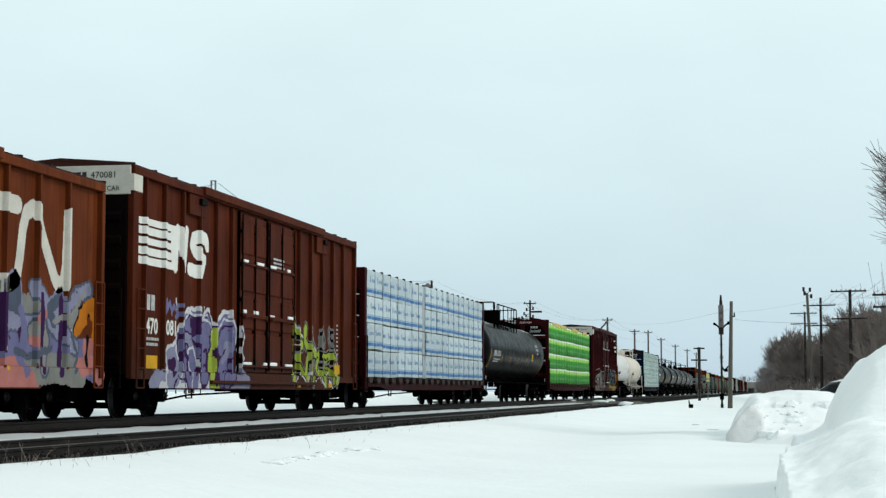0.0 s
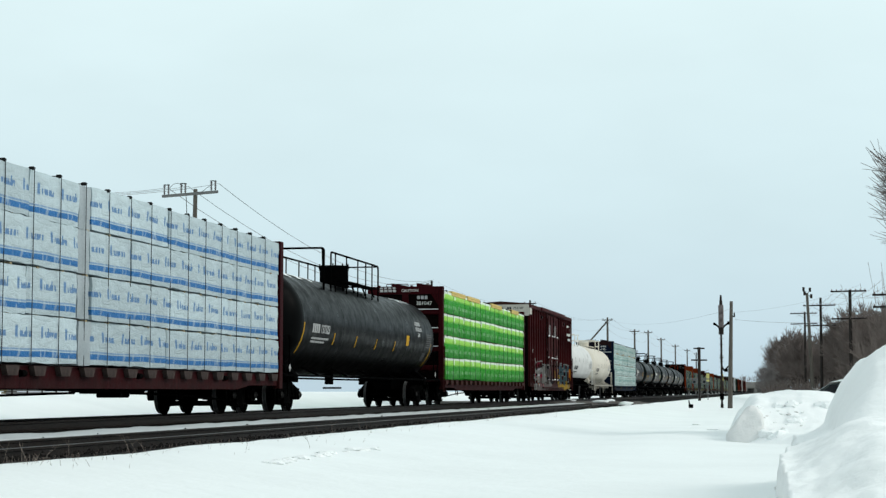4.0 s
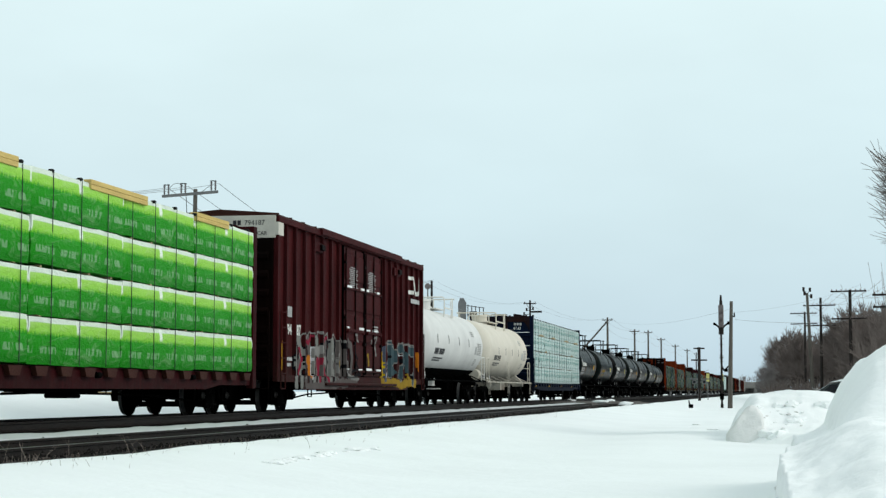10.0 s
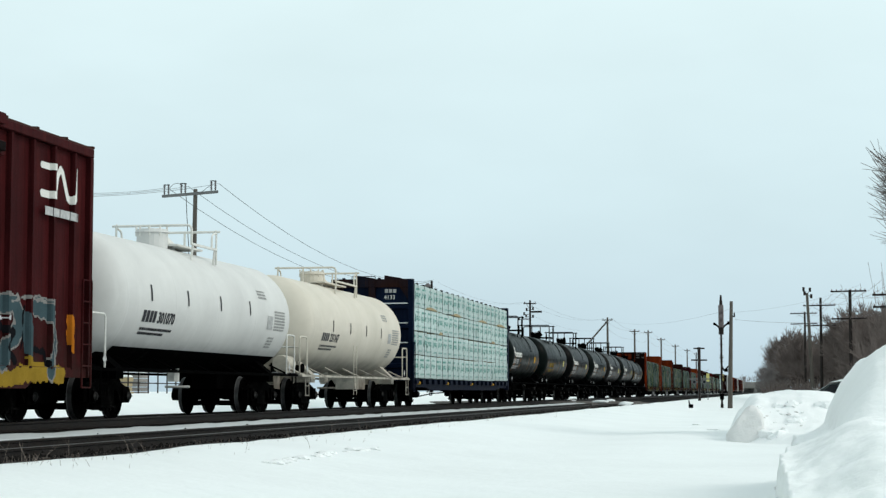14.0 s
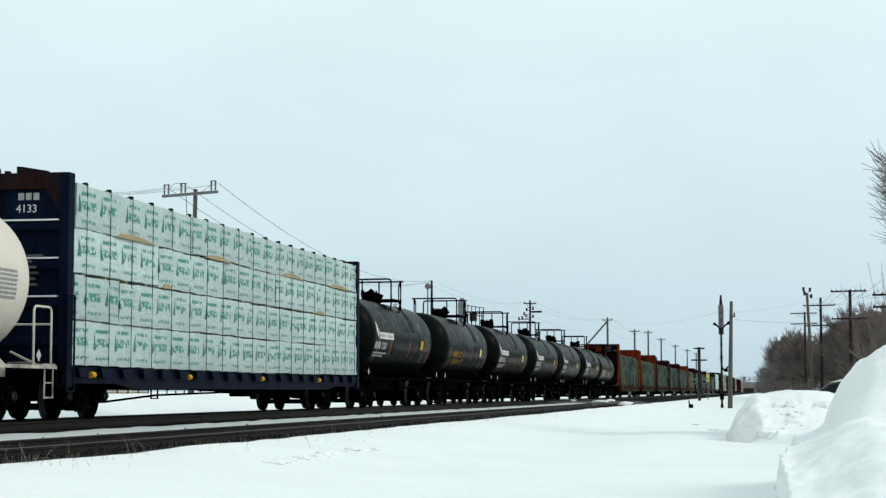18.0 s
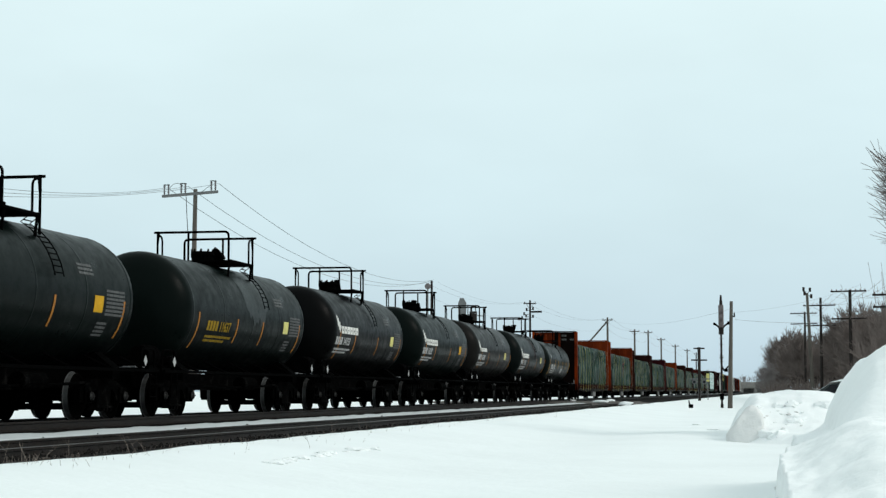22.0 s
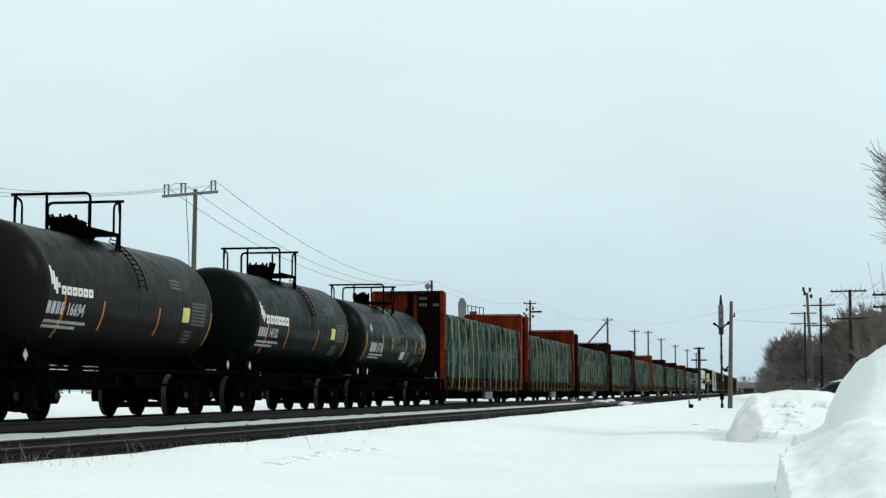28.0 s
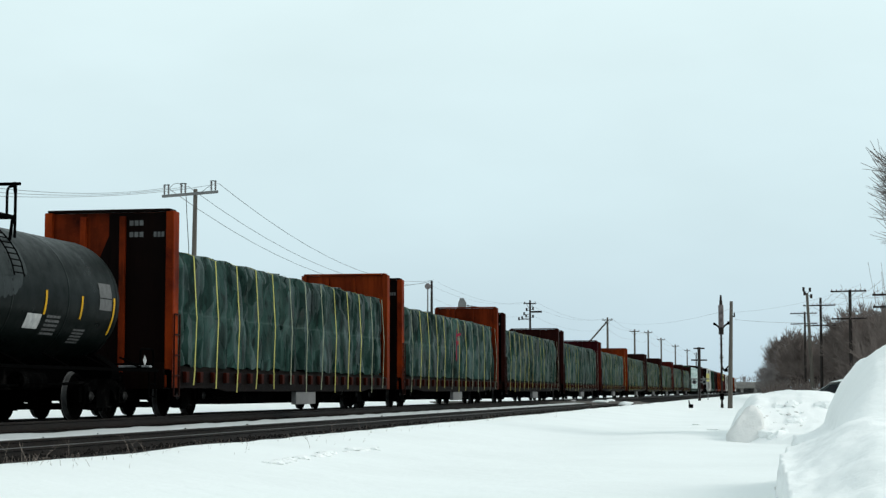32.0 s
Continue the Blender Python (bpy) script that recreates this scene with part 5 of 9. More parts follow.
    s("white", 0.04, "", 0, (2.5, 0.8), (2.7, 0.75), (3.2, 1.05), (3.9, 0.75), (4.3, 1.05), (4.6, 0.75), (5.2, 0.95), (5.85, 0.7))
    s("white", 0.06, "", 0, (6.3, 0.85), (6.75, 0.66))
    return done


def orange_piece():
    """Slanting pale arrows over grey and lilac, pink below, orange at one end."""
    done, s = strokes()
    s("grey", 0.75, "", 0, (3.5, 1.65), (5.05, 1.75), (5.75, 1.8), (6.55, 1.9), (7.45, 1.8), (8.2, 1.75))
    s("lilac", 0.75, "", 0, (3.55, 1.2), (5.1, 1.3), (6, 1.3), (6.95, 1.3), (8.1, 1.2), (9.05, 1.1))
    s("grey", 0.55, "", 0, (6.25, 0.85), (7.2, 0.95), (8.4, 0.9))
    s("pink", 0.7, "", 0, (4.45, 0.75), (5.2, 0.75), (5.8, 0.8), (6.15, 0.6))
    s("pink", 0.4, "", 0, (8.5, 1), (9.1, 1.05), (9.35, 0.85))
    s("pink", 0.3, "", 0, (8.8, 1.35), (9.2, 1.4))
    s("orange", 0.26, "black", 0.05, (8.35, 1.65), (8.6, 1.95), (9.05, 2.2), (9.3, 2.1))
    s("orange", 0.3, "", 0, (9.05, 2.1), (9.25, 1.9), (9.2, 1.6))
    s("orange", 0.2, "", 0, (8.45, 1.65), (8.75, 1.85))
    s("slate", 0.4, "pale_lilac", 0.06, (5.25, 2.2), (5.65, 2.35), (5.75, 2.1), (5.4, 1.85))
    s("pale_lilac", 0.3, "slate", 0.05, (6.4, 2.35), (6.8, 2.25), (7, 2), (6.45, 1.7), (5.4, 1.75))
    s("pale_lilac", 0.26, "slate", 0.06, (8.9, 2.45), (8.35, 2.3), (7.75, 2.05), (7.2, 1.75), (7.85, 1.5), (8.3, 1.35))
    s("slate", 0.24, "pale_lilac", 0.05, (7.6, 2.25), (7.1, 2), (7.3, 1.8))
    s("pale_grey", 0.3, "slate", 0.06, (6.4, 1.55), (6.8, 1.8), (6.95, 1.4), (6.8, 0.95))
    s("pink", 0.2, "", 0, (6.55, 1.8), (6.9, 1.9))
    s("pink", 0.16, "", 0, (6.35, 1.45), (6.55, 1.4), (6.7, 1.1))
    s("purple", 0.22, "", 0, (5.15, 2.1), (5.2, 1.65), (5.2, 1.3))
    s("purple", 0.18, "", 0, (6.8, 2.2), (6.85, 1.8), (6.8, 1.3), (6.8, 0.9))
    s("purple", 0.2, "", 0, (7.65, 2.2), (7.65, 1.7), (7.6, 1.3), (7.55, 0.9))
    s("purple", 0.16, "", 0, (5.9, 1.55), (6, 1.2))
    s("lilac", 0.22, "", 0, (5.95, 1.95), (6.1, 1.55), (5.85, 1.15), (6.1, 0.9))
    s("slate", 0.14, "", 0, (5.75, 1.25), (6.2, 1.15), (7.2, 1.3))
    s("pale_grey", 0.1, "", 0, (7.3, 1.8), (8.1, 1.95), (8.75, 2.4))
    s("white", 0.05, "", 0, (7.9, 1.6), (8.1, 1.65), (8.05, 1.35), (7.9, 1.35), (7.9, 1.6))
    s("black", 0.1, "", 0, (8.9, 1.55), (8.85, 1.2), (8.9, 1))
    s("yellow_ink", 0.12, "", 0, (5.3, 1.3), (5.35, 0.95))
    s("slate", 0.1, "", 0, (8.1, 1.6), (8.4, 1.2), (8.2, 0.9))
    return done


def grey_piece():
    """Tall grey letters with red tongues, black strokes and a white crest line."""
    done, s = strokes()
    for k, y in enumerate((-7.15, -6.2, -5.3, -4.4, -3.5, -2.65)):
        low = 0.75 + 0.06 * (k % 2)
        s("warm_grey" if k % 2 else "grey", 0.30, "black", 0.035, (y - 0.30, low), (y - 0.36, 1.45), (y - 0.20, 1.95), (y + 0.12, 1.98), (y + 0.30, 1.6), (y + 0.22, low))
        s("warm_grey", 0.24, "", 0, (y - 0.25, 1.25 + 0.1 * (k % 3)), (y + 0.25, 1.3))
        s("pale_grey", 0.05, "", 0, (y - 0.28, 0.9), (y - 0.32, 1.5), (y - 0.15, 1.85))
        s("black", 0.05, "", 0, (y + 0.02, 0.8), (y - 0.04, 1.2), (y + 0.06, 1.7))
    s("warm_grey", 0.24, "", 0, (-6.4, 0.65), (-5.35, 0.7), (-4.05, 0.7), (-2.3, 0.8), (-0.7, 0.85))
    s("warm_grey", 0.25, "", 0, (-2.05, 2), (-1.7, 1.9), (-1.55, 1.55), (-1.75, 1.1))
    s("pale_grey", 0.24, "", 0, (-5.75, 1.65), (-5.1, 1.65), (-4.8, 1.75))
    s("pale_grey", 0.24, "", 0, (-4.45, 1.65), (-4.35, 1.45), (-3.85, 1.35))
    s("grey", 0.3, "", 0, (-3.55, 1.75), (-3.35, 1.5), (-3.5, 1.2))
    s("orange", 0.26, "", 0, (-6.15, 1.4), (-5.95, 1.45), (-5.95, 1.05))
    s("red", 0.24, "", 0, (-5.5, 1.5), (-5.55, 1.3), (-5.5, 1.15))
    s("red", 0.24, "", 0, (-5.05, 1.4), (-5, 1.15), (-5, 0.9))
    s("red", 0.14, "", 0, (-4.8, 1.45), (-4.95, 1.2))
    s("red", 0.16, "", 0, (-4.4, 1.25), (-4.2, 1), (-4, 0.85))
    s("red", 0.1, "", 0, (-4.65, 1.85), (-4.3, 2.05), (-4, 2.1))
    s("red", 0.12, "", 0, (-6.45, 1.9), (-6, 1.9), (-5.8, 2.1))
    s("red", 0.12, "", 0, (-7, 1.7), (-6.8, 1.4), (-7.05, 1.05))
    s("ochre", 0.2, "", 0, (-2.8, 1.35), (-2.65, 1.1))
    s("ochre", 0.16, "", 0, (0.5, 1.7), (0.6, 1.4))
    s("black", 0.12, "", 0, (-3.95, 2), (-4.1, 1.75), (-4, 1.4), (-4.1, 1.15))
    s("black", 0.12, "", 0, (-3.15, 2.1), (-3.15, 1.75), (-3.05, 1.4))
    s("black", 0.08, "", 0, (-3.7, 1.55), (-3.5, 1.65), (-3.4, 1.35), (-3.65, 1.15), (-3.35, 0.95), (-3.4, 0.85))
    s("black", 0.08, "", 0, (-2.45, 2.1), (-2.3, 1.85))
    s("black", 0.12, "", 0, (-2.6, 1.2), (-2.3, 1.3))
    s("black", 0.07, "", 0, (-2.1, 2.15), (-2.1, 1.75), (-2.05, 1.4), (-2.1, 1.05))
    s("black", 0.1, "", 0, (-1.2, 2), (-1.15, 1.7), (-0.85, 1.55), (-1.05, 1.35), (-0.75, 1.25))
    s("black", 0.06, "", 0, (-1.6, 1.15), (-0.95, 1.2), (-0.4, 1.05), (-1.35, 1))
    s("black", 0.08, "", 0, (-6.6, 1.75), (-6.4, 1.3), (-6.7, 0.95))
    s("pale_grey", 0.05, "", 0, (-7.55, 2), (-7.1, 1.95), (-6.65, 2.15), (-6.25, 2), (-5.95, 2.2), (-5.55, 2.15), (-5.25, 1.95), (-5.05, 2.2), (-4.75, 2.2), (-4.65, 1.85), (-4.3, 2.15), (-4, 2.2), (-3.9, 2), (-3.25, 2.2), (-3, 2.05), (-2.65, 2.15), (-2.25, 2))
    s("white", 0.05, "", 0, (-5.8, 1.75), (-5.8, 0.9))
    s("white", 0.04, "", 0, (-3.8, 1.5), (-3.35, 1.65))
    s("pale_grey", 0.07, "", 0, (-1.1, 2.25), (-0.9, 2.25), (-0.95, 2.1), (-0.75, 2.05))
    s("pale_grey", 0.07, "", 0, (1.4, 2.25), (1.75, 2.25), (1.5, 2.05))
    s("pale_grey", 0.12, "", 0, (1.5, 1.95), (1.6, 1.7))
    s("pale_grey", 0.1, "", 0, (-2.1, 1.4), (-2.05, 1.05), (-1.35, 0.95), (-0.4, 0.95))
    s("pale_grey", 0.1, "", 0, (1, 2.15), (0.95, 2.05))
    return done


def teal_piece():
    """Blue-grey letters over an ochre foot."""
    done, s = strokes()
    s("ochre", 0.30, "", 0, (2.85, 0.88), (3.9, 0.85), (5, 0.85), (5.95, 0.75), (6.55, 0.85), (7.6, 0.9), (8.15, 0.85))
    s("ochre", 0.25, "", 0, (6.85, 1.1), (7.1, 0.85))
    s("slate", 0.4, "", 0, (3.25, 1.85), (3.25, 1.35), (3.35, 1))
    s("teal_grey", 0.34, "pale_grey", 0.04, (4.05, 2.05), (4.75, 1.9), (4.95, 1.7), (4.4, 1.45), (4.15, 1.15))
    s("teal_grey", 0.3, "", 0, (4.15, 1.85), (4.05, 1.4), (4.8, 1.2))
    s("teal_grey", 0.32, "pale_grey", 0.04, (5.65, 2), (6.3, 2.05), (6.55, 1.65), (5.95, 1.3), (5.75, 1.05))
    s("teal_grey", 0.30, "pale_grey", 0.035, (7.15, 2.05), (7.8, 1.95), (7.9, 1.3), (7.7, 0.9))
    s("teal_grey", 0.3, "", 0, (6.65, 1.8), (6.85, 1.3))
    s("black", 0.14, "", 0, (5.75, 1.65), (6.25, 1.55), (5.95, 1.3), (6.35, 1.05))
    s("black", 0.12, "", 0, (6.95, 1.3), (7.5, 1.25), (7.6, 1))
    s("black", 0.07, "", 0, (3.95, 1.7), (4.5, 1.75), (4.4, 1.5))
    s("black", 0.1, "", 0, (4.3, 1.35), (4.25, 1.15))
    s("black", 0.06, "", 0, (5.35, 1.85), (5.45, 1.15))
    s("black", 0.06, "", 0, (6.65, 2), (6.55, 1.3))
    s("pale_grey", 0.04, "", 0, (3.75, 2.15), (4.4, 2.1), (5.05, 1.95), (5.25, 1.95), (5.8, 2.2), (6.2, 2.1), (6.95, 2.2), (7.9, 2.05))
    s("white", 0.04, "", 0, (3.85, 1.55), (3.8, 1))
    s("white", 0.04, "", 0, (5.55, 1.75), (6.15, 1.8))
    s("pale_grey", 0.06, "", 0, (7.8, 1.8), (8.05, 0.95))
    s("yellow_ink", 0.16, "", 0, (3.05, 1.5), (3.1, 1.1))
    s("orange", 0.14, "", 0, (8.55, 1.85), (8.6, 1.3))
    return done


def brown_extras(car, half, eave, ribs):
    # white badge: a block cut by dark lines, and two slanted letter shapes
    def badge(Y, Z):
        block = (np.abs(Z - 3.62) < 0.48) & (Y < -6.5)
        gap = (np.mod(Z - 3.14, 0.205) > 0.158) & (Y < -6.86 - 0.12 * (Z - 3.1)) & (Z < 4.05)
        n = np.minimum(reach(Y, Z, [(-6.64, 3.22), (-6.52, 4.02)]), np.minimum(reach(Y, Z, [(-6.44, 4.0), (-6.14, 3.24)]), reach(Y, Z, [(-6.10, 3.22), (-5.94, 4.04)]))) < 0.135
        s = reach(Y, Z, [(-4.52, 3.84), (-4.64, 3.98), (-5.15, 4.0), (-5.48, 3.93), (-5.56, 3.79), (-5.40, 3.67), (-4.96, 3.55), (-4.80, 3.40), (-4.90, 3.25), (-5.25, 3.2), (-5.72, 3.24)]) < 0.15
        s |= (np.abs(Y + 5.1) < 0.5) & (np.abs(Z - 3.61 + 0.22 * (Y + 5.1)) < 0.11)
        return np.where((block & ~gap) | n | s, 0, -1)
    painted(car, "badge", -8.86, -4.4, 3.0, 4.2, 0.02, badge, [WHITE], ribs, "white painted badge of stripes and letter shapes")
    mural(car, lilac_piece(), ribs, 3, "lilac spray-painted letters with purple and white outlines", raised=((-2.25, 2.45, 1.604),))
    mural(car, lime_piece(), ribs, 8, "spiky lime green and grey spray-painted letters")
    b = fresh()
    box(b, 1.468, 1.476, -8.5, -7.7, 1.02, 1.29)
    part("label_plate", b, YELLOW, car, "yellow label")
    b = fresh()
    box(b, 1.468, 1.476, 7.12, 7.72, 1.05, 1.32)
    part("label_plate", b, YELLOW, car, "yellow label")
    for y in (2.9, 6.2):
        b = fresh()
        box(b, 1.535, 1.543, y, y + 0.35, 0.66, 0.78)
        part("reflector", b, YELLOW, car, "small yellow reflector")
    b = fresh()
    bars(b, -8.38, 1.66, [(0.8, 0.06, 0.05), (0.7, 0.06, 0.05)], 1.468, 4)
    for k in range(2):
        box(b, 1.468, 1.472, -8.36 + k * 0.27, -8.15 + k * 0.27, 2.22, 2.54)
    bars(b, 0.5, 3.95, [(1.0, 0.05, 0.05), (0.9, 0.05, 0.05), (1.0, 0.05, 0.05), (0.7, 0.05, 0.05)], 1.556, 5)
    bars(b, 7.35, 2.5, [(0.18, 0.05, 0.07)] * 8, 1.468, 16)
    tagged(part("stencil", b, GREY_PRINT, car), kind="stuff")
    for y in (-5.35, 5.45):
        b = fresh()
        box(b, 1.47, 1.545, y - 0.6, y + 0.5, eave - 0.62, eave - 0.165)
        plate = part("defect_card_board", b, BROWN, car, bevel=0.01)
        b = fresh()
        box(b, 1.54, 1.62, y + 0.02, y + 0.38, eave - 0.36, eave - 0.22)
        part("defect_card_box", b, SOOT_SHADE, plate, bevel=0.01)
    b = fresh()
    rnd = random.Random(3)
    for y0, y1 in ((-2.2, 0.0), (0.05, 2.4)):
        for z in (3.66, 2.43, 1.19):
            y = y0 + 0.15
            while y < y1 - 0.2:
                w = rnd.uniform(0.2, 0.75)
                b = fresh()
                box(b, 1.52, 1.59, y, min(y + w, y1), z, z + rnd.uniform(0.04, 0.09))
                part("snow_crust", b, SNOW, car, "white snow caught on the door ledges", bevel=0.012)
                y += w + rnd.uniform(0.4, 1.4)


def faded_extras(car, half, eave, ribs):
    # the tail of a big ribbon-like badge in white
    path = [[(2.6, 3.72), (5.75, 3.72)], [(2.6, 2.36), (5.5, 2.36), (5.74, 2.46), (5.84, 2.8), (5.95, 3.35), (6.08, 3.62), (6.35, 3.74), (6.58, 3.62), (6.75, 3.3), (7.3, 2.6), (7.48, 2.44), (7.68, 2.5), (7.78, 2.8), (7.84, 3.74)]]
    painted(car, "badge_ribbon", 2.6, 8.1, 2.1, 4.0, 0.02, strokes_ink(path, 0.30), [CREAM_END], ribs, "wide pale ribbon-shaped painted badge")
    mural(car, orange_piece(), ribs, 21, "large lilac, grey and pink spray-painted piece with orange forms")


def maroon_extras(car, half, eave, ribs):
    path = [[(7.30, 4.54), (7.72, 4.54)], [(7.30, 4.04), (7.74, 4.04), (7.90, 4.12), (7.98, 4.42), (8.10, 4.55), (8.20, 4.49), (8.44, 4.07), (8.55, 4.02), (8.65, 4.13), (8.69, 4.58)]]
    painted(car, "badge_ribbon", 7.1, 8.85, 3.85, 4.72, 0.015, strokes_ink(path, 0.13), [WHITE], ribs, "white ribbon-shaped painted badge")
    mural(car, grey_piece(), ribs, 31, "grey spray-painted letters with red forms and white crests", raised=((-2.3, 2.55, 1.604),))
    mural(car, teal_piece(), ribs, 35, "blue-grey spray-painted letters on an ochre base", raised=((-2.3, 2.55, 1.604),))
    b = fresh()
    bars(b, 7.25, 3.80, [(1.45, 0.15, 0.05)], 1.56, 4)
    for y0 in (-1.9, 0.55):
        for k in range(11):
            w = (1.1, 0.85, 1.0, 0.7, 1.05, 0.8, 0.95)[k % 7]
            bars(b, y0 + 0.15 + (1.1 - w) * 0.4, 3.72 + k * 0.058, [(w, 0.030, 0.02)], 1.557, k + round(y0 * 3))
    bars(b, 1.4, 2.62, [(0.7, 0.05, 0.04), (0.7, 0.05, 0.04), (0.6, 0.05, 0.04)], 1.557, 9)
    for k in range(3):
        box(b, 1.468, 1.472, -8.33 + k * 0.21, -8.16 + k * 0.21, 2.52, 2.80)
    bars(b, -8.2, 1.45, [(0.5, 0.09, 0.06), (0.4, 0.09, 0.06)], 1.468, 14)
    tagged(part("stencil", b, GREY_PRINT, car), kind="stuff")
    b = fresh()
    for y in (-8.75, 7.85, 3.05):
        box(b, 1.468, 1.476, y, y + 0.09, 1.1, 1.85)
    part("reflector", b, YELLOW, car, "yellow reflective tape")
    b = fresh()
    rnd = random.Random(5)
    for y0, y1 in ((-2.15, 0.2), (0.3, 2.45)):
        for z in (3.66, 2.43, 1.19):
            y = y0 + 0.15
            while y < y1 - 0.2:
                w = rnd.uniform(0.2, 0.75)
                b = fresh()
                box(b, 1.52, 1.58, y, min(y + w, y1), z, z + rnd.uniform(0.04, 0.08))
                part("snow_crust", b, SNOW, car, "white snow caught on the door ledges", bevel=0.01)
                y += w + rnd.uniform(0.4, 1.4)
    for y in (-5.3, 5.0):
        b = fresh()
        box(b, 1.47, 1.545, y - 0.35, y + 0.6, eave - 0.62, eave - 0.36)
        plate = part("defect_card_board", b, MAROON, car, bevel=0.01)
        b = fresh()
        box(b, 1.54, 1.62, y + 0.15, y + 0.5, eave - 0.56, eave - 0.40)
        part("defect_card_box", b, SOOT_SHADE, plate, bevel=0.01)


def centerbeam(u, half, paint, top, label, digits="", accents=None, bracket=None, caution=False):
    car = thing("centerbeam_flatcar", label, "flatcar", "railway cars")
    b = fresh()
    box(b, -1.40, 1.40, -half, half, 0.94, 1.005)
    part("deck", b, paint, car)
    for s in (1, -1):
        b = fresh()
        x0, x1 = (1.32, 1.42) if s > 0 else (-1.42, -1.32)
        prism(b, [(-half, 0.94), (-half, 0.70), (-half + 2.6, 0.70), (-half + 3.6, 0.60), (half - 3.6, 0.60), (half - 2.6, 0.70), (half, 0.70), (half, 0.94)], "x", x0, x1)
        part("side_sill", b, paint, car)
    b = fresh()
    prism(b, [(-0.28, 0.0), (0.28, 0.0), (0.19, -0.17), (-0.19, -0.17)], "z", 0.0, 0.1)
    for v in b.verts:
        v.co = Vector((1.425 + v.co.z, v.co.x, 0.99 + v.co.y))
    pocket = mesh_of("winch_bracket", b, bracket or paint)
    b = fresh()
    rod(b, (1.44, -0.10, 0.86), (1.44, 0.10, 0.86), 0.06, 10)
    winch = mesh_of("winch", b, accents or GEAR)
    n = round((2 * half - 1.6) / 1.12)
    for i in range(n + 1):
        y = -half + 0.8 + (2 * half - 1.6) * i / n
        o = new("winch_bracket", pocket)
        o.parent = car
        o.matrix_basis = pose(0, y, 0)
        if i % 5 == 0:
            o = new("winch", winch)
            o.parent = car
            o.matrix_basis = pose(0, y + 0.56, 0)
    for s in (-1, 1):
        y0, y1 = (-half, -half + 0.28) if s < 0 else (half - 0.28, half)
        b = fresh()
        box(b, -1.32, 1.32, y0, y1, top - 0.30, top)
        bulk = part("bulkhead", b, BROWN_POST if paint is NAVY else paint, car, bevel=0.012)
        for x in (-1.50, 1.323):
            b = fresh()
            box(b, x, x + 0.177, y0, y1, 0.62, top)
            part("post", b, BROWN_POST if paint is NAVY and x < 0 else paint, bulk, bevel=0.012)
        for x in (-1.1, 0.2, 0.9):
            b = fresh()
            box(b, x, x + 0.10, y0 + 0.05, y0 + 0.15, top - 0.004, top + 0.05)
            part("lug", b, paint, bulk, bevel=0.01)
        b = fresh()
        box(b, -1.32, 1.32, y0 + 0.12, y1 - 0.1, 0.95, top - 0.3)
        # On dark red cars the recessed sheet is coloured near black for its shade.
        part("bulkhead_sheet", b, SOOT_SHADE if paint is DARK_RED else paint, bulk)
        worn = BROWN_POST if paint is NAVY else paint
        b = fresh()
        box(b, -0.12, 0.12, y0 - 0.01, y0 + 0.11, 0.95, top - 0.3)
        part("centre_post", b, worn, bulk, bevel=0.01)
        for x, d in ((-1.32, 1), (1.32, -1)):
            b = fresh()
            prism(b, [(x, top - 0.30), (x, top - 0.75), (x + d * 0.30, top - 0.30)], "y", y0 + 0.02, y0 + 0.10)
            part("gusset", b, worn, bulk)
        for x in (-0.55, 0.45):
            b = fresh()
            prism(b, [(x, top - 0.002), (x, top + 0.13), (x + 0.10, top + 0.12), (x + 0.62, top + 0.03), (x + 0.62, top - 0.002)], "y", y0 + 0.04, y0 + 0.10)
            part("fin", b, worn, bulk)
        for k in range(4):
            z = 1.35 + k * (top - 1.75) / 4
            b = fresh()
            prism(b, [(y0 + 0.12, z), (y0 - 0.0, z + 0.05), (y0 - 0.0, z + 0.16), (y0 + 0.12, z + 0.22)], "x", -1.32, 1.32)
            part("stiffener", b, paint, bulk)
            if k > 0:
                b = fresh()
                box(b, -1.30, 1.30, y0 + 0.005, y0 + 0.115, z + 0.215, z + 0.245)
                part("snow_ledge", b, SNOW, bulk, "thin white snow on the ledge")
    b = fresh()
    box(b, -0.12, 0.12, -half + 0.28, half - 0.28, top - 0.25, top - 0.08)
    for i in range(11):
        y = -half + 1.2 + (2 * half - 2.4) * i / 10
        box(b, -0.1, 0.1, y - 0.09, y + 0.09, 1.0, top - 0.2)
    part("centre_beam", b, paint, car)
    b = fresh()
    box(b, -0.38, 0.38, -half - 0.1, half + 0.1, 0.58, 0.94)
    for y in (-half + 2.0, half - 2.0):
        box(b, -1.3, 1.3, y - 0.2, y + 0.2, 0.70, 0.94)
    part("underframe", b, GEAR, car)
    under_gear(car, half, round(u))
    ladder_part(car, 1.52, -half - 0.02, 0.55, 2.3, paint, width=0.32)
    b = fresh()
    pipe(b, rounded([(-0.75, -half + 0.1, top), (-0.75, -half + 0.1, top + 0.10), (0.1, -half + 0.1, top + 0.10), (0.1, -half + 0.1, top)], 0.04), 0.015, 5)
    part("grab_rail", b, paint, car)
    if caution:
        lettering("CAUTION", 0.15, WHITE, car, on_end(-0.15, -half - 0.004, top - 0.21), label="white warning word")
        b = fresh()
        for i in range(4):
            box(b, -1.0 + i * 0.17, -0.87 + i * 0.17, -half - 0.003, -half + 0.002, top - 0.21, top - 0.12)
            box(b, -1.0 + i * 0.17, -0.89 + i * 0.17, -half - 0.003, -half + 0.002, top - 0.09, top - 0.03)
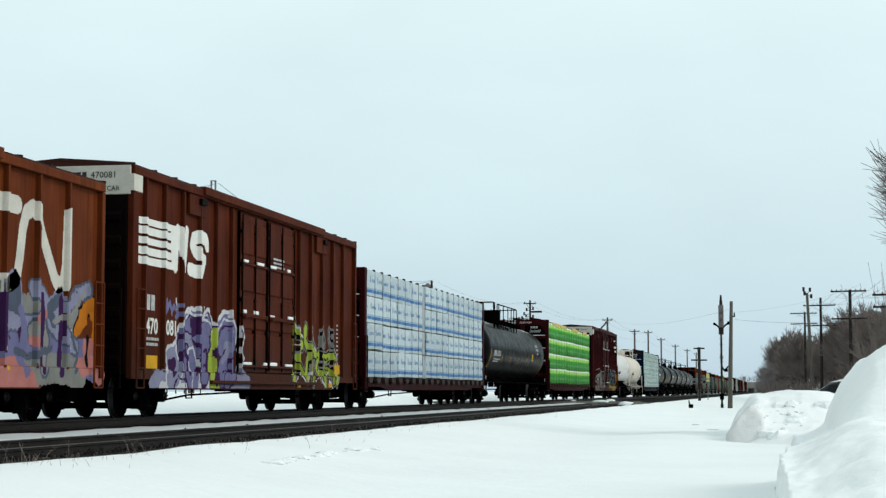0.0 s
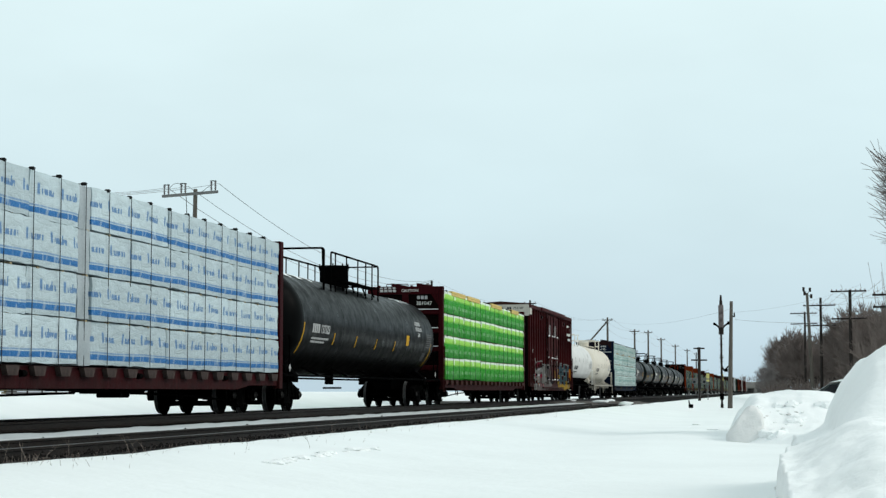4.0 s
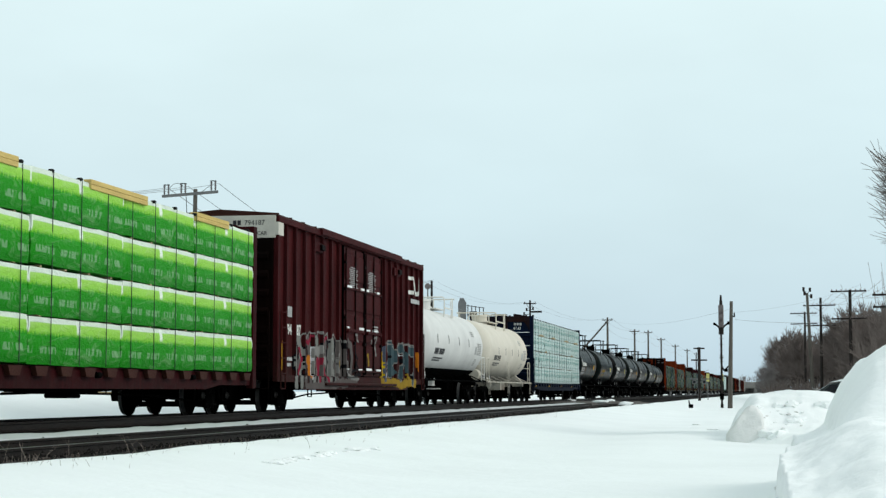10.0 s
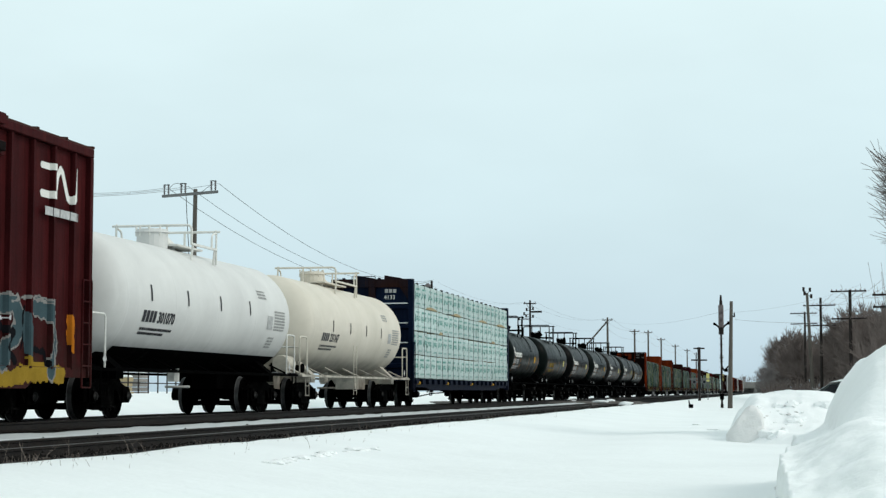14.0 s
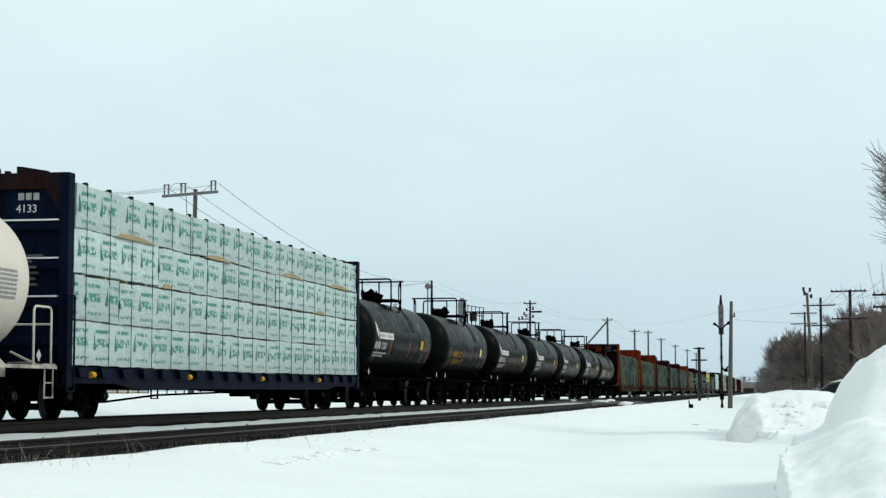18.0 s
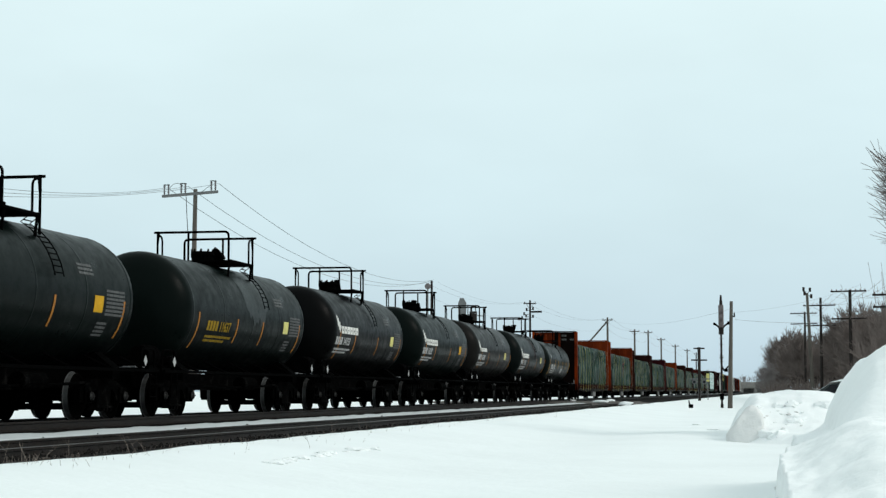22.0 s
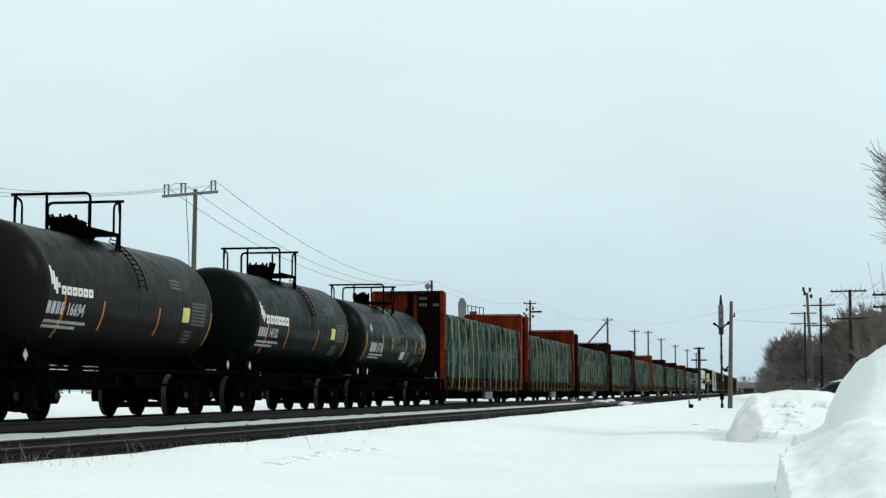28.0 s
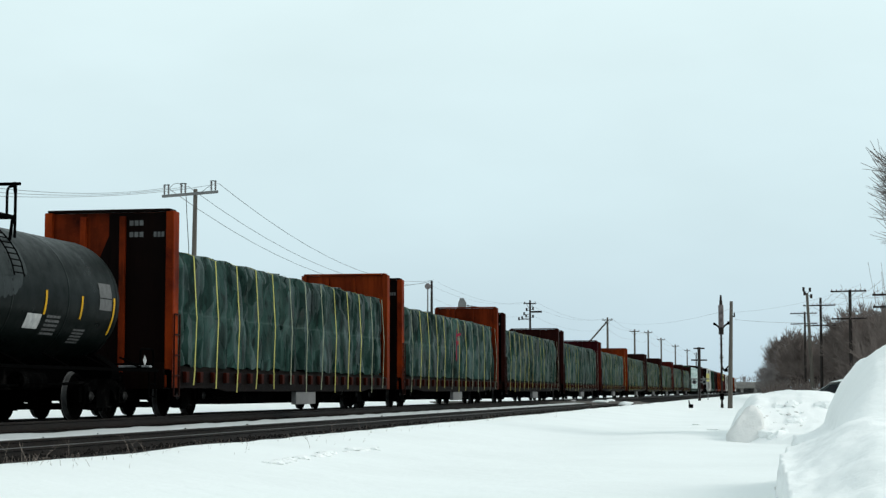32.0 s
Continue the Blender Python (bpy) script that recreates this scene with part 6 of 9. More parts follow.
        tagged(part("stencil", b, GREY_PRINT, car), kind="stuff")
    if digits:
        lettering(digits, 0.21, WHITE, car, on_end(0.42, -half + 0.105, top - 0.72), label="white number")
        b = fresh()
        for i in range(3):
            box(b, 0.46 + i * 0.15, 0.57 + i * 0.15, -half + 0.103, -half + 0.118, top - 0.49, top - 0.36)
        tagged(part("stencil", b, GREY_PRINT, car), kind="stuff")
    b = fresh()
    rnd = random.Random(round(u))
    for i in range(6):
        z = top - 1.55 - i * 0.105
        box(b, 0.35, 0.35 + rnd.uniform(0.4, 0.8), -half - 0.003, -half + 0.115, z, z + 0.045)
    tagged(part("stencil", b, DIM_PRINT, car), kind="stuff")
    bogies(car, half - 2.0)
    couplers(car, half + 0.1)
    return rides(car, u)


def bundle_mesh(name, length, height, depth, material, seed):
    """A wrapped stack of boards, slightly slack: corners drawn in, film puffed out between the straps."""
    rnd = random.Random(seed)
    b = fresh()
    ny, nz = max(4, round(length / 0.3)), 5
    grid = []
    for j in range(nz + 1):
        row = []
        for i in range(ny + 1):
            y = -length / 2 + length * i / ny
            z = height * j / nz
            puff = 0.018 * math.sin(math.pi * ((i * 0.3) % 1.15) / 1.15) + rnd.uniform(-0.014, 0.014)
            if j in (0, nz) or i in (0, ny):
                puff -= 0.02
            row.append(b.verts.new((depth + puff, y, z + (rnd.uniform(-0.012, 0.012) if j in (0, nz) else 0))))
        grid.append(row)
    for j in range(nz):
        for i in range(ny):
            b.faces.new((grid[j][i], grid[j][i + 1], grid[j + 1][i + 1], grid[j + 1][i]))
    back = [b.verts.new((0.02, -length / 2, 0)), b.verts.new((0.02, length / 2, 0)), b.verts.new((0.02, length / 2, height)), b.verts.new((0.02, -length / 2, height))]
    b.faces.new(back[::-1])
    b.faces.new([back[0]] + [grid[0][i] for i in range(ny, -1, -1)][::-1] + [back[1]])
    b.faces.new([back[3]] + [grid[nz][i] for i in range(ny + 1)] + [back[2]])
    b.faces.new([back[0]] + [grid[j][0] for j in range(nz + 1)] + [back[3]])
    b.faces.new([back[1]] + [grid[j][ny] for j in range(nz + 1)] + [back[2]])
    return mesh_of(name, b, material, 0.0, True)


def lumber_load(u, y0, rows, base, tier, material, label, straps, seed, boards=False, depth=1.50, peeks=()):
    """rows: for each tier from below, the lengths of its bundles."""
    rnd = random.Random(seed)
    load = thing("lumber_load", label, "lumber", "lumber loads")
    for k, lengths in enumerate(rows):
        y = y0
        for ln in lengths:
            mat_ = PLAIN_FILM if ln < 1 else material
            me = keep((mat_.name, ln, k % 2), lambda: bundle_mesh("lumber_pack", ln - 0.05, tier - 0.035, depth, mat_, seed + k))
            for s in (1, -1):
                o = new("lumber_pack", me)
                o.parent = load
                o.matrix_basis = pose(rnd.uniform(-0.03, 0.02) * s, y + ln / 2, base + k * tier, rnd.uniform(-0.12, 0.12), rnd.uniform(-0.7, 0.7), (0 if s > 0 else 180) + rnd.uniform(-0.35, 0.35))
            y += ln
        if k:
            b = fresh()
            for i in range(int((y - y0) / 1.1)):
                yy = y0 + 0.4 + i * 1.1
                box(b, 0.05, 1.47, yy, yy + 0.09, base + k * tier - 0.036, base + k * tier)
                box(b, -1.47, -0.05, yy, yy + 0.09, base + k * tier - 0.036, base + k * tier)
            tagged(part("spacer", b, LUMBER, load), kind="stuff")
    total = len(rows) * tier
    b = fresh()
    box(b, 0.0, 0.010, -0.008, 0.008, 0.0, total + 0.02)
    box(b, -depth, 0.014, -0.018, 0.018, total - 0.005, total + 0.014)
    strap = mesh_of("strap", b, STRAP)
    b = fresh()
    box(b, -0.08, 0.026, -0.022, 0.022, -0.05, 0.016)
    guard = mesh_of("corner_guard", b, RUBBER, 0.015)
    for y in straps:
        o = new("strap", strap)
        o.parent = load
        o.matrix_basis = pose(depth + 0.022, y, base - 0.02)
        o = new("corner_guard", guard)
        o.parent = load
        o.matrix_basis = pose(depth, y, base + total)
    for y, k, w in peeks:
        b = fresh()
        zz = base + k * tier
        prism(b, [(y, zz - 0.02), (y + w, zz - 0.02), (y + w * 0.75, zz + 0.05), (y + w * 0.45, zz + 0.085), (y + w * 0.2, zz + 0.06)], "x", depth - 0.1, depth + 0.038)
        part("exposed_board", b, LUMBER, load, "bare tan board where the film has slipped")
    if boards:
        for y, w in boards:
            for i in range(2):
                b = fresh()
                box(b, depth - 0.12, depth + 0.045, y, y + w, base + total - 0.15 + i * 0.095, base + total - 0.06 + i * 0.095)
                part("loose_board", b, FRESH_BOARD, load, "bare yellow board laid along the top edge", bevel=0.006)
    return rides(load, u)


def tank_profile(y0, y1, r, head):
    p = [(y0 - head, 0.0)]
    for i in range(1, 9):
        a = math.pi / 2 * i / 9
        p.append((y0 - head * math.cos(a), r * math.sin(a)))
    p += [(y0 - 0.03, r - 0.0005), (y0, r), (y0 + 0.02, r + 0.005), (y0 + 0.06, r + 0.005), (y0 + 0.08, r), (y0 + 0.12, r)]
    n = 4
    for i in range(1, n):
        y = y0 + (y1 - y0) * i / n
        p += [(y - 0.05, r), (y - 0.025, r), (y - 0.015, r + 0.003), (y + 0.015, r + 0.003), (y + 0.025, r), (y + 0.05, r)]
    p += [(y1 - 0.12, r), (y1 - 0.08, r), (y1 - 0.06, r + 0.005), (y1 - 0.02, r + 0.005), (y1, r), (y1 + 0.03, r - 0.0005)]
    for i in range(8, 0, -1):
        a = math.pi / 2 * i / 9
        p.append((y1 + head * math.cos(a), r * math.sin(a)))
    p.append((y1 + head, 0.0))
    return p


def arc_tape(bm, y, w, r, zc, a0, a1, lift=0.008, n=8):
    """A strip of tape bent round the shell from angle a0 to a1, measured up from the side."""
    pts = []
    for i in range(n + 1):
        a = radians(a0 + (a1 - a0) * i / n)
        pts.append((math.cos(a), math.sin(a)))
    lo = [bm.verts.new(((r + lift) * c, y, zc + (r + lift) * s)) for c, s in pts]
    hi = [bm.verts.new(((r + lift) * c, y + w, zc + (r + lift) * s)) for c, s in pts]
    for i in range(n):
        bm.faces.new((lo[i], hi[i], hi[i + 1], lo[i + 1]))


def shell_bars(bm, y0, rows, r, zc, a_top, seed):
    """Rows of unreadable stencilling bent round the shell: (width, height) each."""
    rnd = random.Random(seed)
    a = a_top
    for w, h in rows:
        da = math.degrees(h / r)
        y = y0
        while y < y0 + w - 0.02:
            d = min(rnd.uniform(0.5, 2.2) * max(0.05, h), y0 + w - y)
            arc_tape(bm, y, d, r, zc, a - da, a, 0.008, 2)
            y += d + h * 0.25
        a -= da * 1.7


def shell_text(text, size, material, car, y, r, zc, angle, label):
    a = radians(angle)
    m = Matrix.Translation((0, 0, zc)) @ Matrix.Rotation(-a, 4, "Y") @ on_side(r + 0.009, y, -size * 0.35)
    return lettering(text, size, material, car, m, label=label, bold=0.006)


def tank_car(u, half, r, zc, y0, y1, head, paint, label, rail_top, deck_half, style="short", trim=None, digits="", tapes=(), seed=1, logo=True, frame_y=(0.0, 0.0), deck_w=0.92, dome_y=0.0, snow=(), num_a=-14, rungs="upper", tape_mat=None, text_mat=None, plate_mat=None, text_y=0.0, words=(), spill=None, plate_y=None, older=False):
    car = thing("tank_car", label, "tank car", "railway cars")
    trim = trim or BLACK
    rnd = random.Random(seed)
    b = fresh()
    lathe(b, tank_profile(y0, y1, r, head), 48, 0, zc)
    shell = part("tank_shell", b, paint, car, smooth=True)
    # stub sills, saddles, side running boards
    sill = BLACK if trim is WHITE else trim
    if trim is WHITE:
        b = fresh()
        arc_tape(b, y0 + 0.25, y1 - y0 - 0.3, r, zc, -125, -45, 0.012, 12)
        part("belly_skirt", b, GEAR, car, "black tarry belly")
    for s in (-1, 1):
        e = s * half
        i = s * (half - 3.6)
        b = fresh()
        box(b, -0.33, 0.33, min(e, i), max(e, i), 0.62, 0.98)
        part("stub_sill", b, sill, car)
        b = fresh()
        box(b, -1.40, 1.40, min(e, e - s * 0.55), max(e, e - s * 0.55), 0.985, 1.04)
        part("end_platform", b, sill, car)
        for i in range(2):
            b = fresh()
            ya = min(e, e - s * 0.55) + rnd.uniform(0.0, 0.2)
            xa = rnd.uniform(-0.3, 0.95)
            box(b, xa, xa + rnd.uniform(0.25, 0.5), ya, ya + rnd.uniform(0.15, 0.33), 1.038, 1.038 + rnd.uniform(0.02, 0.05))
            part("snow_crust", b, DUSTED, car, "grey snow lying on the end platform", bevel=0.01)
    for s in (-1, 1):
        y = s * (half - 1.95)
        b = fresh()
        prism(b, [(-1.25, 0.80), (1.25, 0.80), (1.25, 1.02), (0.85, zc - r * 0.80), (-0.85, zc - r * 0.80), (-1.25, 1.02)], "y", y - 0.20, y + 0.20)
        part("saddle", b, sill, car)
    b = fresh()
    for x in (-1.42, 1.42):
        box(b, x - 0.035, x + 0.035, -half + 0.05, half - 0.05, 0.95, 1.01)
    for i in range(7):
        y = -half + 0.6 + (2 * half - 1.2) * i / 6
        rod(b, (1.40, y, 0.97), (0.8, y, 1.25), 0.025, 5)
    part("side_rail", b, sill, car)
    if style == "short":
        b = fresh()
        box(b, -0.34, 0.34, -half + 3.5, half - 3.5, 0.58, 0.97)
        pipe(b, [(0.95, -half + 2.8, 0.70), (0.95, -1.0, 0.64), (0.95, 1.5, 0.66), (0.95, half - 2.8, 0.72)], 0.03, 5)
        part("centre_sill", b, GEAR, car)
        b = fresh()
        rod(b, (0.9, 0.6, 0.74), (0.9, 1.6, 0.74), 0.17, 12)
        part("air_reservoir", b, GEAR, car)
    # the platform round the fittings, its railings, the dome
    zt = zc + r
    yc = frame_y[0]
    dy = yc + dome_y
    b = fresh()
    if style == "long":
        for x in (-0.78, 0.78):
            box(b, x - 0.2, x + 0.2, -2.4, 2.2, zt + 0.02, zt + 0.055)
            for y in (-2.2, -0.8, 0.7, 2.0):
                rod(b, (x * 1.15, y, zt - 0.25), (x, y, zt + 0.03), 0.03, 5)
        box(b, -0.6, 0.6, -0.75, -0.55, zt + 0.02, zt + 0.055), box(b, -0.6, 0.6, 0.75, 0.95, zt + 0.02, zt + 0.055)
    else:
        dw = 0.58 if style == "white" else deck_w
        box(b, -dw, dw, yc - deck_half, yc + deck_half, zt + 0.03, zt + 0.07)
        for x in (-deck_w, deck_w):
            box(b, x - 0.03, x + 0.03, yc - deck_half, yc + deck_half, zt + 0.04, zt + 0.09)
            for y in (yc - deck_half + 0.1, yc + deck_half - 0.1):
                rod(b, (x * 0.95, y, zt - 0.35), (x, y, zt + 0.06), 0.03, 5)
    part("platform", b, trim, car)
    mid = (zt + rail_top) / 2 + 0.1
    if style == "long":
        # a tall hoop across the tank, then a railing along each side and a bar across the far end
        for x in (-0.98, 0.98):
            b = fresh()
            pipe(b, rounded([(x, -4.15, zt - 0.38), (x, -4.15, rail_top - 0.05), (x, 2.2, rail_top - 0.05), (x, 2.2, zt - 0.38)], 0.12), 0.030, 6)
            for y in (-3.6, -2.2, -0.7, 0.4, 1.3):
                rod(b, (x, y, zt - 0.38), (x, y, rail_top - 0.05), 0.024, 6)
            part("handrail", b, trim, car)
        b = fresh()
        pipe(b, rounded([(-1.0, -5.05, zt - 0.40), (-1.0, -5.05, rail_top), (1.0, -5.05, rail_top), (1.0, -5.05, zt - 0.40)], 0.10), 0.032, 6)
        rod(b, (0.94, -4.9, zt - 0.34), (0.94, -5.03, rail_top - 0.03), 0.025, 6)
        part("end_rail", b, trim, car)
        b = fresh()
        pipe(b, [(-0.98, 2.2, rail_top - 0.06), (0.98, 2.2, rail_top - 0.06)], 0.024, 6)
        part("end_rail", b, trim, car)
    else:
        # a bar across the tank at each end of the platform, bent down at one side, carried on a post at the other
        for s in (-1, 1):
            y = yc + s * deck_half
            w = deck_w * s
            b = fresh()
            pipe(b, rounded([(w * 1.10, y, rail_top), (0, y, rail_top), (-w, y, rail_top), (-w, y, zt + 0.05)], 0.12), 0.030, 6)
            rod(b, (w, y, zt - 0.30), (w, y, rail_top), 0.028, 6)
            rod(b, (w, y, zt + 0.5), (w * 0.97, y, rail_top + 0.03), 0.034, 6)
            part("handrail", b, trim, car)
            b = fresh()
            pipe(b, rounded([(w, y, rail_top - 0.03), (w, y - s * 0.34, rail_top - 0.10), (w, y - s * 0.34, zt + 0.06)], 0.12), 0.024, 6)
            part("side_hoop", b, trim, car)
            b = fresh()
            rod(b, (0.12 * s, y, zt + 0.05), (0.12 * s, y, rail_top), 0.030, 6)
            part("rail_post", b, trim, car)
    b = fresh()
    dr, dh = (0.47, 0.68) if style == "long" else (0.27, 0.34) if style == "short" else (0.36, 0.40)
    rod(b, (0, dy - 0.25, zt - 0.05), (0, dy - 0.25, zt + dh - 0.06), dr, 20)
    rod(b, (0, dy - 0.25, zt + dh - 0.08), (0, dy - 0.25, zt + dh), dr + 0.04, 20, dr)
    dome = part("manway", b, paint if style == "white" else trim, car)
    b = fresh()
    for i in range(9):
        w = math.tau * i / 9
        rod(b, (dr * math.cos(w), dy - 0.25 + dr * math.sin(w), zt + dh - 0.16), (dr * math.cos(w), dy - 0.25 + dr * math.sin(w), zt + dh + 0.06), 0.025, 5)
    tagged(part("bolts", b, trim, dome), kind="stuff")
    for y, h, q in ((0.35, 0.45, 0.10), (0.62, 0.33, 0.13), (0.15, 0.30, 0.08)):
        b = fresh()
        rod(b, (rnd.uniform(-0.2, 0.3), dy + y, zt), (rnd.uniform(-0.2, 0.3), dy + y, zt + h), q, 8)
        part("valve", b, trim, car)
    # ladder on the side
    if rungs != "none":
        b = fresh()
        ly = yc + deck_half * (-0.1 if older else 0.55)
        pts = [(deck_w, zt + 0.06)]
        for a in range(60, -31 if rungs == "full" else 9, -10):
            pts.append(((r + 0.10) * math.cos(radians(a)), zc + (r + 0.10) * math.sin(radians(a))))
        if rungs == "lower":
            pts = [(1.46, 1.95), (1.46, 1.4), (1.46, 0.95), (1.46, 0.45)]
            ly = yc - 1.2
        for y in (ly, ly + 0.40):
            pipe(b, [(x, y, z) for x, z in pts], 0.013, 5)
        for (xa, za), (xb, zb) in zip(pts[:-1], pts[1:]):
            for t in (0.25, 0.75):
                x, z = xa + (xb - xa) * t, za + (zb - za) * t
                rod(b, (x, ly, z), (x, ly + 0.40, z), 0.014, 4)
        part("ladder", b, trim, car)
    for s in (-1, 1):
        b = fresh()
        e = s * (half - 0.12)
        top = 1.42 if style == "short" else 2.05
        pipe(b, rounded([(1.36, e, 0.98), (1.36, e, top), (1.36, e - s * 0.75, top), (1.36, e - s * 0.75, 1.0)], 0.12), 0.022, 6)
        pipe(b, rounded([(-1.36, e, top - 0.3), (1.36, e, top - 0.3)], 0.12), 0.02, 6)
        part("end_handrail", b, trim, car)
        b = fresh()
        ladder_y = e - s * 0.40
        for y in (ladder_y, ladder_y + 0.36):
            rod(b, (1.42, y, 0.42), (1.42, y, 0.95), 0.018, 5)
        for z in (0.44, 0.70):
            rod(b, (1.42, ladder_y, z), (1.42, ladder_y + 0.36, z), 0.016, 5)
        part("step", b, sill, car)
        b = fresh()
        yy = s * (half - 0.75)
        prism(b, [(yy, 1.07), (yy + 0.10, 1.18), (yy, 1.29), (yy - 0.10, 1.18)], "x", 1.405, 1.412)
        part("placard", b, GREY_PRINT, car, "white diamond placard")
    b = fresh()
    yy = -half + 0.75
    rod(b, (0.75, yy - 0.40, 1.31), (0.75, yy + 0.35, 1.31), 0.235, 18)
    for y in (yy - 0.2, yy + 0.15):
        rod(b, (0.75, y - 0.025, 1.31), (0.75, y + 0.025, 1.31), 0.247, 18)
    box(b, 0.58, 0.92, yy - 0.25, yy + 0.25, 1.0, 1.12)
    part("air_reservoir", b, trim, car, bevel=0.012)
    b = fresh()
    box(b, 0.2, 0.5, yy + 0.5, yy + 0.8, 1.04, 1.36)
    rod(b, (0.5, yy + 0.65, 1.2), (1.05, yy + 0.65, 1.2), 0.09, 10)
    rod(b, (1.05, yy + 0.65, 1.2), (1.12, yy + 0.65, 1.2), 0.13, 10)
    pipe(b, [(0.75, yy + 0.35, 1.3), (0.75, yy + 0.5, 1.34), (0.5, yy + 0.6, 1.3)], 0.02, 5)
    part("brake_valve", b, GEAR, car, bevel=0.01)
    b = fresh()
    rod(b, (0.2, yc, zc - r - 0.28), (0.2, yc, zc - r + 0.1), 0.14, 10)
    rod(b, (0.0, yc, 0.66), (0.6, yc, 0.66), 0.03, 5)
    part("outlet_valve", b, trim, car)
    for ya, yb in snow:
        b = fresh()
        n = int((yb - ya) / 0.25)
        for i in range(n):
            arc_tape(b, ya + i * 0.25, 0.25, r, zc, 66 + 8 * math.sin(i * 1.3), 118, 0.02, 8)
        bmesh.ops.remove_doubles(b, verts=b.verts, dist=0.01)
        part("snow_patch", b, SNOW, car, "white snow lying on top of the tank")
    if spill:
        ys, width, mat_ = spill
        b = fresh()
        n = int(width / 0.07)
        cols = []
        for i in range(n + 1):
            edge = abs(2 * i / n - 1) ** 3
            lo = -6 + 26 * edge + 12 * noise.noise((i * 0.35, seed, 0))
            hi = 74 - 26 * edge + 6 * noise.noise((i * 0.7, seed, 1))
            cols.append([b.verts.new(((r + 0.005) * math.cos(radians(lo + (hi - lo) * k / 10)), ys - width / 2 + i * width / n, zc + (r + 0.005) * math.sin(radians(lo + (hi - lo) * k / 10)))) for k in range(11)])
        for p, q in zip(cols[:-1], cols[1:]):
            for k in range(10):
                b.faces.new((p[k], q[k], q[k + 1], p[k + 1]))
        part("spill_streak", b, mat_, shell, "dried streak of spilled cargo", smooth=True)
    # tapes, stencils, numbers
    tm = tape_mat or YELLOW
    for y, a0, a1 in tapes:
        b = fresh()
        arc_tape(b, y, 0.085, r, zc, a0, a1)
        part("reflector", b, tm, car, "reflective tape strip")
    pm = text_mat or GREY_PRINT
    ty = y0 + 1.0 + text_y
    if digits:
        shell_text(digits, 0.44 if older else 0.34 if style != "short" else 0.33, pm, car, ty + 0.88, r, zc, num_a, "stencilled number")
        b = fresh()
        for k in range(4):
            arc_tape(b, ty + k * 0.205, 0.155, r, zc, num_a - (7 if older else 5), num_a + (7 if older else 5), 0.008, 2)
        shell_bars(b, ty + 0.05, [(1.9, 0.06), (1.5, 0.06)], r, zc, num_a - 10, seed + 1)
        tagged(part("stencil", b, pm, car), kind="stuff")
    if older:
        # a round white mark, worn white notices low down and a tall one by the far head
        b = fresh()
        for k in range(-4, 5):
            h = 6.0 * math.sqrt(1 - (k / 4.6) ** 2)
            arc_tape(b, y0 + 0.85 + k * 0.026, 0.0265, r, zc, 14 - h, 14 + h, 0.006, 3)
        part("round_mark", b, GREY_PRINT, car, "white round mark")
        b = fresh()
        for k, (y, w, a0, a1) in enumerate(((y1 - 0.95, 0.62, 3, 16), (y1 - 0.95, 0.62, -8, 2))):
            arc_tape(b, y, w, r, zc, a0, a1, 0.006, 4)
        part("notice", b, DIM_PRINT, car, "worn white notice")
        b = fresh()
        shell_bars(b, y1 - 3.3, [(0.6, 0.05)] * 5, r, zc, -17, seed + 2)
        shell_bars(b, y1 - 1.9, [(0.55, 0.04)] * 5, r, zc, -27, seed + 3)
        tagged(part("data_stencil", b, DIM_PRINT, car), kind="stuff")
        b = fresh()
        arc_tape(b, y1 - 4.15, 0.62, r, zc, -30, -17)
        part("label_plate", b, GREY_PRINT, car, "worn pale label")
        lettering(digits, 0.20, GREY_PRINT, car, pose(-0.15, y0 - 0.91 * head, zc + 0.55, 66, 0, 0), "stencilled_number")
    else:
        b = fresh()
        shell_bars(b, y1 - 1.35, [(0.95, 0.045)] * 7, r, zc, 6, seed + 2)
        shell_bars(b, y1 - 1.6, [(0.5, 0.05)] * 4, r, zc, -22, seed + 3)
        shell_bars(b, y1 - 2.6, [(0.7, 0.05)] * 3, r, zc, 26, seed + 5)
        tagged(part("data_stencil", b, SOFT_PRINT if style == "white" else DIM_PRINT, car), kind="stuff")
        b = fresh()
        arc_tape(b, y1 - 1.95 if plate_y is None else plate_y, 0.45, r, zc, -14, 0)
        part("label_plate", b, plate_mat or PALE_YELLOW, car, "pale yellow label")
    for text, y, size, angle in words:
        shell_text(text, size, pm, car, y, r, zc, angle, "white stencilled words")
    if logo:
        # a white bird-like badge and a row of blocky letter shapes
        b = fresh()
        for i, (dy, a0, a1) in enumerate(((0.0, 4, 19), (0.10, 0, 15), (0.20, -3, 10), (0.30, 2, 6))):
            arc_tape(b, ty + 0.1 + dy, 0.085, r, zc, a0, a1, 0.008, 3)
        part("badge", b, WHITE, car, "white emblem shape")
        b = fresh()
        for i in range(6):
            y = ty + 0.55 + i * 0.385 * logo
            lo, hi = 0.5 - 5.2 * logo, 0.5 + 5.2 * logo
            for ya, w, a0, a1 in ((0.0, 0.115, lo, hi), (0.215, 0.115, lo, hi), (0.11, 0.11, hi - 3.6 * logo, hi), (0.11, 0.11, lo, lo + 3.6 * logo)):
                arc_tape(b, y + ya * logo, w * logo, r, zc, a0, a1, 0.008, 2)
        part("badge_letters", b, WHITE, car, "row of white open blocks")
    bogies(car, half - 1.95)
    couplers(car, half + 0.05)
    return rides(car, u)


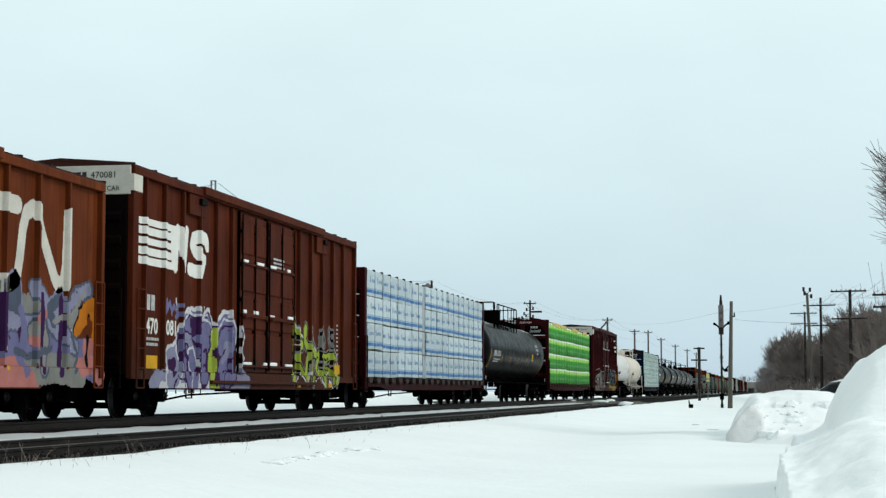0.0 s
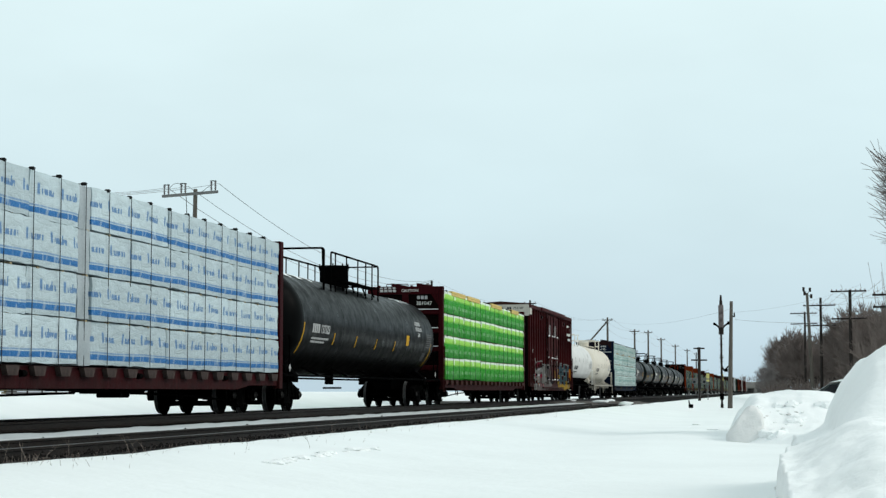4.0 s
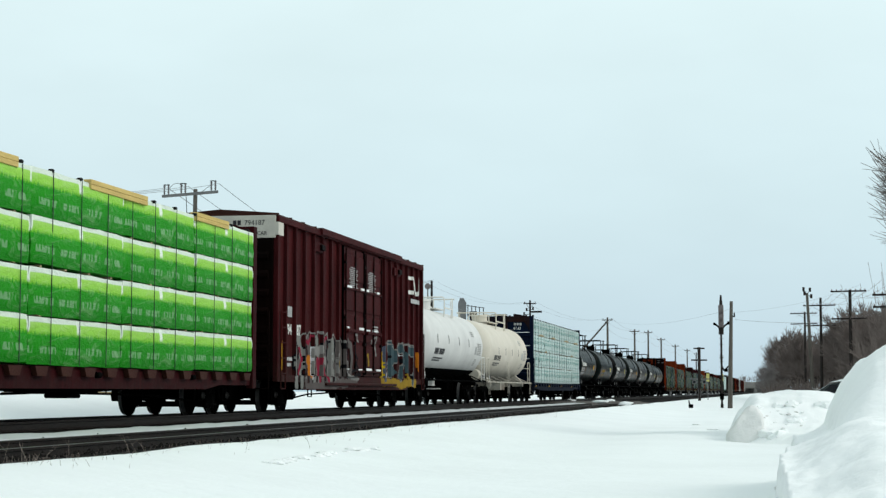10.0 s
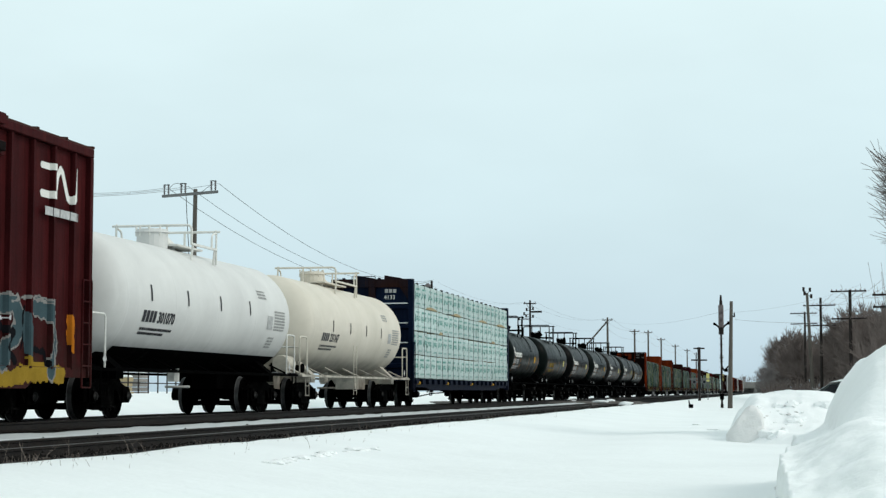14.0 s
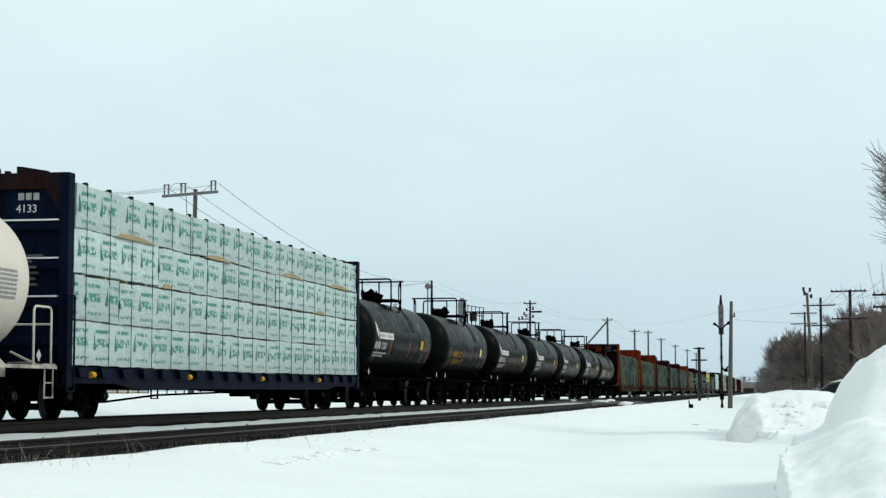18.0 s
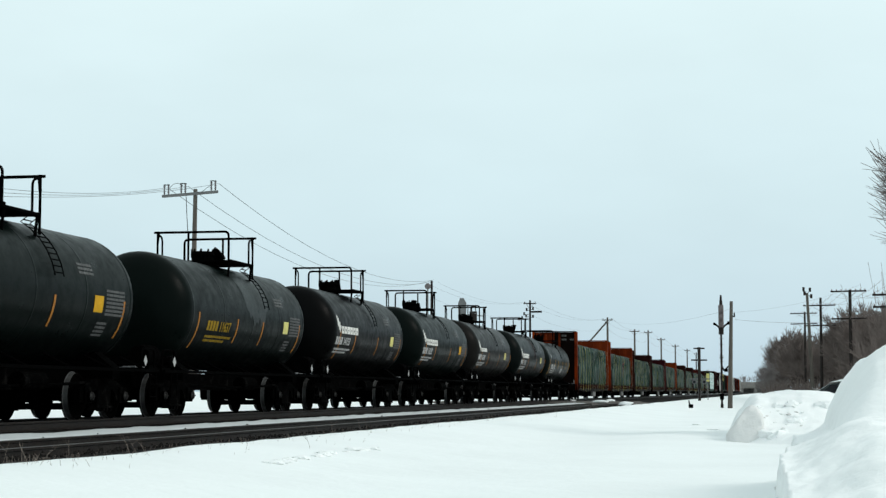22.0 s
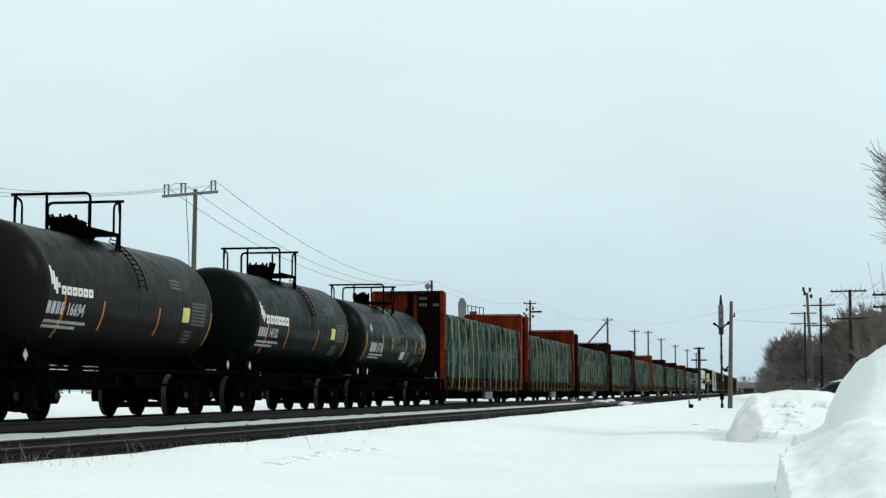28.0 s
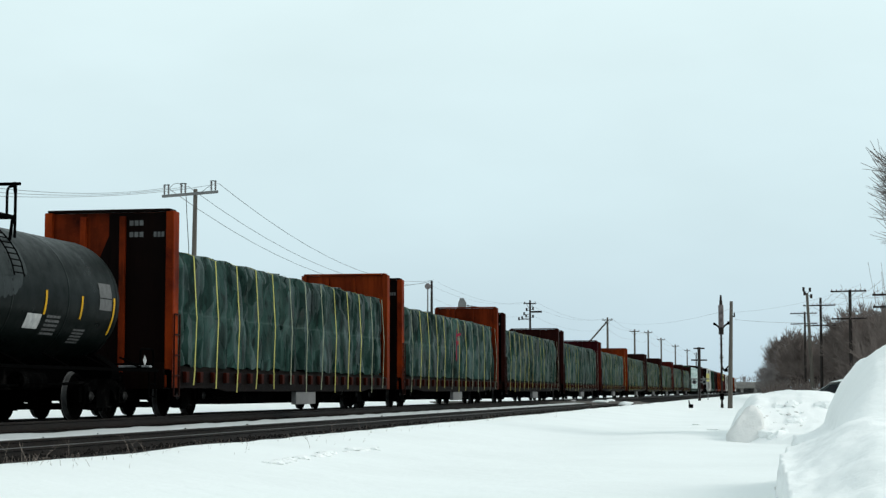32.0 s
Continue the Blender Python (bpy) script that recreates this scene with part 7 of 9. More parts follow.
def bulkhead_car(u, half, paint, far_paint, top, label, top2=None):
    car = thing("bulkhead_flatcar", label, "flatcar", "bulkhead flatcars")
    b = fresh()
    box(b, -1.42, 1.42, -half, half, 0.90, 1.03)
    part("deck", b, TIE, car)
    for s in (1, -1):
        b = fresh()
        x0, x1 = (1.36, 1.47) if s > 0 else (-1.47, -1.36)
        prism(b, [(-half, 1.0), (-half, 0.62), (-half + 3.0, 0.62), (-half + 3.8, 0.55), (half - 3.8, 0.55), (half - 3.0, 0.62), (half, 0.62), (half, 1.0)], "x", x0, x1)
        part("side_sill", b, SOOT_SHADE, car)
    b = fresh()
    box(b, 1.47, 1.56, -0.10, 0.10, 0.74, 0.98)
    pocket = mesh_of("stake_pocket", b, SILL_RUST, 0.012)
    n = round((2 * half - 1.6) / 0.95)
    for i in range(n + 1):
        o = new("stake_pocket", pocket)
        o.parent = car
        o.matrix_basis = pose(0, -half + 0.8 + (2 * half - 1.6) * i / n, 0)
    for s, p, tp in ((-1, paint, top), (1, far_paint, top2 or top)):
        y0, y1 = (-half, -half + 0.36) if s < 0 else (half - 0.36, half)
        b = fresh()
        for x in (-1.48, 1.30):
            box(b, x, x + 0.18, y0, y1, 0.62, tp)
        box(b, -1.30, 1.30, y0 + 0.02, y1 - 0.02, 0.66, 0.90)
        bulk = part("bulkhead", b, POST_RED if p is RUST and s < 0 else p, car, bevel=0.015)
        b = fresh()
        box(b, -1.30, 1.30, y0 + 0.10, y1 - 0.08, 0.9, tp - 0.02)
        # Camera-side sheet gets the darker rust to stand for its shade.
        part("bulkhead_sheet", b, DARK_RUST if p is RUST and s < 0 else p, bulk)
        b = fresh()
        box(b, -1.40, 1.40, y0 - 0.02, y1 + 0.02, tp - 0.004, tp + 0.05)
        part("bulkhead_cap", b, SOOT_SHADE if p is RUST and s < 0 else p, bulk, bevel=0.01)
        for x in (-0.65, 0.25):
            b = fresh()
            box(b, x, x + 0.12, y0 - 0.01, y0 + 0.11, 0.95, tp - 0.1)
            part("post", b, POST_RED if p is RUST and s < 0 and x < 0 else DARK_RUST if p is RUST and s < 0 else p, bulk)
        b = fresh()
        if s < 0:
            # Black paint on the upper right; lower down the black stands for shade.
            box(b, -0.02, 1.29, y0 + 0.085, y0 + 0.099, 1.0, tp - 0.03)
            part("repainted_panel", b, SOOT_SHADE if p is RUST else BLACK, bulk, "black steel panel, shade painted into its lower half")
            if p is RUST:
                # Shade over the sheet's lower left, drawn as a ragged black panel.
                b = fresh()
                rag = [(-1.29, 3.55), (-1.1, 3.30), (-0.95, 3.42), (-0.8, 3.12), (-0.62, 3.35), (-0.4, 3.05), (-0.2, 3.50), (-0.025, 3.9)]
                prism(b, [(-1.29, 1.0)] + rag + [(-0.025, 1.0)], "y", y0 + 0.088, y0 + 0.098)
                part("repainted_panel", b, SOOT_SHADE, bulk, "shade put in as a black panel with a ragged top")
                b = fresh()
                # Sill in near black, with the shade below the deck in its colour.
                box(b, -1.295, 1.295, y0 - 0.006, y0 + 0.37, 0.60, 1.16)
                part("end_sill", b, SOOT_SHADE, bulk, "steel sill coloured black for its shade", bevel=0.01)
            b = fresh()
            rnd = random.Random(round(u))
            for j, (x, w) in enumerate(((0.45, 0.34), (0.45, 0.34), (1.0, 0.26))):
                z = tp - 0.30 - (0.25 if j else 0)
                for i in range(3):
                    box(b, x + i * w / 3, x + (i + 0.75) * w / 3, y0 + 0.072, y0 + 0.083, z, z + 0.11)
            tagged(part("stencil", b, DIM_PRINT, bulk), kind="stuff")
        else:
            b.free()
    b = fresh()
    box(b, -0.38, 0.38, -half - 0.1, half + 0.1, 0.52, 0.90)
    prism(b, [(-half + 4.0, 0.60), (-half + 5.2, 0.24), (half - 5.2, 0.24), (half - 4.0, 0.60)], "x", -0.9, 0.9)
    for y in (-half + 2.3, half - 2.3):
        box(b, -1.3, 1.3, y - 0.2, y + 0.2, 0.70, 0.90)
    part("underframe", b, GEAR, car)
    b = fresh()
    box(b, 1.30, 1.44, -0.7, 1.3, 0.20, 0.54)
    part("tool_box", b, GREY_POLE, car, "grey steel box below the deck", bevel=0.01)
    under_gear(car, half, round(u))
    ladder_part(car, 1.52, -half + 0.0, 0.45, 2.2, UMBER, width=0.34)
    bogies(car, half - 2.3)
    couplers(car, half + 0.12)
    return rides(car, u)


STRAP_STEP = 1.56


def tarp_mesh(length, seed, material, height=2.50, depth=1.47, off=0.0, first=-9.5):
    """A tarpaulin drawn over stacked boards: pinched by the straps, slack between them, with slanting pleats and a ragged hem."""
    ny, nz = round(length / 0.08), 18
    verts, faces = [], []
    for i in range(ny + 1):
        y = -length / 2 + length * i / ny
        u = (y + off - first) / STRAP_STEP
        cell, f0 = math.floor(u), u - math.floor(u)
        gap = min(f0, 1 - f0) * STRAP_STEP
        pinch = math.exp(-(gap / 0.10) ** 2)
        swell = math.sin(math.pi * f0)
        kind = noise.noise((cell * 3.7, seed, 4.0))
        sag = 0.06 * noise.noise((y * 0.9, seed, 9)) - 0.07 * swell * (0.5 + kind) + 0.03 * noise.noise((y * 3.1, seed, 8))
        endf = 0.12 * (1 - stair(0.0, 0.4, length / 2 - abs(y)))
        pts = [(0.05, height + 0.02), (depth * 0.6, height + 0.02 + sag * 0.4), (depth - 0.2, height - 0.02 + sag)]
        hem = -0.02 + 0.14 * max(0.0, noise.noise((y * 1.3, seed, 2)) + 0.1) + 0.05 * noise.noise((y * 4, seed, 2))
        for k in range(nz):
            f = (k + 0.5) / nz
            w = y + 0.8 * (f - 0.5) * noise.noise((cell * 2.3, seed, 3.0)) + 0.3 * noise.noise((y * 0.8, f * 1.2, seed))
            pleat = 0.13 * max(0.0, 0.55 - abs(math.sin(w * 2.1 + seed * 1.7))) * (0.35 + 0.65 * f)
            fold = -0.16 * max(0.0, 0.16 - abs(noise.noise((w * 0.9, f * 0.8, seed + 3)))) / 0.16
            dent = -0.10 * max(0.0, noise.noise((y * 0.8, f * 1.9, seed + 11)))
            step = -0.035 * stair(0.44, 0.48, f) * (1 - stair(0.48, 0.62, f))
            x = depth - 0.10 - 0.07 * (1 - stair(0, 0.08, f)) + 0.06 * swell * (0.6 + 0.5 * kind) + 0.6 * pleat + 0.8 * fold + 0.8 * dent + step - 0.05 * pinch - endf
            pts.append((x, (height - 0.06 + sag) * (1 - f) + hem * f))
        for x, z in pts:
            verts.append((x, y, z))
    w = nz + 3
    for i in range(ny):
        for k in range(w - 1):
            a = i * w + k
            faces.append((a, a + w, a + w + 1, a + 1))
    n0 = len(verts)
    for i in (0, ny):
        faces.append([i * w + k for k in range(w)] + [n0 + (1 if i else 0)])
        verts.append((0.05, -length / 2 + length * i / ny, 0.05))
    me = bpy.data.meshes.new("tarpaulin")
    me.from_pydata(verts, [], faces)
    me.materials.append(material)
    for p in me.polygons:
        p.use_smooth = True
    return me


def tarp_load(u, half, seed, strap_mats, height=2.50):
    rnd = random.Random(seed)
    load = thing("tarped_load", "lumber load under creased green tarpaulins tied with webbing straps", "tarped load", "tarped loads")
    ln = half
    cut = (-1.5, -1.7, 0.0, -0.6)[seed % 4]
    for s, a, c in ((-1, -ln, cut), (1, cut, ln)):
        me = keep(("tarp", seed % 4, s, height), lambda: tarp_mesh(c - a - 0.08, (seed % 4) * 2.0 + s, TARP if (seed + s) % 3 else TARP_PALE, height, off=(a + c) / 2, first=-ln + 0.7))
        for side in (0, 180):
            o = new("tarpaulin", me)
            o.parent = load
            o.matrix_basis = pose(0, (a + c) / 2, 1.03, 0, 0, side)
    if seed == 2:
        b = fresh()
        for ya, yb, za, zb in ((-0.95, -0.78, 1.75, 3.05), (-0.82, 0.1, 2.72, 2.92), (-0.87, -0.4, 2.35, 2.6)):
            prism(b, [(ya, za), (yb, za + 0.1), (yb - 0.04, zb), (ya + 0.03, zb - 0.08)], "x", 1.60, 1.606)
        part("spray_mark", b, INKS["red"], load, "red spray-painted streak")
    b = fresh()
    box(b, -1.30, 1.30, -ln, ln, 1.034, 1.10)
    part("bearer", b, TIE, load)
    y = -ln + 0.7
    while y < ln - 0.55:
        mat_ = strap_mats[0] if rnd.random() < (0.9 if y < cut else 0.35) else strap_mats[1]
        b = fresh()
        x = 1.56 + rnd.uniform(-0.02, 0.02)
        w = 0.032 if mat_ is strap_mats[0] else 0.024
        pts = [(1.10, height + 0.985), (1.36, height + 0.975), (x - 0.04, height + 0.90), (x + 0.05, 2.2), (x + 0.02, 1.05), (1.57, rnd.uniform(0.50, 0.74))]
        for (xa, za), (xb, zb) in zip(pts[:-1], pts[1:]):
            q = [b.verts.new((xa, y - w, za)), b.verts.new((xa, y + w, za)), b.verts.new((xb, y + w - 0.02, zb)), b.verts.new((xb, y - w - 0.02, zb))]
            b.faces.new(q)
            r_ = [b.verts.new((v.co.x + 0.008, v.co.y, v.co.z + 0.004)) for v in q]
            b.faces.new(r_)
        part("webbing_strap", b, mat_, load)
        y += STRAP_STEP
    return rides(load, u)


# ---- the train, from its near end ----
boxcar(21.3, 9.4, ORANGE_BROWN, [-8.1, -6.8, -5.5, -4.2, 2.6, 3.9, 5.2, 6.5, 7.8], [(-3.0, -0.6), (-0.5, 1.9)],
       "faded orange-brown steel boxcar with pale badge and lilac spray paint", extras=faded_extras, eave=4.5)
boxcar(41.62, 9.39, BROWN, [-8.6, -7.45, -6.3, -5.15, -4.0, -2.85, 3.1, 4.3, 5.5, 6.7, 7.9], [(-2.25, -0.02), (0.03, 2.45)],
       "brown steel boxcar with white badge, purple and yellow spray paint", eave=5.06, top_panel=CREAM_END, end_digits="470081",
       side_digits=((-8.37, 1.74, "470", 0.46), (-7.17, 1.74, "081", 0.46)), extras=brown_extras)
centerbeam(63.82, 11.38, DARK_RED, 4.45, "dark red centre-beam flatcar stacked with white-wrapped lumber", "3123", bracket=DUSTY)
lumber_load(63.82, -11.0, [[4.4, 4.4, 0.6, 4.2, 4.2, 4.2], [2.2, 4.4, 2.2, 0.6, 4.2, 4.2, 4.2], [4.4, 4.4, 0.6, 2.1, 4.2, 4.2, 2.1], [2.2, 4.4, 2.2, 0.6, 4.2, 4.2, 4.2]], 1.03, 0.85, WRAP_BLUE,
            "stacked lumber bundles in white film with blue stripes", [-10.1 + 1.16 * i for i in range(18)], 11)
tank_car(86.3, 10.85, 1.45, 2.50, -8.9, 9.5, 0.85, TANK_BLACK, "long black tank car with a railed platform and white stencils", 4.80, 3.5, "long", frame_y=(-1.3, 0), dome_y=1.6, num_a=-7, rungs="none", snow=((-8.9, -5.2), (6.0, 8.4)), digits="137323",
         tapes=[(-8.85, -38, -2)] + [(-5.4 + 2.75 * i, -24, -10) for i in range(4)] + [(9.0, -44, -6)], seed=3, logo=False, plate_mat=YELLOW, text_mat=GREY_PRINT,
         words=(("LIQUEFIED", 6.3, 0.19, 19), ("PETROLEUM", 6.3, 0.19, 11), ("GAS", 6.6, 0.19, 3)), plate_y=4.65)
centerbeam(108.65, 11.2, DARK_RED, 4.62, "dark red centre-beam flatcar stacked with green-wrapped lumber", "301047", caution=True, bracket=ROOF)
lumber_load(108.65, -10.9, [[4.36] * 5] * 4, 1.03, 0.865, WRAP_GREEN, "stacked lumber bundles in bright green printed film", [-10.4 + 1.30 * i for i in range(17)], 21,
            [(-9.4, 3.0), (-5.8, 3.0), (0.4, 3.0), (6.5, 2.3)])
boxcar(130.9, 9.4, MAROON, [-8.5, -7.6, -6.65, -5.7, -4.75, -3.8, -2.9, 3.2, 4.1, 5.0, 5.9, 6.8, 7.7, 8.6], [(-2.3, 0.22), (0.28, 2.55)],
       "dark maroon steel boxcar with grey spray paint along its foot", eave=5.08, top_panel=CREAM_END, end_digits="794187",
       side_digits=((-8.33, 2.06, "794", 0.38), (-7.45, 2.06, "187", 0.40)), extras=maroon_extras)
tank_car(147.9, 7.25, 1.41, 2.47, -5.35, 6.4, 0.75, TANK_WHITE, "white tank car with black lower belly and railed platform", 4.38, 0.9, "white", frame_y=(0.8, 0), dome_y=-0.75, num_a=-15, rungs="none", digits="301070",
         tapes=[(-4.0 + 2.3 * i, -2, 12) for i in range(4)], seed=5, logo=False, text_mat=DARK_PRINT, plate_mat=GREY_PRINT, tape_mat=DARK_PRINT, trim=WHITE)
tank_car(162.6, 7.15, 1.37, 2.48, -5.5, 5.95, 0.75, TANK_CREAM, "cream tank car with cream ladders, rails and platform", 4.34, 1.35, "white", frame_y=(-0.05, 0), dome_y=-0.5, num_a=-15, rungs="lower", digits="231147",
         tapes=[(-3.4 + 2.1 * i, -8, 6) for i in range(4)], seed=6, logo=False, text_mat=DIM_PRINT, plate_mat=GREY_PRINT, tape_mat=DARK_PRINT, trim=TANK_CREAM)
centerbeam(181.3, 11.3, NAVY, 4.55, "dark blue centre-beam flatcar stacked with pale teal-printed lumber", "4133", accents=YELLOW)
lumber_load(181.3, -10.95, [[4.38] * 5, [2.19, 4.38, 4.38, 4.38, 4.38, 2.19], [4.38] * 5, [2.19, 4.38, 4.38, 4.38, 4.38, 2.19]], 1.03, 0.85, WRAP_TEAL,
            "stacked lumber bundles in white film with teal print", [-10.5 + 1.17 * i for i in range(19)], 31, peeks=((-9.1, 3, 2.3), (-3.6, 3, 1.9), (2.6, 3, 2.2), (7.6, 3, 2.4), (-6.4, 2, 0.6), (6.0, 2, 1.0)))
TANKS = ((TANK_GREEN, "15501", "black tank car with white badge and yellow label", True), (TANK_SPILL, "11637", "black tank car with orange stencils and grey spill streaks", False),
         (TANK_BLACK, "14153", "black tank car with white badge and pale label", True), (TANK_GREEN, "16233", "black tank car with white badge and bright yellow label", True),
         (TANK_BROWN, "16694", "brownish black tank car with white badge", True), (TANK_RUSTY, "14132", "black tank car with white badge and rust streak", True),
         (TANK_SPILL, "6718", "dark green tank car with yellow tape and grey spill streaks", False))
for i, (paint_, num, lab, badge) in enumerate(TANKS):
    last = i == 6
    tank_car(199.9 + 13.05 * i - (0.95 if last else 0.45 if i > 3 else 0), 6.4, 1.26 if last else 1.32, 2.30 if last else 2.39, -5.2 if last else -4.5 if i > 3 else -4.2, 4.5 if last else 4.65 if i > 3 else 5.05, 0.72, paint_, lab, 4.22 if last else 4.48, 1.0 if i == 1 else 0.8, "short", deck_w=0.92 if i in (0, 1, 2, 6) else 0.80,
             frame_y=((0.6, 0.55, -0.05, -0.35, -0.6, -0.2, -0.4)[i], 0), digits=num, logo=0.66 if i == 4 else 0.92 if badge else 0, seed=40 + i, text_y=-0.2 if last else 0.1 if i == 1 else -1.0,
             tapes=[(-3.8, -40, -2), (-0.9 if i == 1 else -1.9, -30, -4), (1.2, -30, -4), (4.6, -36, -2)] if i != 6 else [(-5.1, -36, 5), (-2.75, -17, 6), (-1.25, -17, 5), (1.0, -17, 3), (2.65, -18, 2), (4.25, -30, 4)],
             tape_mat=YELLOW if last else ORANGE_TAPE, rungs="upper", text_mat=INKS["ochre"] if i == 1 else GREY_PRINT, plate_mat=YELLOW if i in (0, 3) else PALE_YELLOW,
             spill=((0.8, 2.0, SPILL_GREY) if i == 1 else (-0.75, 2.1, SPILL_GREY) if last else (0.6, 0.5, SPILL_RUST) if i == 5 else None), older=last)
HEADS = ((RUST, RUST, 4.42, 4.42), (RUST, DARK_RUST, 4.41, 4.42), (UMBER, UMBER, 4.25, 4.25), (UMBER, DARK_RED, 4.2, 4.2), (FADED_RED, RUST, 4.15, 4.2), (RUST, UMBER, 4.25, 4.2),
         (UMBER, UMBER, 4.2, 4.2), (UMBER, FADED_RED, 4.2, 4.2), (FADED_RED, UMBER, 4.2, 4.2), (UMBER, UMBER, 4.2, 4.2))
for i, (p0, p1, t0, t1) in enumerate(HEADS):
    uc = 284.35 + 10.65 + 23.25 * i
    bulkhead_car(uc, 10.65, p0, p1, t0, ("rusty orange" if p0 is RUST else "faded red" if p0 is FADED_RED else "dark brown") + " bulkhead flatcar carrying green tarped loads", t1)
    tarp_load(uc, 10.2, i + 1, (YELLOW_STRAP, PALE_STRAP), 2.62 if i == 0 else 2.52)
# the far tail of the train
centerbeam(528.5, 11.2, GREEN_PAINT, 4.4, "dark green centre-beam flatcar with pale wrapped lumber")
lumber_load(528.5, -10.9, [[4.36] * 5] * 4, 1.03, 0.82, WRAP_TEAL, "stacked lumber bundles in white film with teal print", [-10 + 2.3 * i for i in range(9)], 51)
boxcar(551.0, 9.3, UMBER, [-8 + 1.5 * i for i in range(11)], [(-1.5, 1.5)], "dark brown weathered boxcar", eave=4.7)
tank_car(568.4, 6.9, 1.4, 2.5, -5.3, 5.3, 0.72, TANK_BLACK, "black tank car far down the train", 4.7, 1.4, seed=60, logo=False)
boxcar(588.0, 9.3, PALE_PAINT, [-8 + 1.5 * i for i in range(11)], [(-1.5, 1.5)], "pale grey boxcar far down the train", eave=4.8)
boxcar(608.6, 9.3, GREEN_PAINT, [-8 + 1.5 * i for i in range(11)], [(-1.5, 1.5)], "faded green boxcar far down the train", eave=4.7)
boxcar(629.2, 9.3, UMBER, [-8 + 1.5 * i for i in range(11)], [(-1.5, 1.5)], "dark brown boxcar far down the train", eave=4.7)
TAIL = ((RUST, "rusty orange boxcar far down the train"), (UMBER, "dark brown boxcar far down the train"), (FADED_RED, "faded red boxcar far down the train"), (PALE_PAINT, "pale grey boxcar far down the train"),
        (UMBER, "dark brown boxcar far down the train"), (FADED_RED, "faded red boxcar far down the train"), (UMBER, "dark brown boxcar far down the train"), (RUST, "rusty boxcar far down the train"), (PALE_PAINT, "pale boxcar at the end of the train"))
for i, (p, lab) in enumerate(TAIL):
    boxcar(649.9 + 20.6 * i, 9.3, p, [-8 + 1.5 * j for j in range(11)], [(-1.5, 1.5)], lab, eave=4.75)


# ---- poles, signals, trees and the yard beyond ----
def spot(px, py, dist):
    """The place dist metres down the railway on the camera's ray through (px, py), both as fractions from the picture's centre in lens lengths."""
    m = CAM.to_3x3()
    d = m @ Vector((px, py, -1))
    return EYE + d * (dist / d.y)


def ray(x, y, dist):
    return spot((x - 784) / 3070, (441 - y) / 3070, dist)


def power_pole(top, lean, arm, label, material=POLE_WOOD, r=0.14, pots=3, double=False, foot=-0.6, turn=0.0):
    e = thing("utility_pole", label, "utility pole", "power line poles")
    e.matrix_basis = pose(top.x + lean, top.y, foot, 0, 0, turn)
    h = top.z - foot
    b = fresh()
    n = 6
    for i in range(n):
        rod(b, (-lean * i / n, 0, h * i / n), (-lean * (i + 1) / n, 0, h * (i + 1) / n), r * (1.25 - 0.5 * i / n), 10, r * (1.25 - 0.5 * (i + 1) / n))
    part("pole", b, material, e)
    for k in range(2 if double else 1):
        if not arm:
            break
        z = h - 0.35 - k * 1.5
        b = fresh()
        box(b, -lean - arm / 2, -lean + arm / 2, -0.2, -0.08, z - 0.06, z + 0.06)
        cross = part("crossarm", b, material, e, bevel=0.01)
        b = fresh()
        for s in (-1, 1):
            rod(b, (-lean + s * arm * 0.28, -0.14, z - 0.05), (-lean, -0.14, z - 0.65), 0.018, 5)
        part("brace", b, material, cross)
        for i in range(pots):
            x = -lean - arm / 2 + 0.12 + (arm - 0.24) * i / max(1, pots - 1)
            b = fresh()
            rod(b, (x, -0.14, z + 0.05), (x, -0.14, z + 0.14), 0.025, 6)
            rod(b, (x, -0.14, z + 0.12), (x, -0.14, z + 0.22), 0.055, 8, 0.035)
            part("insulator", b, CERAMIC, cross)
    return e


def wire(a, b_, sag, name="overhead_wire", r=0.012, n=14, label="thin grey overhead wire strung between poles"):
    b = fresh()
    pts = []
    for i in range(n + 1):
        t = i / n
        p = Vector(a).lerp(Vector(b_), t)
        p.z -= sag * 4 * t * (1 - t)
        pts.append(p)
    pipe(b, pts, r, 4)
    o = part(name, b, WIRE)
    return tagged(o, label, "wire", "overhead wires")


# the line beyond the train
P1 = ray(346, 335, 84)
big = power_pole(P1, -0.12, 0, "weathered power pole with crossarm and tall paired insulators")
b = fresh()
box(b, -1.62, 1.35, -0.16, -0.02, P1.z + 0.6 - 0.32, P1.z + 0.6 - 0.18)
for v in b.verts:
    v.co.z += 0.06 * v.co.x
cross = part("crossarm", b, GREY_POLE, big, "grey crossarm", bevel=0.012)
for x in (-1.40, -0.50, 1.10):
    for dx in (-0.11, 0.11):
        b = fresh()
        z = P1.z + 0.6 - 0.18 + 0.06 * (x + dx)
        rod(b, (x + dx, -0.09, z), (x + dx, -0.09, z + 0.50), 0.035, 8)
        for k in range(5):
            rod(b, (x + dx, -0.09, z + 0.08 + k * 0.085), (x + dx, -0.09, z + 0.11 + k * 0.085), 0.075, 10, 0.05)
        part("insulator", b, CERAMIC, cross)
    b = fresh()
    z = P1.z + 0.6 + 0.06 * x
    box(b, x - 0.16, x + 0.16, -0.13, -0.05, z + 0.30, z + 0.34)
    part("switch_bar", b, BLACK, cross)
b = fresh()
pipe(b, [(-0.35, -0.1, P1.z + 0.4), (-0.28, -0.12, P1.z - 0.8), (-0.16, -0.14, P1.z - 2.4), (-0.12, -0.14, P1.z - 3.6)], 0.018, 5)
part("drop_cable", b, BLACK, big)
b = fresh()
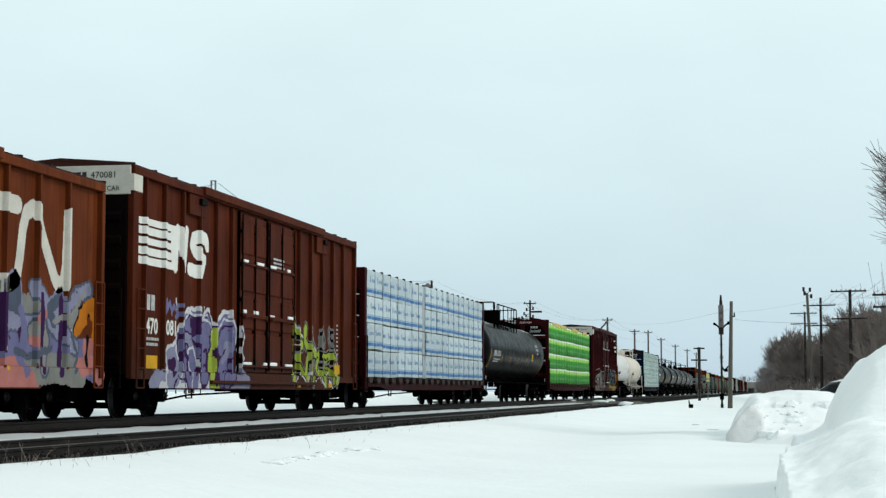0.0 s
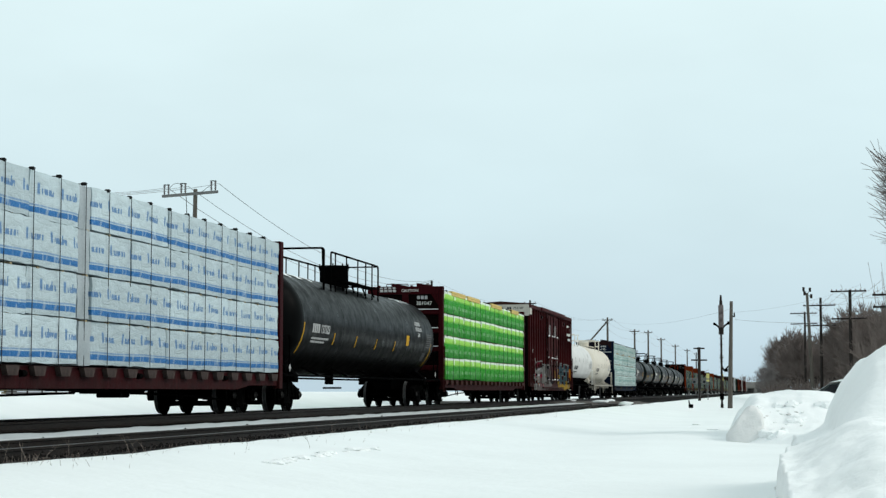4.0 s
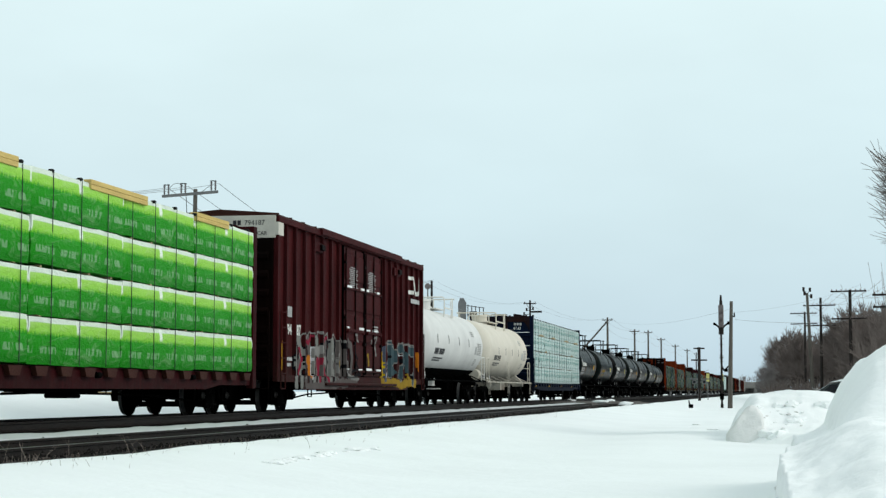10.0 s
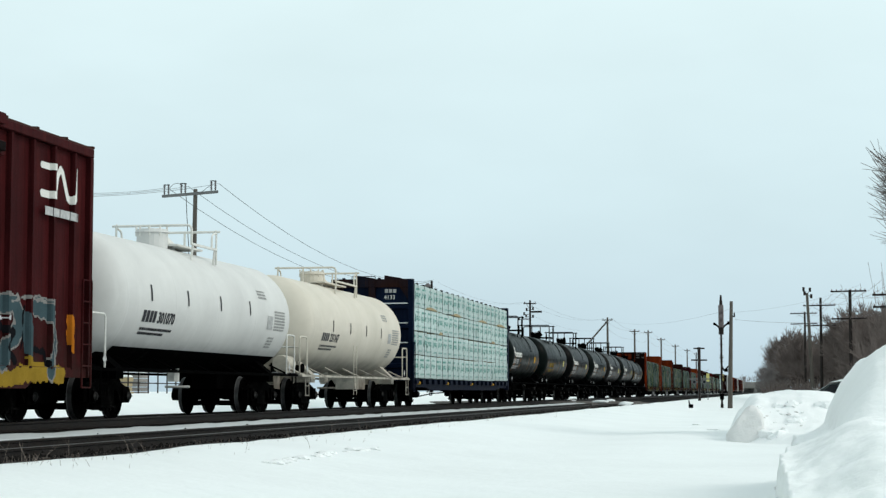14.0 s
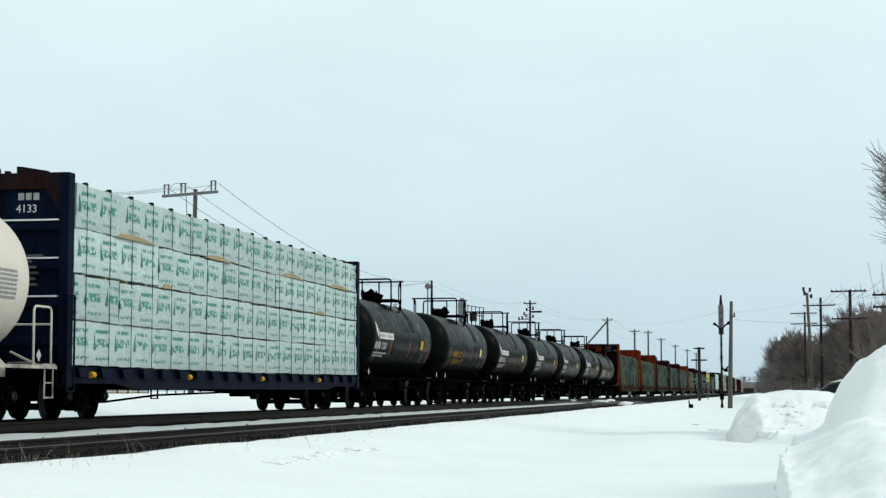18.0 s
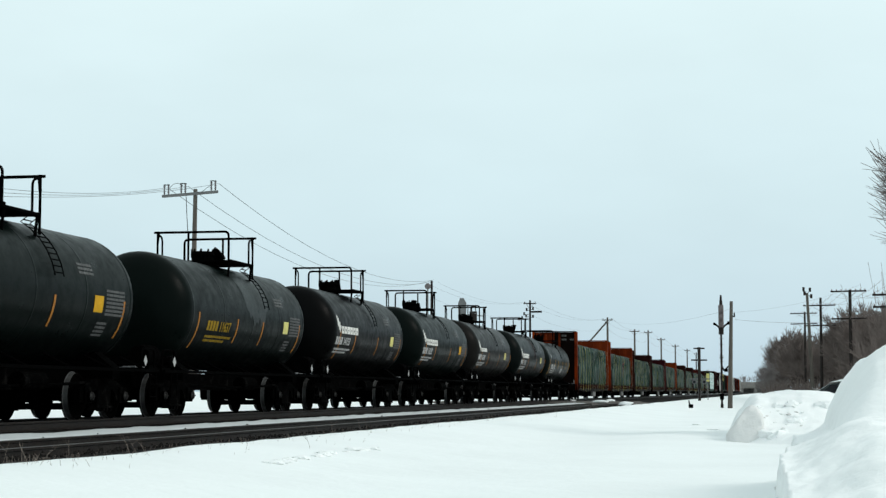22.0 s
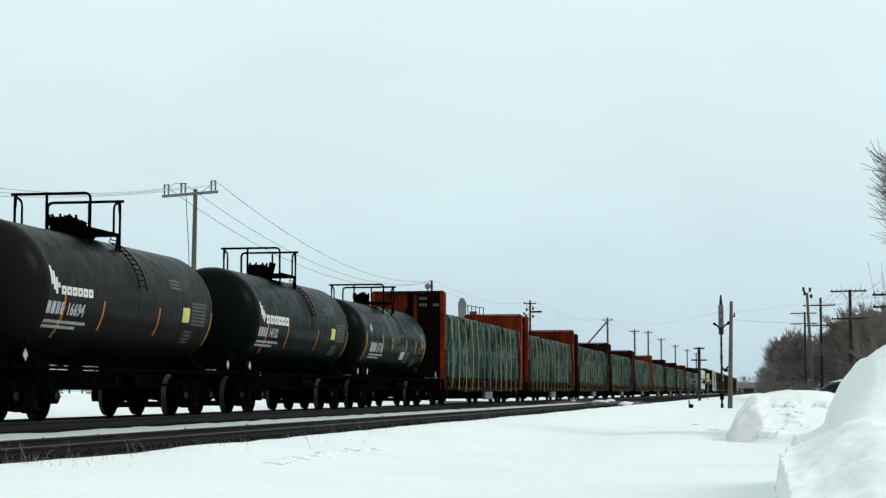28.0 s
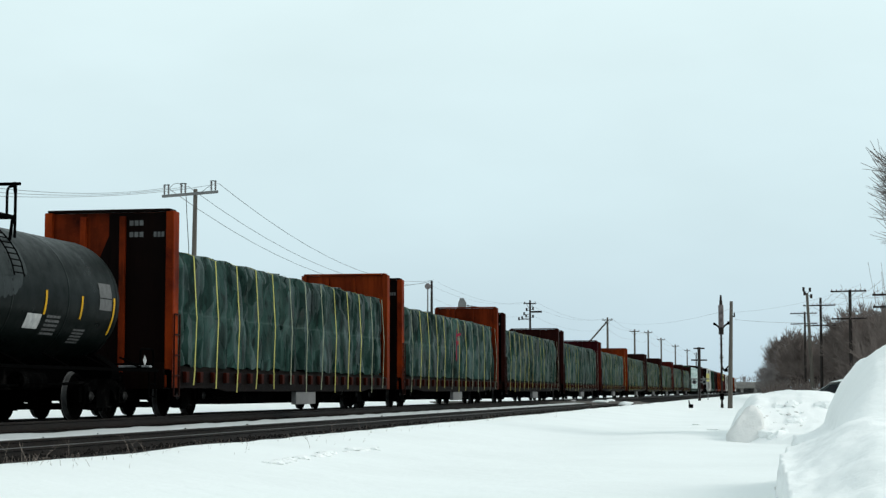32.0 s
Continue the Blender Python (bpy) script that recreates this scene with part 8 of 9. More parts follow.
pipe(b, rounded([(-1.3, -0.1, P1.z + 0.6), (-0.9, -0.1, P1.z + 1.0), (-0.5, -0.1, P1.z + 0.75)], 0.3), 0.012, 5)
pipe(b, rounded([(1.05, -0.1, P1.z + 0.85), (0.6, -0.1, P1.z + 0.5), (0.3, -0.1, P1.z + 0.35)], 0.2), 0.012, 5)
part("jumper", b, BLACK, big)

FAR_POLES = []
for x, y, d, arm, mat_, lean in ((764, 497, 153, 0.0, DARK_POLE, 0), (938, 532, 188, 1.4, DARK_POLE, 0), (1075, 562, 228, 1.4, POLE_WOOD, 0), (1123, 583, 270, 1.6, POLE_WOOD, 0),
                                 (1147, 585, 290, 1.4, POLE_WOOD, 0), (1170, 598, 318, 1.5, POLE_WOOD, 0), (1195, 610, 360, 1.4, POLE_WOOD, 0), (1216, 618, 400, 1.4, POLE_WOOD, 0), (1232, 624, 430, 1.2, DARK_POLE, 0)):
    p = ray(x, y, d)
    FAR_POLES.append(p)
    power_pole(p, lean, arm, "distant dark wooden power pole" if mat_ is DARK_POLE else "distant weathered wooden power pole", mat_, 0.13 if d < 200 else 0.16)
# street lamp beside the first of them
lp = ray(757, 508, 150)
lamp = thing("street_lamp", "grey street lamp with a round head", "street lamp", at=pose(lp.x, lp.y, -0.5))
b = fresh()
rod(b, (0, 0, 0), (0, 0, lp.z + 0.4), 0.10, 8, 0.06)
part("pole", b, GREY_POLE, lamp)
b = fresh()
lathe(b, [(-0.16, 0.0), (-0.14, 0.2), (0.0, 0.28), (0.14, 0.2), (0.16, 0.0)], 14, 0, lp.z + 0.55)
part("lamp_head", b, CERAMIC, lamp)
# transformer and brackets on the second
p = FAR_POLES[1]
b = fresh()
tr = thing("pole_transformer", "cluster of dark fuses and insulators on a power pole", "transformer", at=pose(p.x, p.y, 0))
for dz, dx in ((-0.9, 0.35), (-1.7, -0.4), (-1.9, -0.85), (-1.45, -0.62), (-1.0, -0.35), (-2.0, -1.2), (-1.75, 0.35)):
    rod(b, (dx, -0.2, p.z + dz - 0.16), (dx, -0.2, p.z + dz + 0.16), 0.10, 8)
    rod(b, (0, -0.15, p.z + dz - 0.1), (dx, -0.2, p.z + dz - 0.1), 0.03, 5)
part("can", b, DARK_POLE, tr)
b = fresh()
box(b, 0.0, 1.3, -0.1, 0.1, p.z - 1.35, p.z - 1.15)
part("bracket", b, DARK_POLE, tr)
# leaning brace on the third
q = FAR_POLES[2]
b = fresh()
rod(b, (q.x - 4.0, q.y, q.z - 5.0), (q.x - 0.1, q.y, q.z - 0.6), 0.11, 8)
tagged(part("brace_pole", b, POLE_WOOD), "slanting wooden pole propping a power pole", "brace pole")

ENDS = [P1 + Vector((-1.5, 0, 0.1)), P1 + Vector((-0.4, 0, 0.15)), P1 + Vector((1.25, 0, 0.25))]
tall = [FAR_POLES[0] + Vector((0, 0, 0.0)), FAR_POLES[0] + Vector((0, 0, -0.1)), FAR_POLES[0] + Vector((0.2, 0, 0.05))]
for a, c, g in zip(ENDS, tall, (2.2, 1.9, 1.7)):
    wire(a, c, g, r=0.016)
LEFT = [ray(-60, 326, 60), ray(-60, 336, 60), ray(-60, 345, 60)]
for a, c in zip(ENDS, LEFT):
    wire(a, c, 0.32, r=0.014)
for a, c in zip(FAR_POLES[:-1], FAR_POLES[1:]):
    for dz, dx in ((-0.15, -0.6), (-0.15, 0.6), (-1.5, 0.0)):
        wire(a + Vector((dx, 0, dz)), c + Vector((dx, 0, dz)), 0.9 if c.y < 250 else 0.5, r=0.008 if c.y < 250 else 0.012)
wire(ray(1294, 547, 112), ray(1075, 566, 228), 0.8, r=0.007)


def telegraph_pole(x, y, d, arms, w, label, foot=-0.5, mat_=DARK_POLE, r=0.13):
    p = ray(x, y, d)
    e = thing("telegraph_pole", label, "telegraph pole", "telegraph poles", pose(p.x, p.y, foot))
    b = fresh()
    rod(b, (0, 0, 0), (0, 0, p.z - foot), r * 1.2, 10, r * 0.85)
    part("pole", b, mat_, e)
    for dz in arms:
        z = p.z - foot - dz
        b = fresh()
        box(b, -w / 2, w / 2, -0.22, -0.11, z - 0.055, z + 0.055)
        a = part("crossarm", b, mat_, e, bevel=0.008)
        a.matrix_basis = pose(0, 0, 0, 0, -0.8, 0)
        b = fresh()
        for s in (-1, 1):
            rod(b, (s * w * 0.22, -0.16, z - 0.05), (0, -0.14, z - 0.5), 0.015, 4)
        part("brace", b, mat_, a)
        for i in range(8):
            xx = -w / 2 + 0.1 + (w - 0.2) * i / 7
            b = fresh()
            rod(b, (xx, -0.16, z + 0.05), (xx, -0.16, z + 0.17), 0.045, 6, 0.03)
            part("insulator", b, CERAMIC, a)
    return p


T1 = telegraph_pole(1504, 513, 132, (0.12, 2.15), 2.6, "dark telegraph pole with two insulator crossarms before bare trees")
T2 = telegraph_pole(1452, 527, 168, (0.75, 2.65), 3.0, "dark telegraph pole with two insulator crossarms")
T3 = telegraph_pole(1424, 552, 204, (0.2, 1.4), 3.0, "dark telegraph pole with two insulator crossarms")
T0 = telegraph_pole(1600, 490, 96, (0.95, 1.6), 3.2, "dark telegraph pole at the wood's edge")
for a, c in ((T0, T1), (T1, T2), (T2, T3)):
    for dx in (-1.1, -0.5, 0.5, 1.1):
        wire(a + Vector((dx, 0, -0.1)), c + Vector((dx, 0, -0.5)), 0.5, r=0.010)
# slim pale pole with a cluster of fittings at its head
s0 = ray(1428, 519, 150)
s1 = ray(1440, 690, 150)
pole = thing("utility_pole", "slim weathered pole with a cluster of pot insulators at its head", "utility pole", "power line poles", pose(s1.x, s1.y, -0.6))
b = fresh()
rod(b, (0, 0, 0), (s0.x - s1.x, 0, s0.z + 0.6), 0.17, 10, 0.11)
part("pole", b, POLE_WOOD, pole)
b = fresh()
for dx, dz in ((-0.28, 0.25), (0.25, 0.2), (0.35, -0.35), (-0.2, -0.1)):
    rod(b, (s0.x - s1.x, -0.05, s0.z + 0.5), (s0.x - s1.x + dx, -0.1, s0.z + 0.6 + dz), 0.03, 5)
    rod(b, (s0.x - s1.x + dx, -0.1, s0.z + 0.5 + dz), (s0.x - s1.x + dx, -0.1, s0.z + 0.85 + dz), 0.10, 8)
part("insulator_cluster", b, DARK_POLE, pole)

# ---- the old searchlight signal and the post beside it ----
sg = ray(1278, 722, 118)
G0 = sg.z
signal = thing("railway_signal", "old dark railway signal mast seen from behind, with bracket arms", "railway signal", at=pose(sg.x, sg.y, G0))
k = 118.2 / 3070
b = fresh()
rod(b, (0, 0, -0.3), (0.0, 0, 7.3), 0.075, 10, 0.065)
part("mast", b, DARK_POLE, signal)
for z0, z1, r0 in ((0.0, 0.25, 0.10), (4.9, 5.3, 0.17), (3.3, 3.4, 0.13), (2.0, 2.1, 0.12)):
    b = fresh()
    rod(b, (0, 0, z0), (0, 0, z1), r0, 10)
    part("clamp", b, DARK_POLE, signal)
b = fresh()
box(b, -0.17, 0.17, -0.10, 0.25, 5.35, 6.9)
part("signal_case", b, plain("dull_grey_steel", (0.20, 0.17, 0.17), (0.07, 0.055, 0.055), 0.7, 0.0, 5.0), signal, "dull grey case", bevel=0.05)
b = fresh()
box(b, -0.10, 0.10, -0.06, 0.16, 6.9, 7.15)
rod(b, (0, 0, 7.1), (0, 0, 7.55), 0.09, 8, 0.06)
part("finial", b, DARK_POLE, signal)
for z, w in ((5.48, 0.46), (5.05, 0.0)):
    if w:
        b = fresh()
        pipe(b, rounded([(-w, 0, z + 0.12), (-0.2, 0, z), (0, 0, z - 0.35), (0.2, 0, z), (w + 0.05, 0, z + 0.18)], 0.15), 0.06, 6)
        box(b, -w - 0.06, -w + 0.1, -0.06, 0.06, z + 0.05, z + 0.22)
        box(b, w - 0.05, w + 0.12, -0.06, 0.06, z + 0.08, z + 0.30)
        part("bracket", b, BLACK, signal)
b = fresh()
pipe(b, rounded([(0.05, 0, 2.7), (0.18, 0, 2.45), (0.42, 0, 2.75), (0.55, 0, 2.78)], 0.1), 0.055, 6)
rod(b, (0.18, 0, 2.5), (0.42, 0, 2.5), 0.10, 8)
part("bracket", b, BLACK, signal)
b = fresh()
box(b, -0.14, 0.14, -0.14, 0.14, 0.55, 0.95)
part("junction_box", b, BLACK, signal, bevel=0.02)
for z in lines(1.2, 5.0, 0.38):
    b = fresh()
    rod(b, (-0.13, -0.04, z), (0.13, -0.04, z), 0.018, 4)
    part("rung", b, BLACK, signal)

pg = ray(1292, 723, 117)
post = thing("wooden_post", "grey weathered wooden post standing in the snow", "post", at=pose(pg.x, pg.y, pg.z))
b = fresh()
for i in range(5):
    rod(b, (0.035 * i, 0, 1.42 * i - (0.3 if i == 0 else 0)), (0.035 * (i + 1), 0, 1.42 * (i + 1)), 0.165 - 0.012 * i, 10, 0.165 - 0.012 * (i + 1))
part("pole", b, POLE_WOOD, post)
b = fresh()
box(b, 0.15, 0.42, -0.05, 0.05, 6.05, 6.15)
rod(b, (0.36, 0, 6.1), (0.36, 0, 6.35), 0.05, 6)
part("bracket", b, DARK_POLE, post)
wire(ray(1301, 566, 117), ray(1500, 567, 132), 0.2, r=0.013)
wire(ray(1301, 553, 117), ray(1520, 505, 132), 0.35, r=0.006)

# ---- the level crossing's signals ----
for x, dist, lab in ((1238, 150, "level crossing signal mast with crossarms and dark lamp hoods"),):
    g = ray(x, 697, dist)
    c = thing("crossing_signal", lab, "crossing signal", at=pose(g.x, g.y, g.z))
    hh = (697 - 616) / 3070 * dist
    b = fresh()
    rod(b, (0, 0, -0.6), (0, 0, hh), 0.13, 8)
    part("mast", b, DARK_POLE, c)
    b = fresh()
    for dz in (0.1, 1.1):
        box(b, -0.45 - 0.2 * dz, 0.45 + 0.2 * dz, -0.08, 0.08, hh - dz - 0.06, hh - dz + 0.06)
    part("crossarm", b, DARK_POLE, c)
    for s in (-1, 1):
        b = fresh()
        rod(b, (s * 0.42, -0.05, 1.0), (s * 0.42, -0.22, 1.0), 0.20, 14)
        lamp_ = part("lamp_hood", b, GREY_POLE, c)
        b = fresh()
        rod(b, (s * 0.42, -0.23, 1.0), (s * 0.42, -0.26, 1.0), 0.12, 12)
        part("lens", b, GLASS_DARK, lamp_)
    b = fresh()
    box(b, -0.6, 0.6, -0.06, 0.06, 0.95, 1.05)
    rod(b, (-0.85, 0, 1.25), (0.85, 0, 1.25), 0.05, 6)
    box(b, -0.10, 0.10, -0.1, 0.1, -0.3, 0.4)
    part("lamp_bracket", b, GREY_POLE, c)
for x, y0, y1, dist, w in ((1253, 662, 676, 170, 0.15), (1279, 663, 675, 170, 0.09)):
    g = ray(x, 697, dist)
    s = thing("warning_sign", "small yellow warning sign on a thin post", "sign", "warning signs", pose(g.x, g.y, g.z))
    b = fresh()
    rod(b, (0, 0, -0.6), (0, 0, (697 - y0) / 3070 * dist), 0.04, 6)
    part("post", b, GREY_POLE, s)
    b = fresh()
    z0, z1 = (697 - y1) / 3070 * dist, (697 - y0) / 3070 * dist
    box(b, -w, w, -0.07, -0.045, z0, z1)
    part("panel", b, PALE_YELLOW, s, "yellow panel", bevel=0.008)
g = ray(1222, 719, 92)
st = thing("switch_stand", "small black box with a peg on the snow", "switch stand", at=pose(g.x, g.y, g.z))
b = fresh()
box(b, -0.10, 0.14, -0.08, 0.08, -0.1, 0.10)
part("box", b, BLACK, st, bevel=0.02)
b = fresh()
rod(b, (-0.05, 0, 0.08), (-0.08, 0, 0.30), 0.045, 6, 0.03)
part("peg", b, BLACK, st)

# ---- lattice and dish frame on a roof beyond the train ----
d0 = ray(818, 562, 175)
dish = thing("antenna_tower", "pale curved panel and dark railing on a steel tower", "antenna", at=pose(d0.x, d0.y, d0.z))
b = fresh()
prism(b, [(-0.35, -2.0), (0.35, -2.0), (0.42, 1.5), (0.15, 1.95), (-0.2, 2.0), (-0.42, 1.4)], "y", -0.1, 0.1)
part("panel", b, GREY_POLE, dish)
b = fresh()
box(b, 0.2, 2.3, -0.6, 0.6, -2.1, -1.98)
part("deck", b, DARK_POLE, dish)
for sx in (0.3, 2.2):
    b = fresh()
    rod(b, (sx, 0, -d0.z - 0.9), (sx, 0, -2.05), 0.09, 6)
    part("leg", b, DARK_POLE, dish)
b = fresh()
for i in range(5):
    rod(b, (0.6 + i * 0.4, 0, -2.0), (0.6 + i * 0.4, 0, 1.3 - 0.08 * i), 0.05, 5)
rod(b, (0.5, 0, 1.2), (2.3, 0, 0.95), 0.04, 5)
rod(b, (0.5, 0, 0.3), (2.3, 0, 0.1), 0.04, 5)
box(b, 0.8, 1.5, -0.2, 0.2, -0.4, 0.6)
part("railing", b, DARK_POLE, dish)


# ---- bare trees ----
def bare_tree_mesh(seed, height, spread, depth=5, droop=0.0, thin=0.6, fine=0.012, twig=TWIG):
    rnd = random.Random(seed)
    trunk, crown = fresh(), fresh()

    def grow(p, d, ln, r, level):
        q = p + d * ln
        if level <= 1:
            rod(trunk, p, q, r, 6, r * 0.72)
        else:
            k = len(crown.verts)
            rod(crown, p, q, max(r, fine), 3, max(r * 0.6, fine * 0.66))
        if level >= depth:
            return
        for i in range(3 if level < 2 else rnd.choice((3, 4, 4))):
            a = d.orthogonal().normalized()
            a.rotate(Matrix.Rotation(rnd.uniform(0, math.tau), 3, d))
            nd = (d + a * rnd.uniform(0.35, spread) + Vector((0, 0, 0.22 - droop))).normalized()
            grow(p.lerp(q, rnd.uniform(0.45, 1.0)), nd, ln * rnd.uniform(0.58, 0.82), r * thin, level + 1)
        grow(q, (d + Vector((rnd.gauss(0, 0.18), rnd.gauss(0, 0.18), 0.1))).normalized(), ln * 0.75, r * 0.7, level + 1)

    grow(Vector((0, 0, -0.2)), Vector((rnd.gauss(0, 0.06), rnd.gauss(0, 0.06), 1)).normalized(), height * 0.30, height * 0.016, 0)
    return mesh_of("trunk", trunk, BARK), mesh_of("crown", crown, twig)


TREES = [bare_tree_mesh(s, 7.5, 0.95, thin=0.68, fine=0.011) for s in (1, 2, 3, 4)]


def tree(x, y, z, size, seed, label="bare brown winter tree in a dense row", group="trees along the railway"):
    t = thing("tree", label, "tree", group, pose(x, y, z, 0, 0, seed * 77 % 360))
    a, c = TREES[seed % len(TREES)]
    for me, nm in ((a, "trunk"), (c, "crown")):
        o = new(nm, me)
        o.parent = t
        o.scale = (size, size, size)
    return t


rnd = random.Random(17)
for i in range(84):
    f = (i + rnd.uniform(0, 0.9)) / 84
    px = 1378 + 231 * f
    dist = 262 - 150 * f ** 0.8 + rnd.uniform(-10, 45)
    top = 584 - 24 * stair(0.0, 0.08, f) - 8 * stair(0.1, 0.4, f) - 56 * stair(0.35, 0.8, f)
    g = ray(px, 690, dist)
    h = (690 - top) / 3070 * dist
    tree(g.x, dist, -0.7, h / 7.4 * rnd.uniform(0.72, 1.08), i + 3)
PALE_TREE = bare_tree_mesh(14, 7.5, 0.95, thin=0.66, fine=0.014, twig=PALE_TWIG)
for px, dist, top in ((1356, 270, 632), (1362, 262, 612), (1370, 258, 600), (1378, 255, 592), (1388, 250, 586), (1366, 252, 625)):
    g = ray(px, 690, dist)
    t = thing("tree", "small pale bare tree at the wood's end", "tree", "trees along the railway", pose(g.x, dist, -0.7, 0, 0, px * 37 % 360))
    for me, nm in zip(PALE_TREE, ("trunk", "crown")):
        o = new(nm, me)
        o.parent = t
        k = (690 - top) / 3070 * dist / 7.4
        o.scale = (k, k, k)
# the larger tree whose boughs reach in from the side
TREES.append(bare_tree_mesh(5, 9.0, 0.8, 6, fine=0.0028, twig=PALE_TWIG))
g = ray(1530, 310, 45) + Vector((0.50, 0, 0))
xs_ = sorted(v.co.x for v in TREES[4][1].vertices if 4.9 < v.co.z < 7.4)
side_tree = tree(g.x - xs_[len(xs_) // 60], 45, -0.7, 1.0, 4, "tall bare tree whose thin twigs reach over the snow", "side trees")
side_tree.matrix_basis = pose(g.x - xs_[len(xs_) // 60], 45, -0.7)
for px, top, dist in ((1564, 528, 100), (1580, 512, 98), (1600, 494, 96)):
    g = ray(px, 690, dist)
    e = thing("shrub", "tall bare shrub with long straight shoots", "shrub", "side trees", pose(g.x, dist, -0.7))
    rnd = random.Random(px)
    b = fresh()
    for i in range(46):
        h = ((690 - top) / 3070 * dist + 1.2) * (rnd.uniform(0.45, 0.95) if i > 5 else 1.12)
        lean = Vector((rnd.gauss(-0.03, 0.13), rnd.gauss(0, 0.13), 1)) * h
        mid = lean * 0.5 + Vector((rnd.gauss(0, 0.15), rnd.gauss(0, 0.15), 0))
        pipe(b, [Vector((0, 0, 0)), mid, lean], 0.010, 3)
        for k in range(3):
            f = rnd.uniform(0.4, 0.8)
            p0 = lean * f
            rod(b, p0, p0 + Vector((rnd.gauss(0, 0.35), rnd.gauss(0, 0.3), rnd.uniform(0.3, 0.7))), 0.009, 3, 0.005)
    part("crown", b, TWIG, e)

TREES.append(bare_tree_mesh(11, 7.5, 0.75, 4, thin=0.66, fine=0.012))
for px, dist, top, turn in ((1572, 92, 492, 40), (1590, 96, 470, 130), (1548, 104, 545, 250), (1522, 118, 560, 10)):
    g = ray(px, 690, dist)
    t = thing("tree", "open bare tree with long bent boughs", "tree", "side trees", pose(g.x, dist, -0.7, 0, 0, turn))
    for me, nm in zip(TREES[5], ("trunk", "crown")):
        o = new(nm, me)
        o.parent = t
        k = (690 - top) / 3070 * dist / 7.0
        o.scale = (k, k, k)
for px, dist, top in ((1086, 243, 592), (1500, 190, 575)):
    g = ray(px, 690, dist)
    tree(g.x, dist, -0.7, (690 - top) / 3070 * dist / 7.4, px, "small dark bare tree")
# undergrowth at the foot of the wood, snow on it
b = fresh()
rnd = random.Random(23)
for i in range(2600):
    f = rnd.random()
    px = 1352 + 240 * f
    dist = 235 - 120 * f + rnd.uniform(-6, 6)
    g = ray(px, 690, dist)
    h = rnd.uniform(0.5, 2.6)
    p0 = Vector((g.x, dist, -0.6))
    rod(b, p0, p0 + Vector((rnd.gauss(0, 0.3), rnd.gauss(0, 0.3), 1)) * h, 0.03, 3, 0.012)
frost = fresh()
for i in range(420):
    px = rnd.choice((rnd.gauss(1472, 12), rnd.gauss(1385, 16)))
    dist = 118 if px > 1430 else 200
    g = ray(px, 692, dist)
    p0 = Vector((g.x, dist + rnd.uniform(-2, 2), -0.5))
    q0 = p0 + Vector((rnd.gauss(0, 0.5), rnd.gauss(0, 0.4), rnd.uniform(0.3, 1.35 if px > 1430 else 0.9)))
    pipe(frost, [p0, (p0 + q0) / 2 + Vector((rnd.gauss(0, 0.15), 0, 0.15)), q0], 0.022, 3)
tagged(part("frosted_brush", frost, plain("frosted_twigs", (0.45, 0.43, 0.42), (0.30, 0.28, 0.27), 0.9)), "tangled twigs coated with snow at the wood's edge", "brush", kind="stuff")
tagged(part("undergrowth", b, TWIG), "tangled bare brown brush at the foot of trees", "brush", kind="stuff")


# ---- overpass and far trees on the horizon ----
o0, o1 = ray(1285, 690, 900), ray(1365, 690, 900)
bridge = thing("overpass", "long low grey concrete road overpass on the horizon", "bridge", at=pose(o0.x, 900, -1.0))
wd = o1.x - o0.x
b = fresh()
box(b, -12, wd + 6, 0, 10, 3.2, 5.2)
part("deck", b, CONCRETE, bridge)
b = fresh()
box(b, -12, wd + 6, -0.3, 0.0, 5.0, 6.3)
part("parapet", b, CONCRETE, bridge)
b = fresh()
box(b, -12, wd + 6, 6, 9, 0.0, 3.2)
part("abutment", b, CONCRETE, bridge)
for i in range(5):
    b = fresh()
    box(b, -6 + i * wd / 3.4, -4.6 + i * wd / 3.4, 1, 9, 0.0, 3.2)
    part("pier", b, CONCRETE, bridge)


def far_wood(name, xa, xb, d, hmin, hmax, seed, label):
    rnd = random.Random(seed)
    b = fresh()
    a, c = ray(xa, 690, d), ray(xb, 690, d)
    n = int((c.x - a.x) / 0.55)
    for i in range(n):
        x = a.x + (c.x - a.x) * rnd.random()
        h = hmin + (hmax - hmin) * (0.5 + 0.5 * noise.noise((x * 0.09, seed, 0))) * rnd.uniform(0.6, 1.0)
        y = d + rnd.uniform(-6, 6)
        rod(b, (x, y, -1.0), (x + rnd.gauss(0, 0.3), y, h), 0.22, 3, 0.06)
        for k in range(5):
            z = h * rnd.uniform(0.35, 0.95)
            rod(b, (x, y, z), (x + rnd.gauss(0, 1.2), y + rnd.gauss(0, 1), z + rnd.uniform(0.5, 1.8)), 0.12, 3, 0.04)
    tagged(part(name, b, TWIG), label, "woods", kind="stuff")


far_wood("far_woods", 1225, 1370, 930, 5.0, 11.0, 5, "distant band of bare grey trees on the horizon")
far_wood("far_woods", 1130, 1250, 520, 4.0, 9.0, 6, "distant band of bare grey trees behind the train")


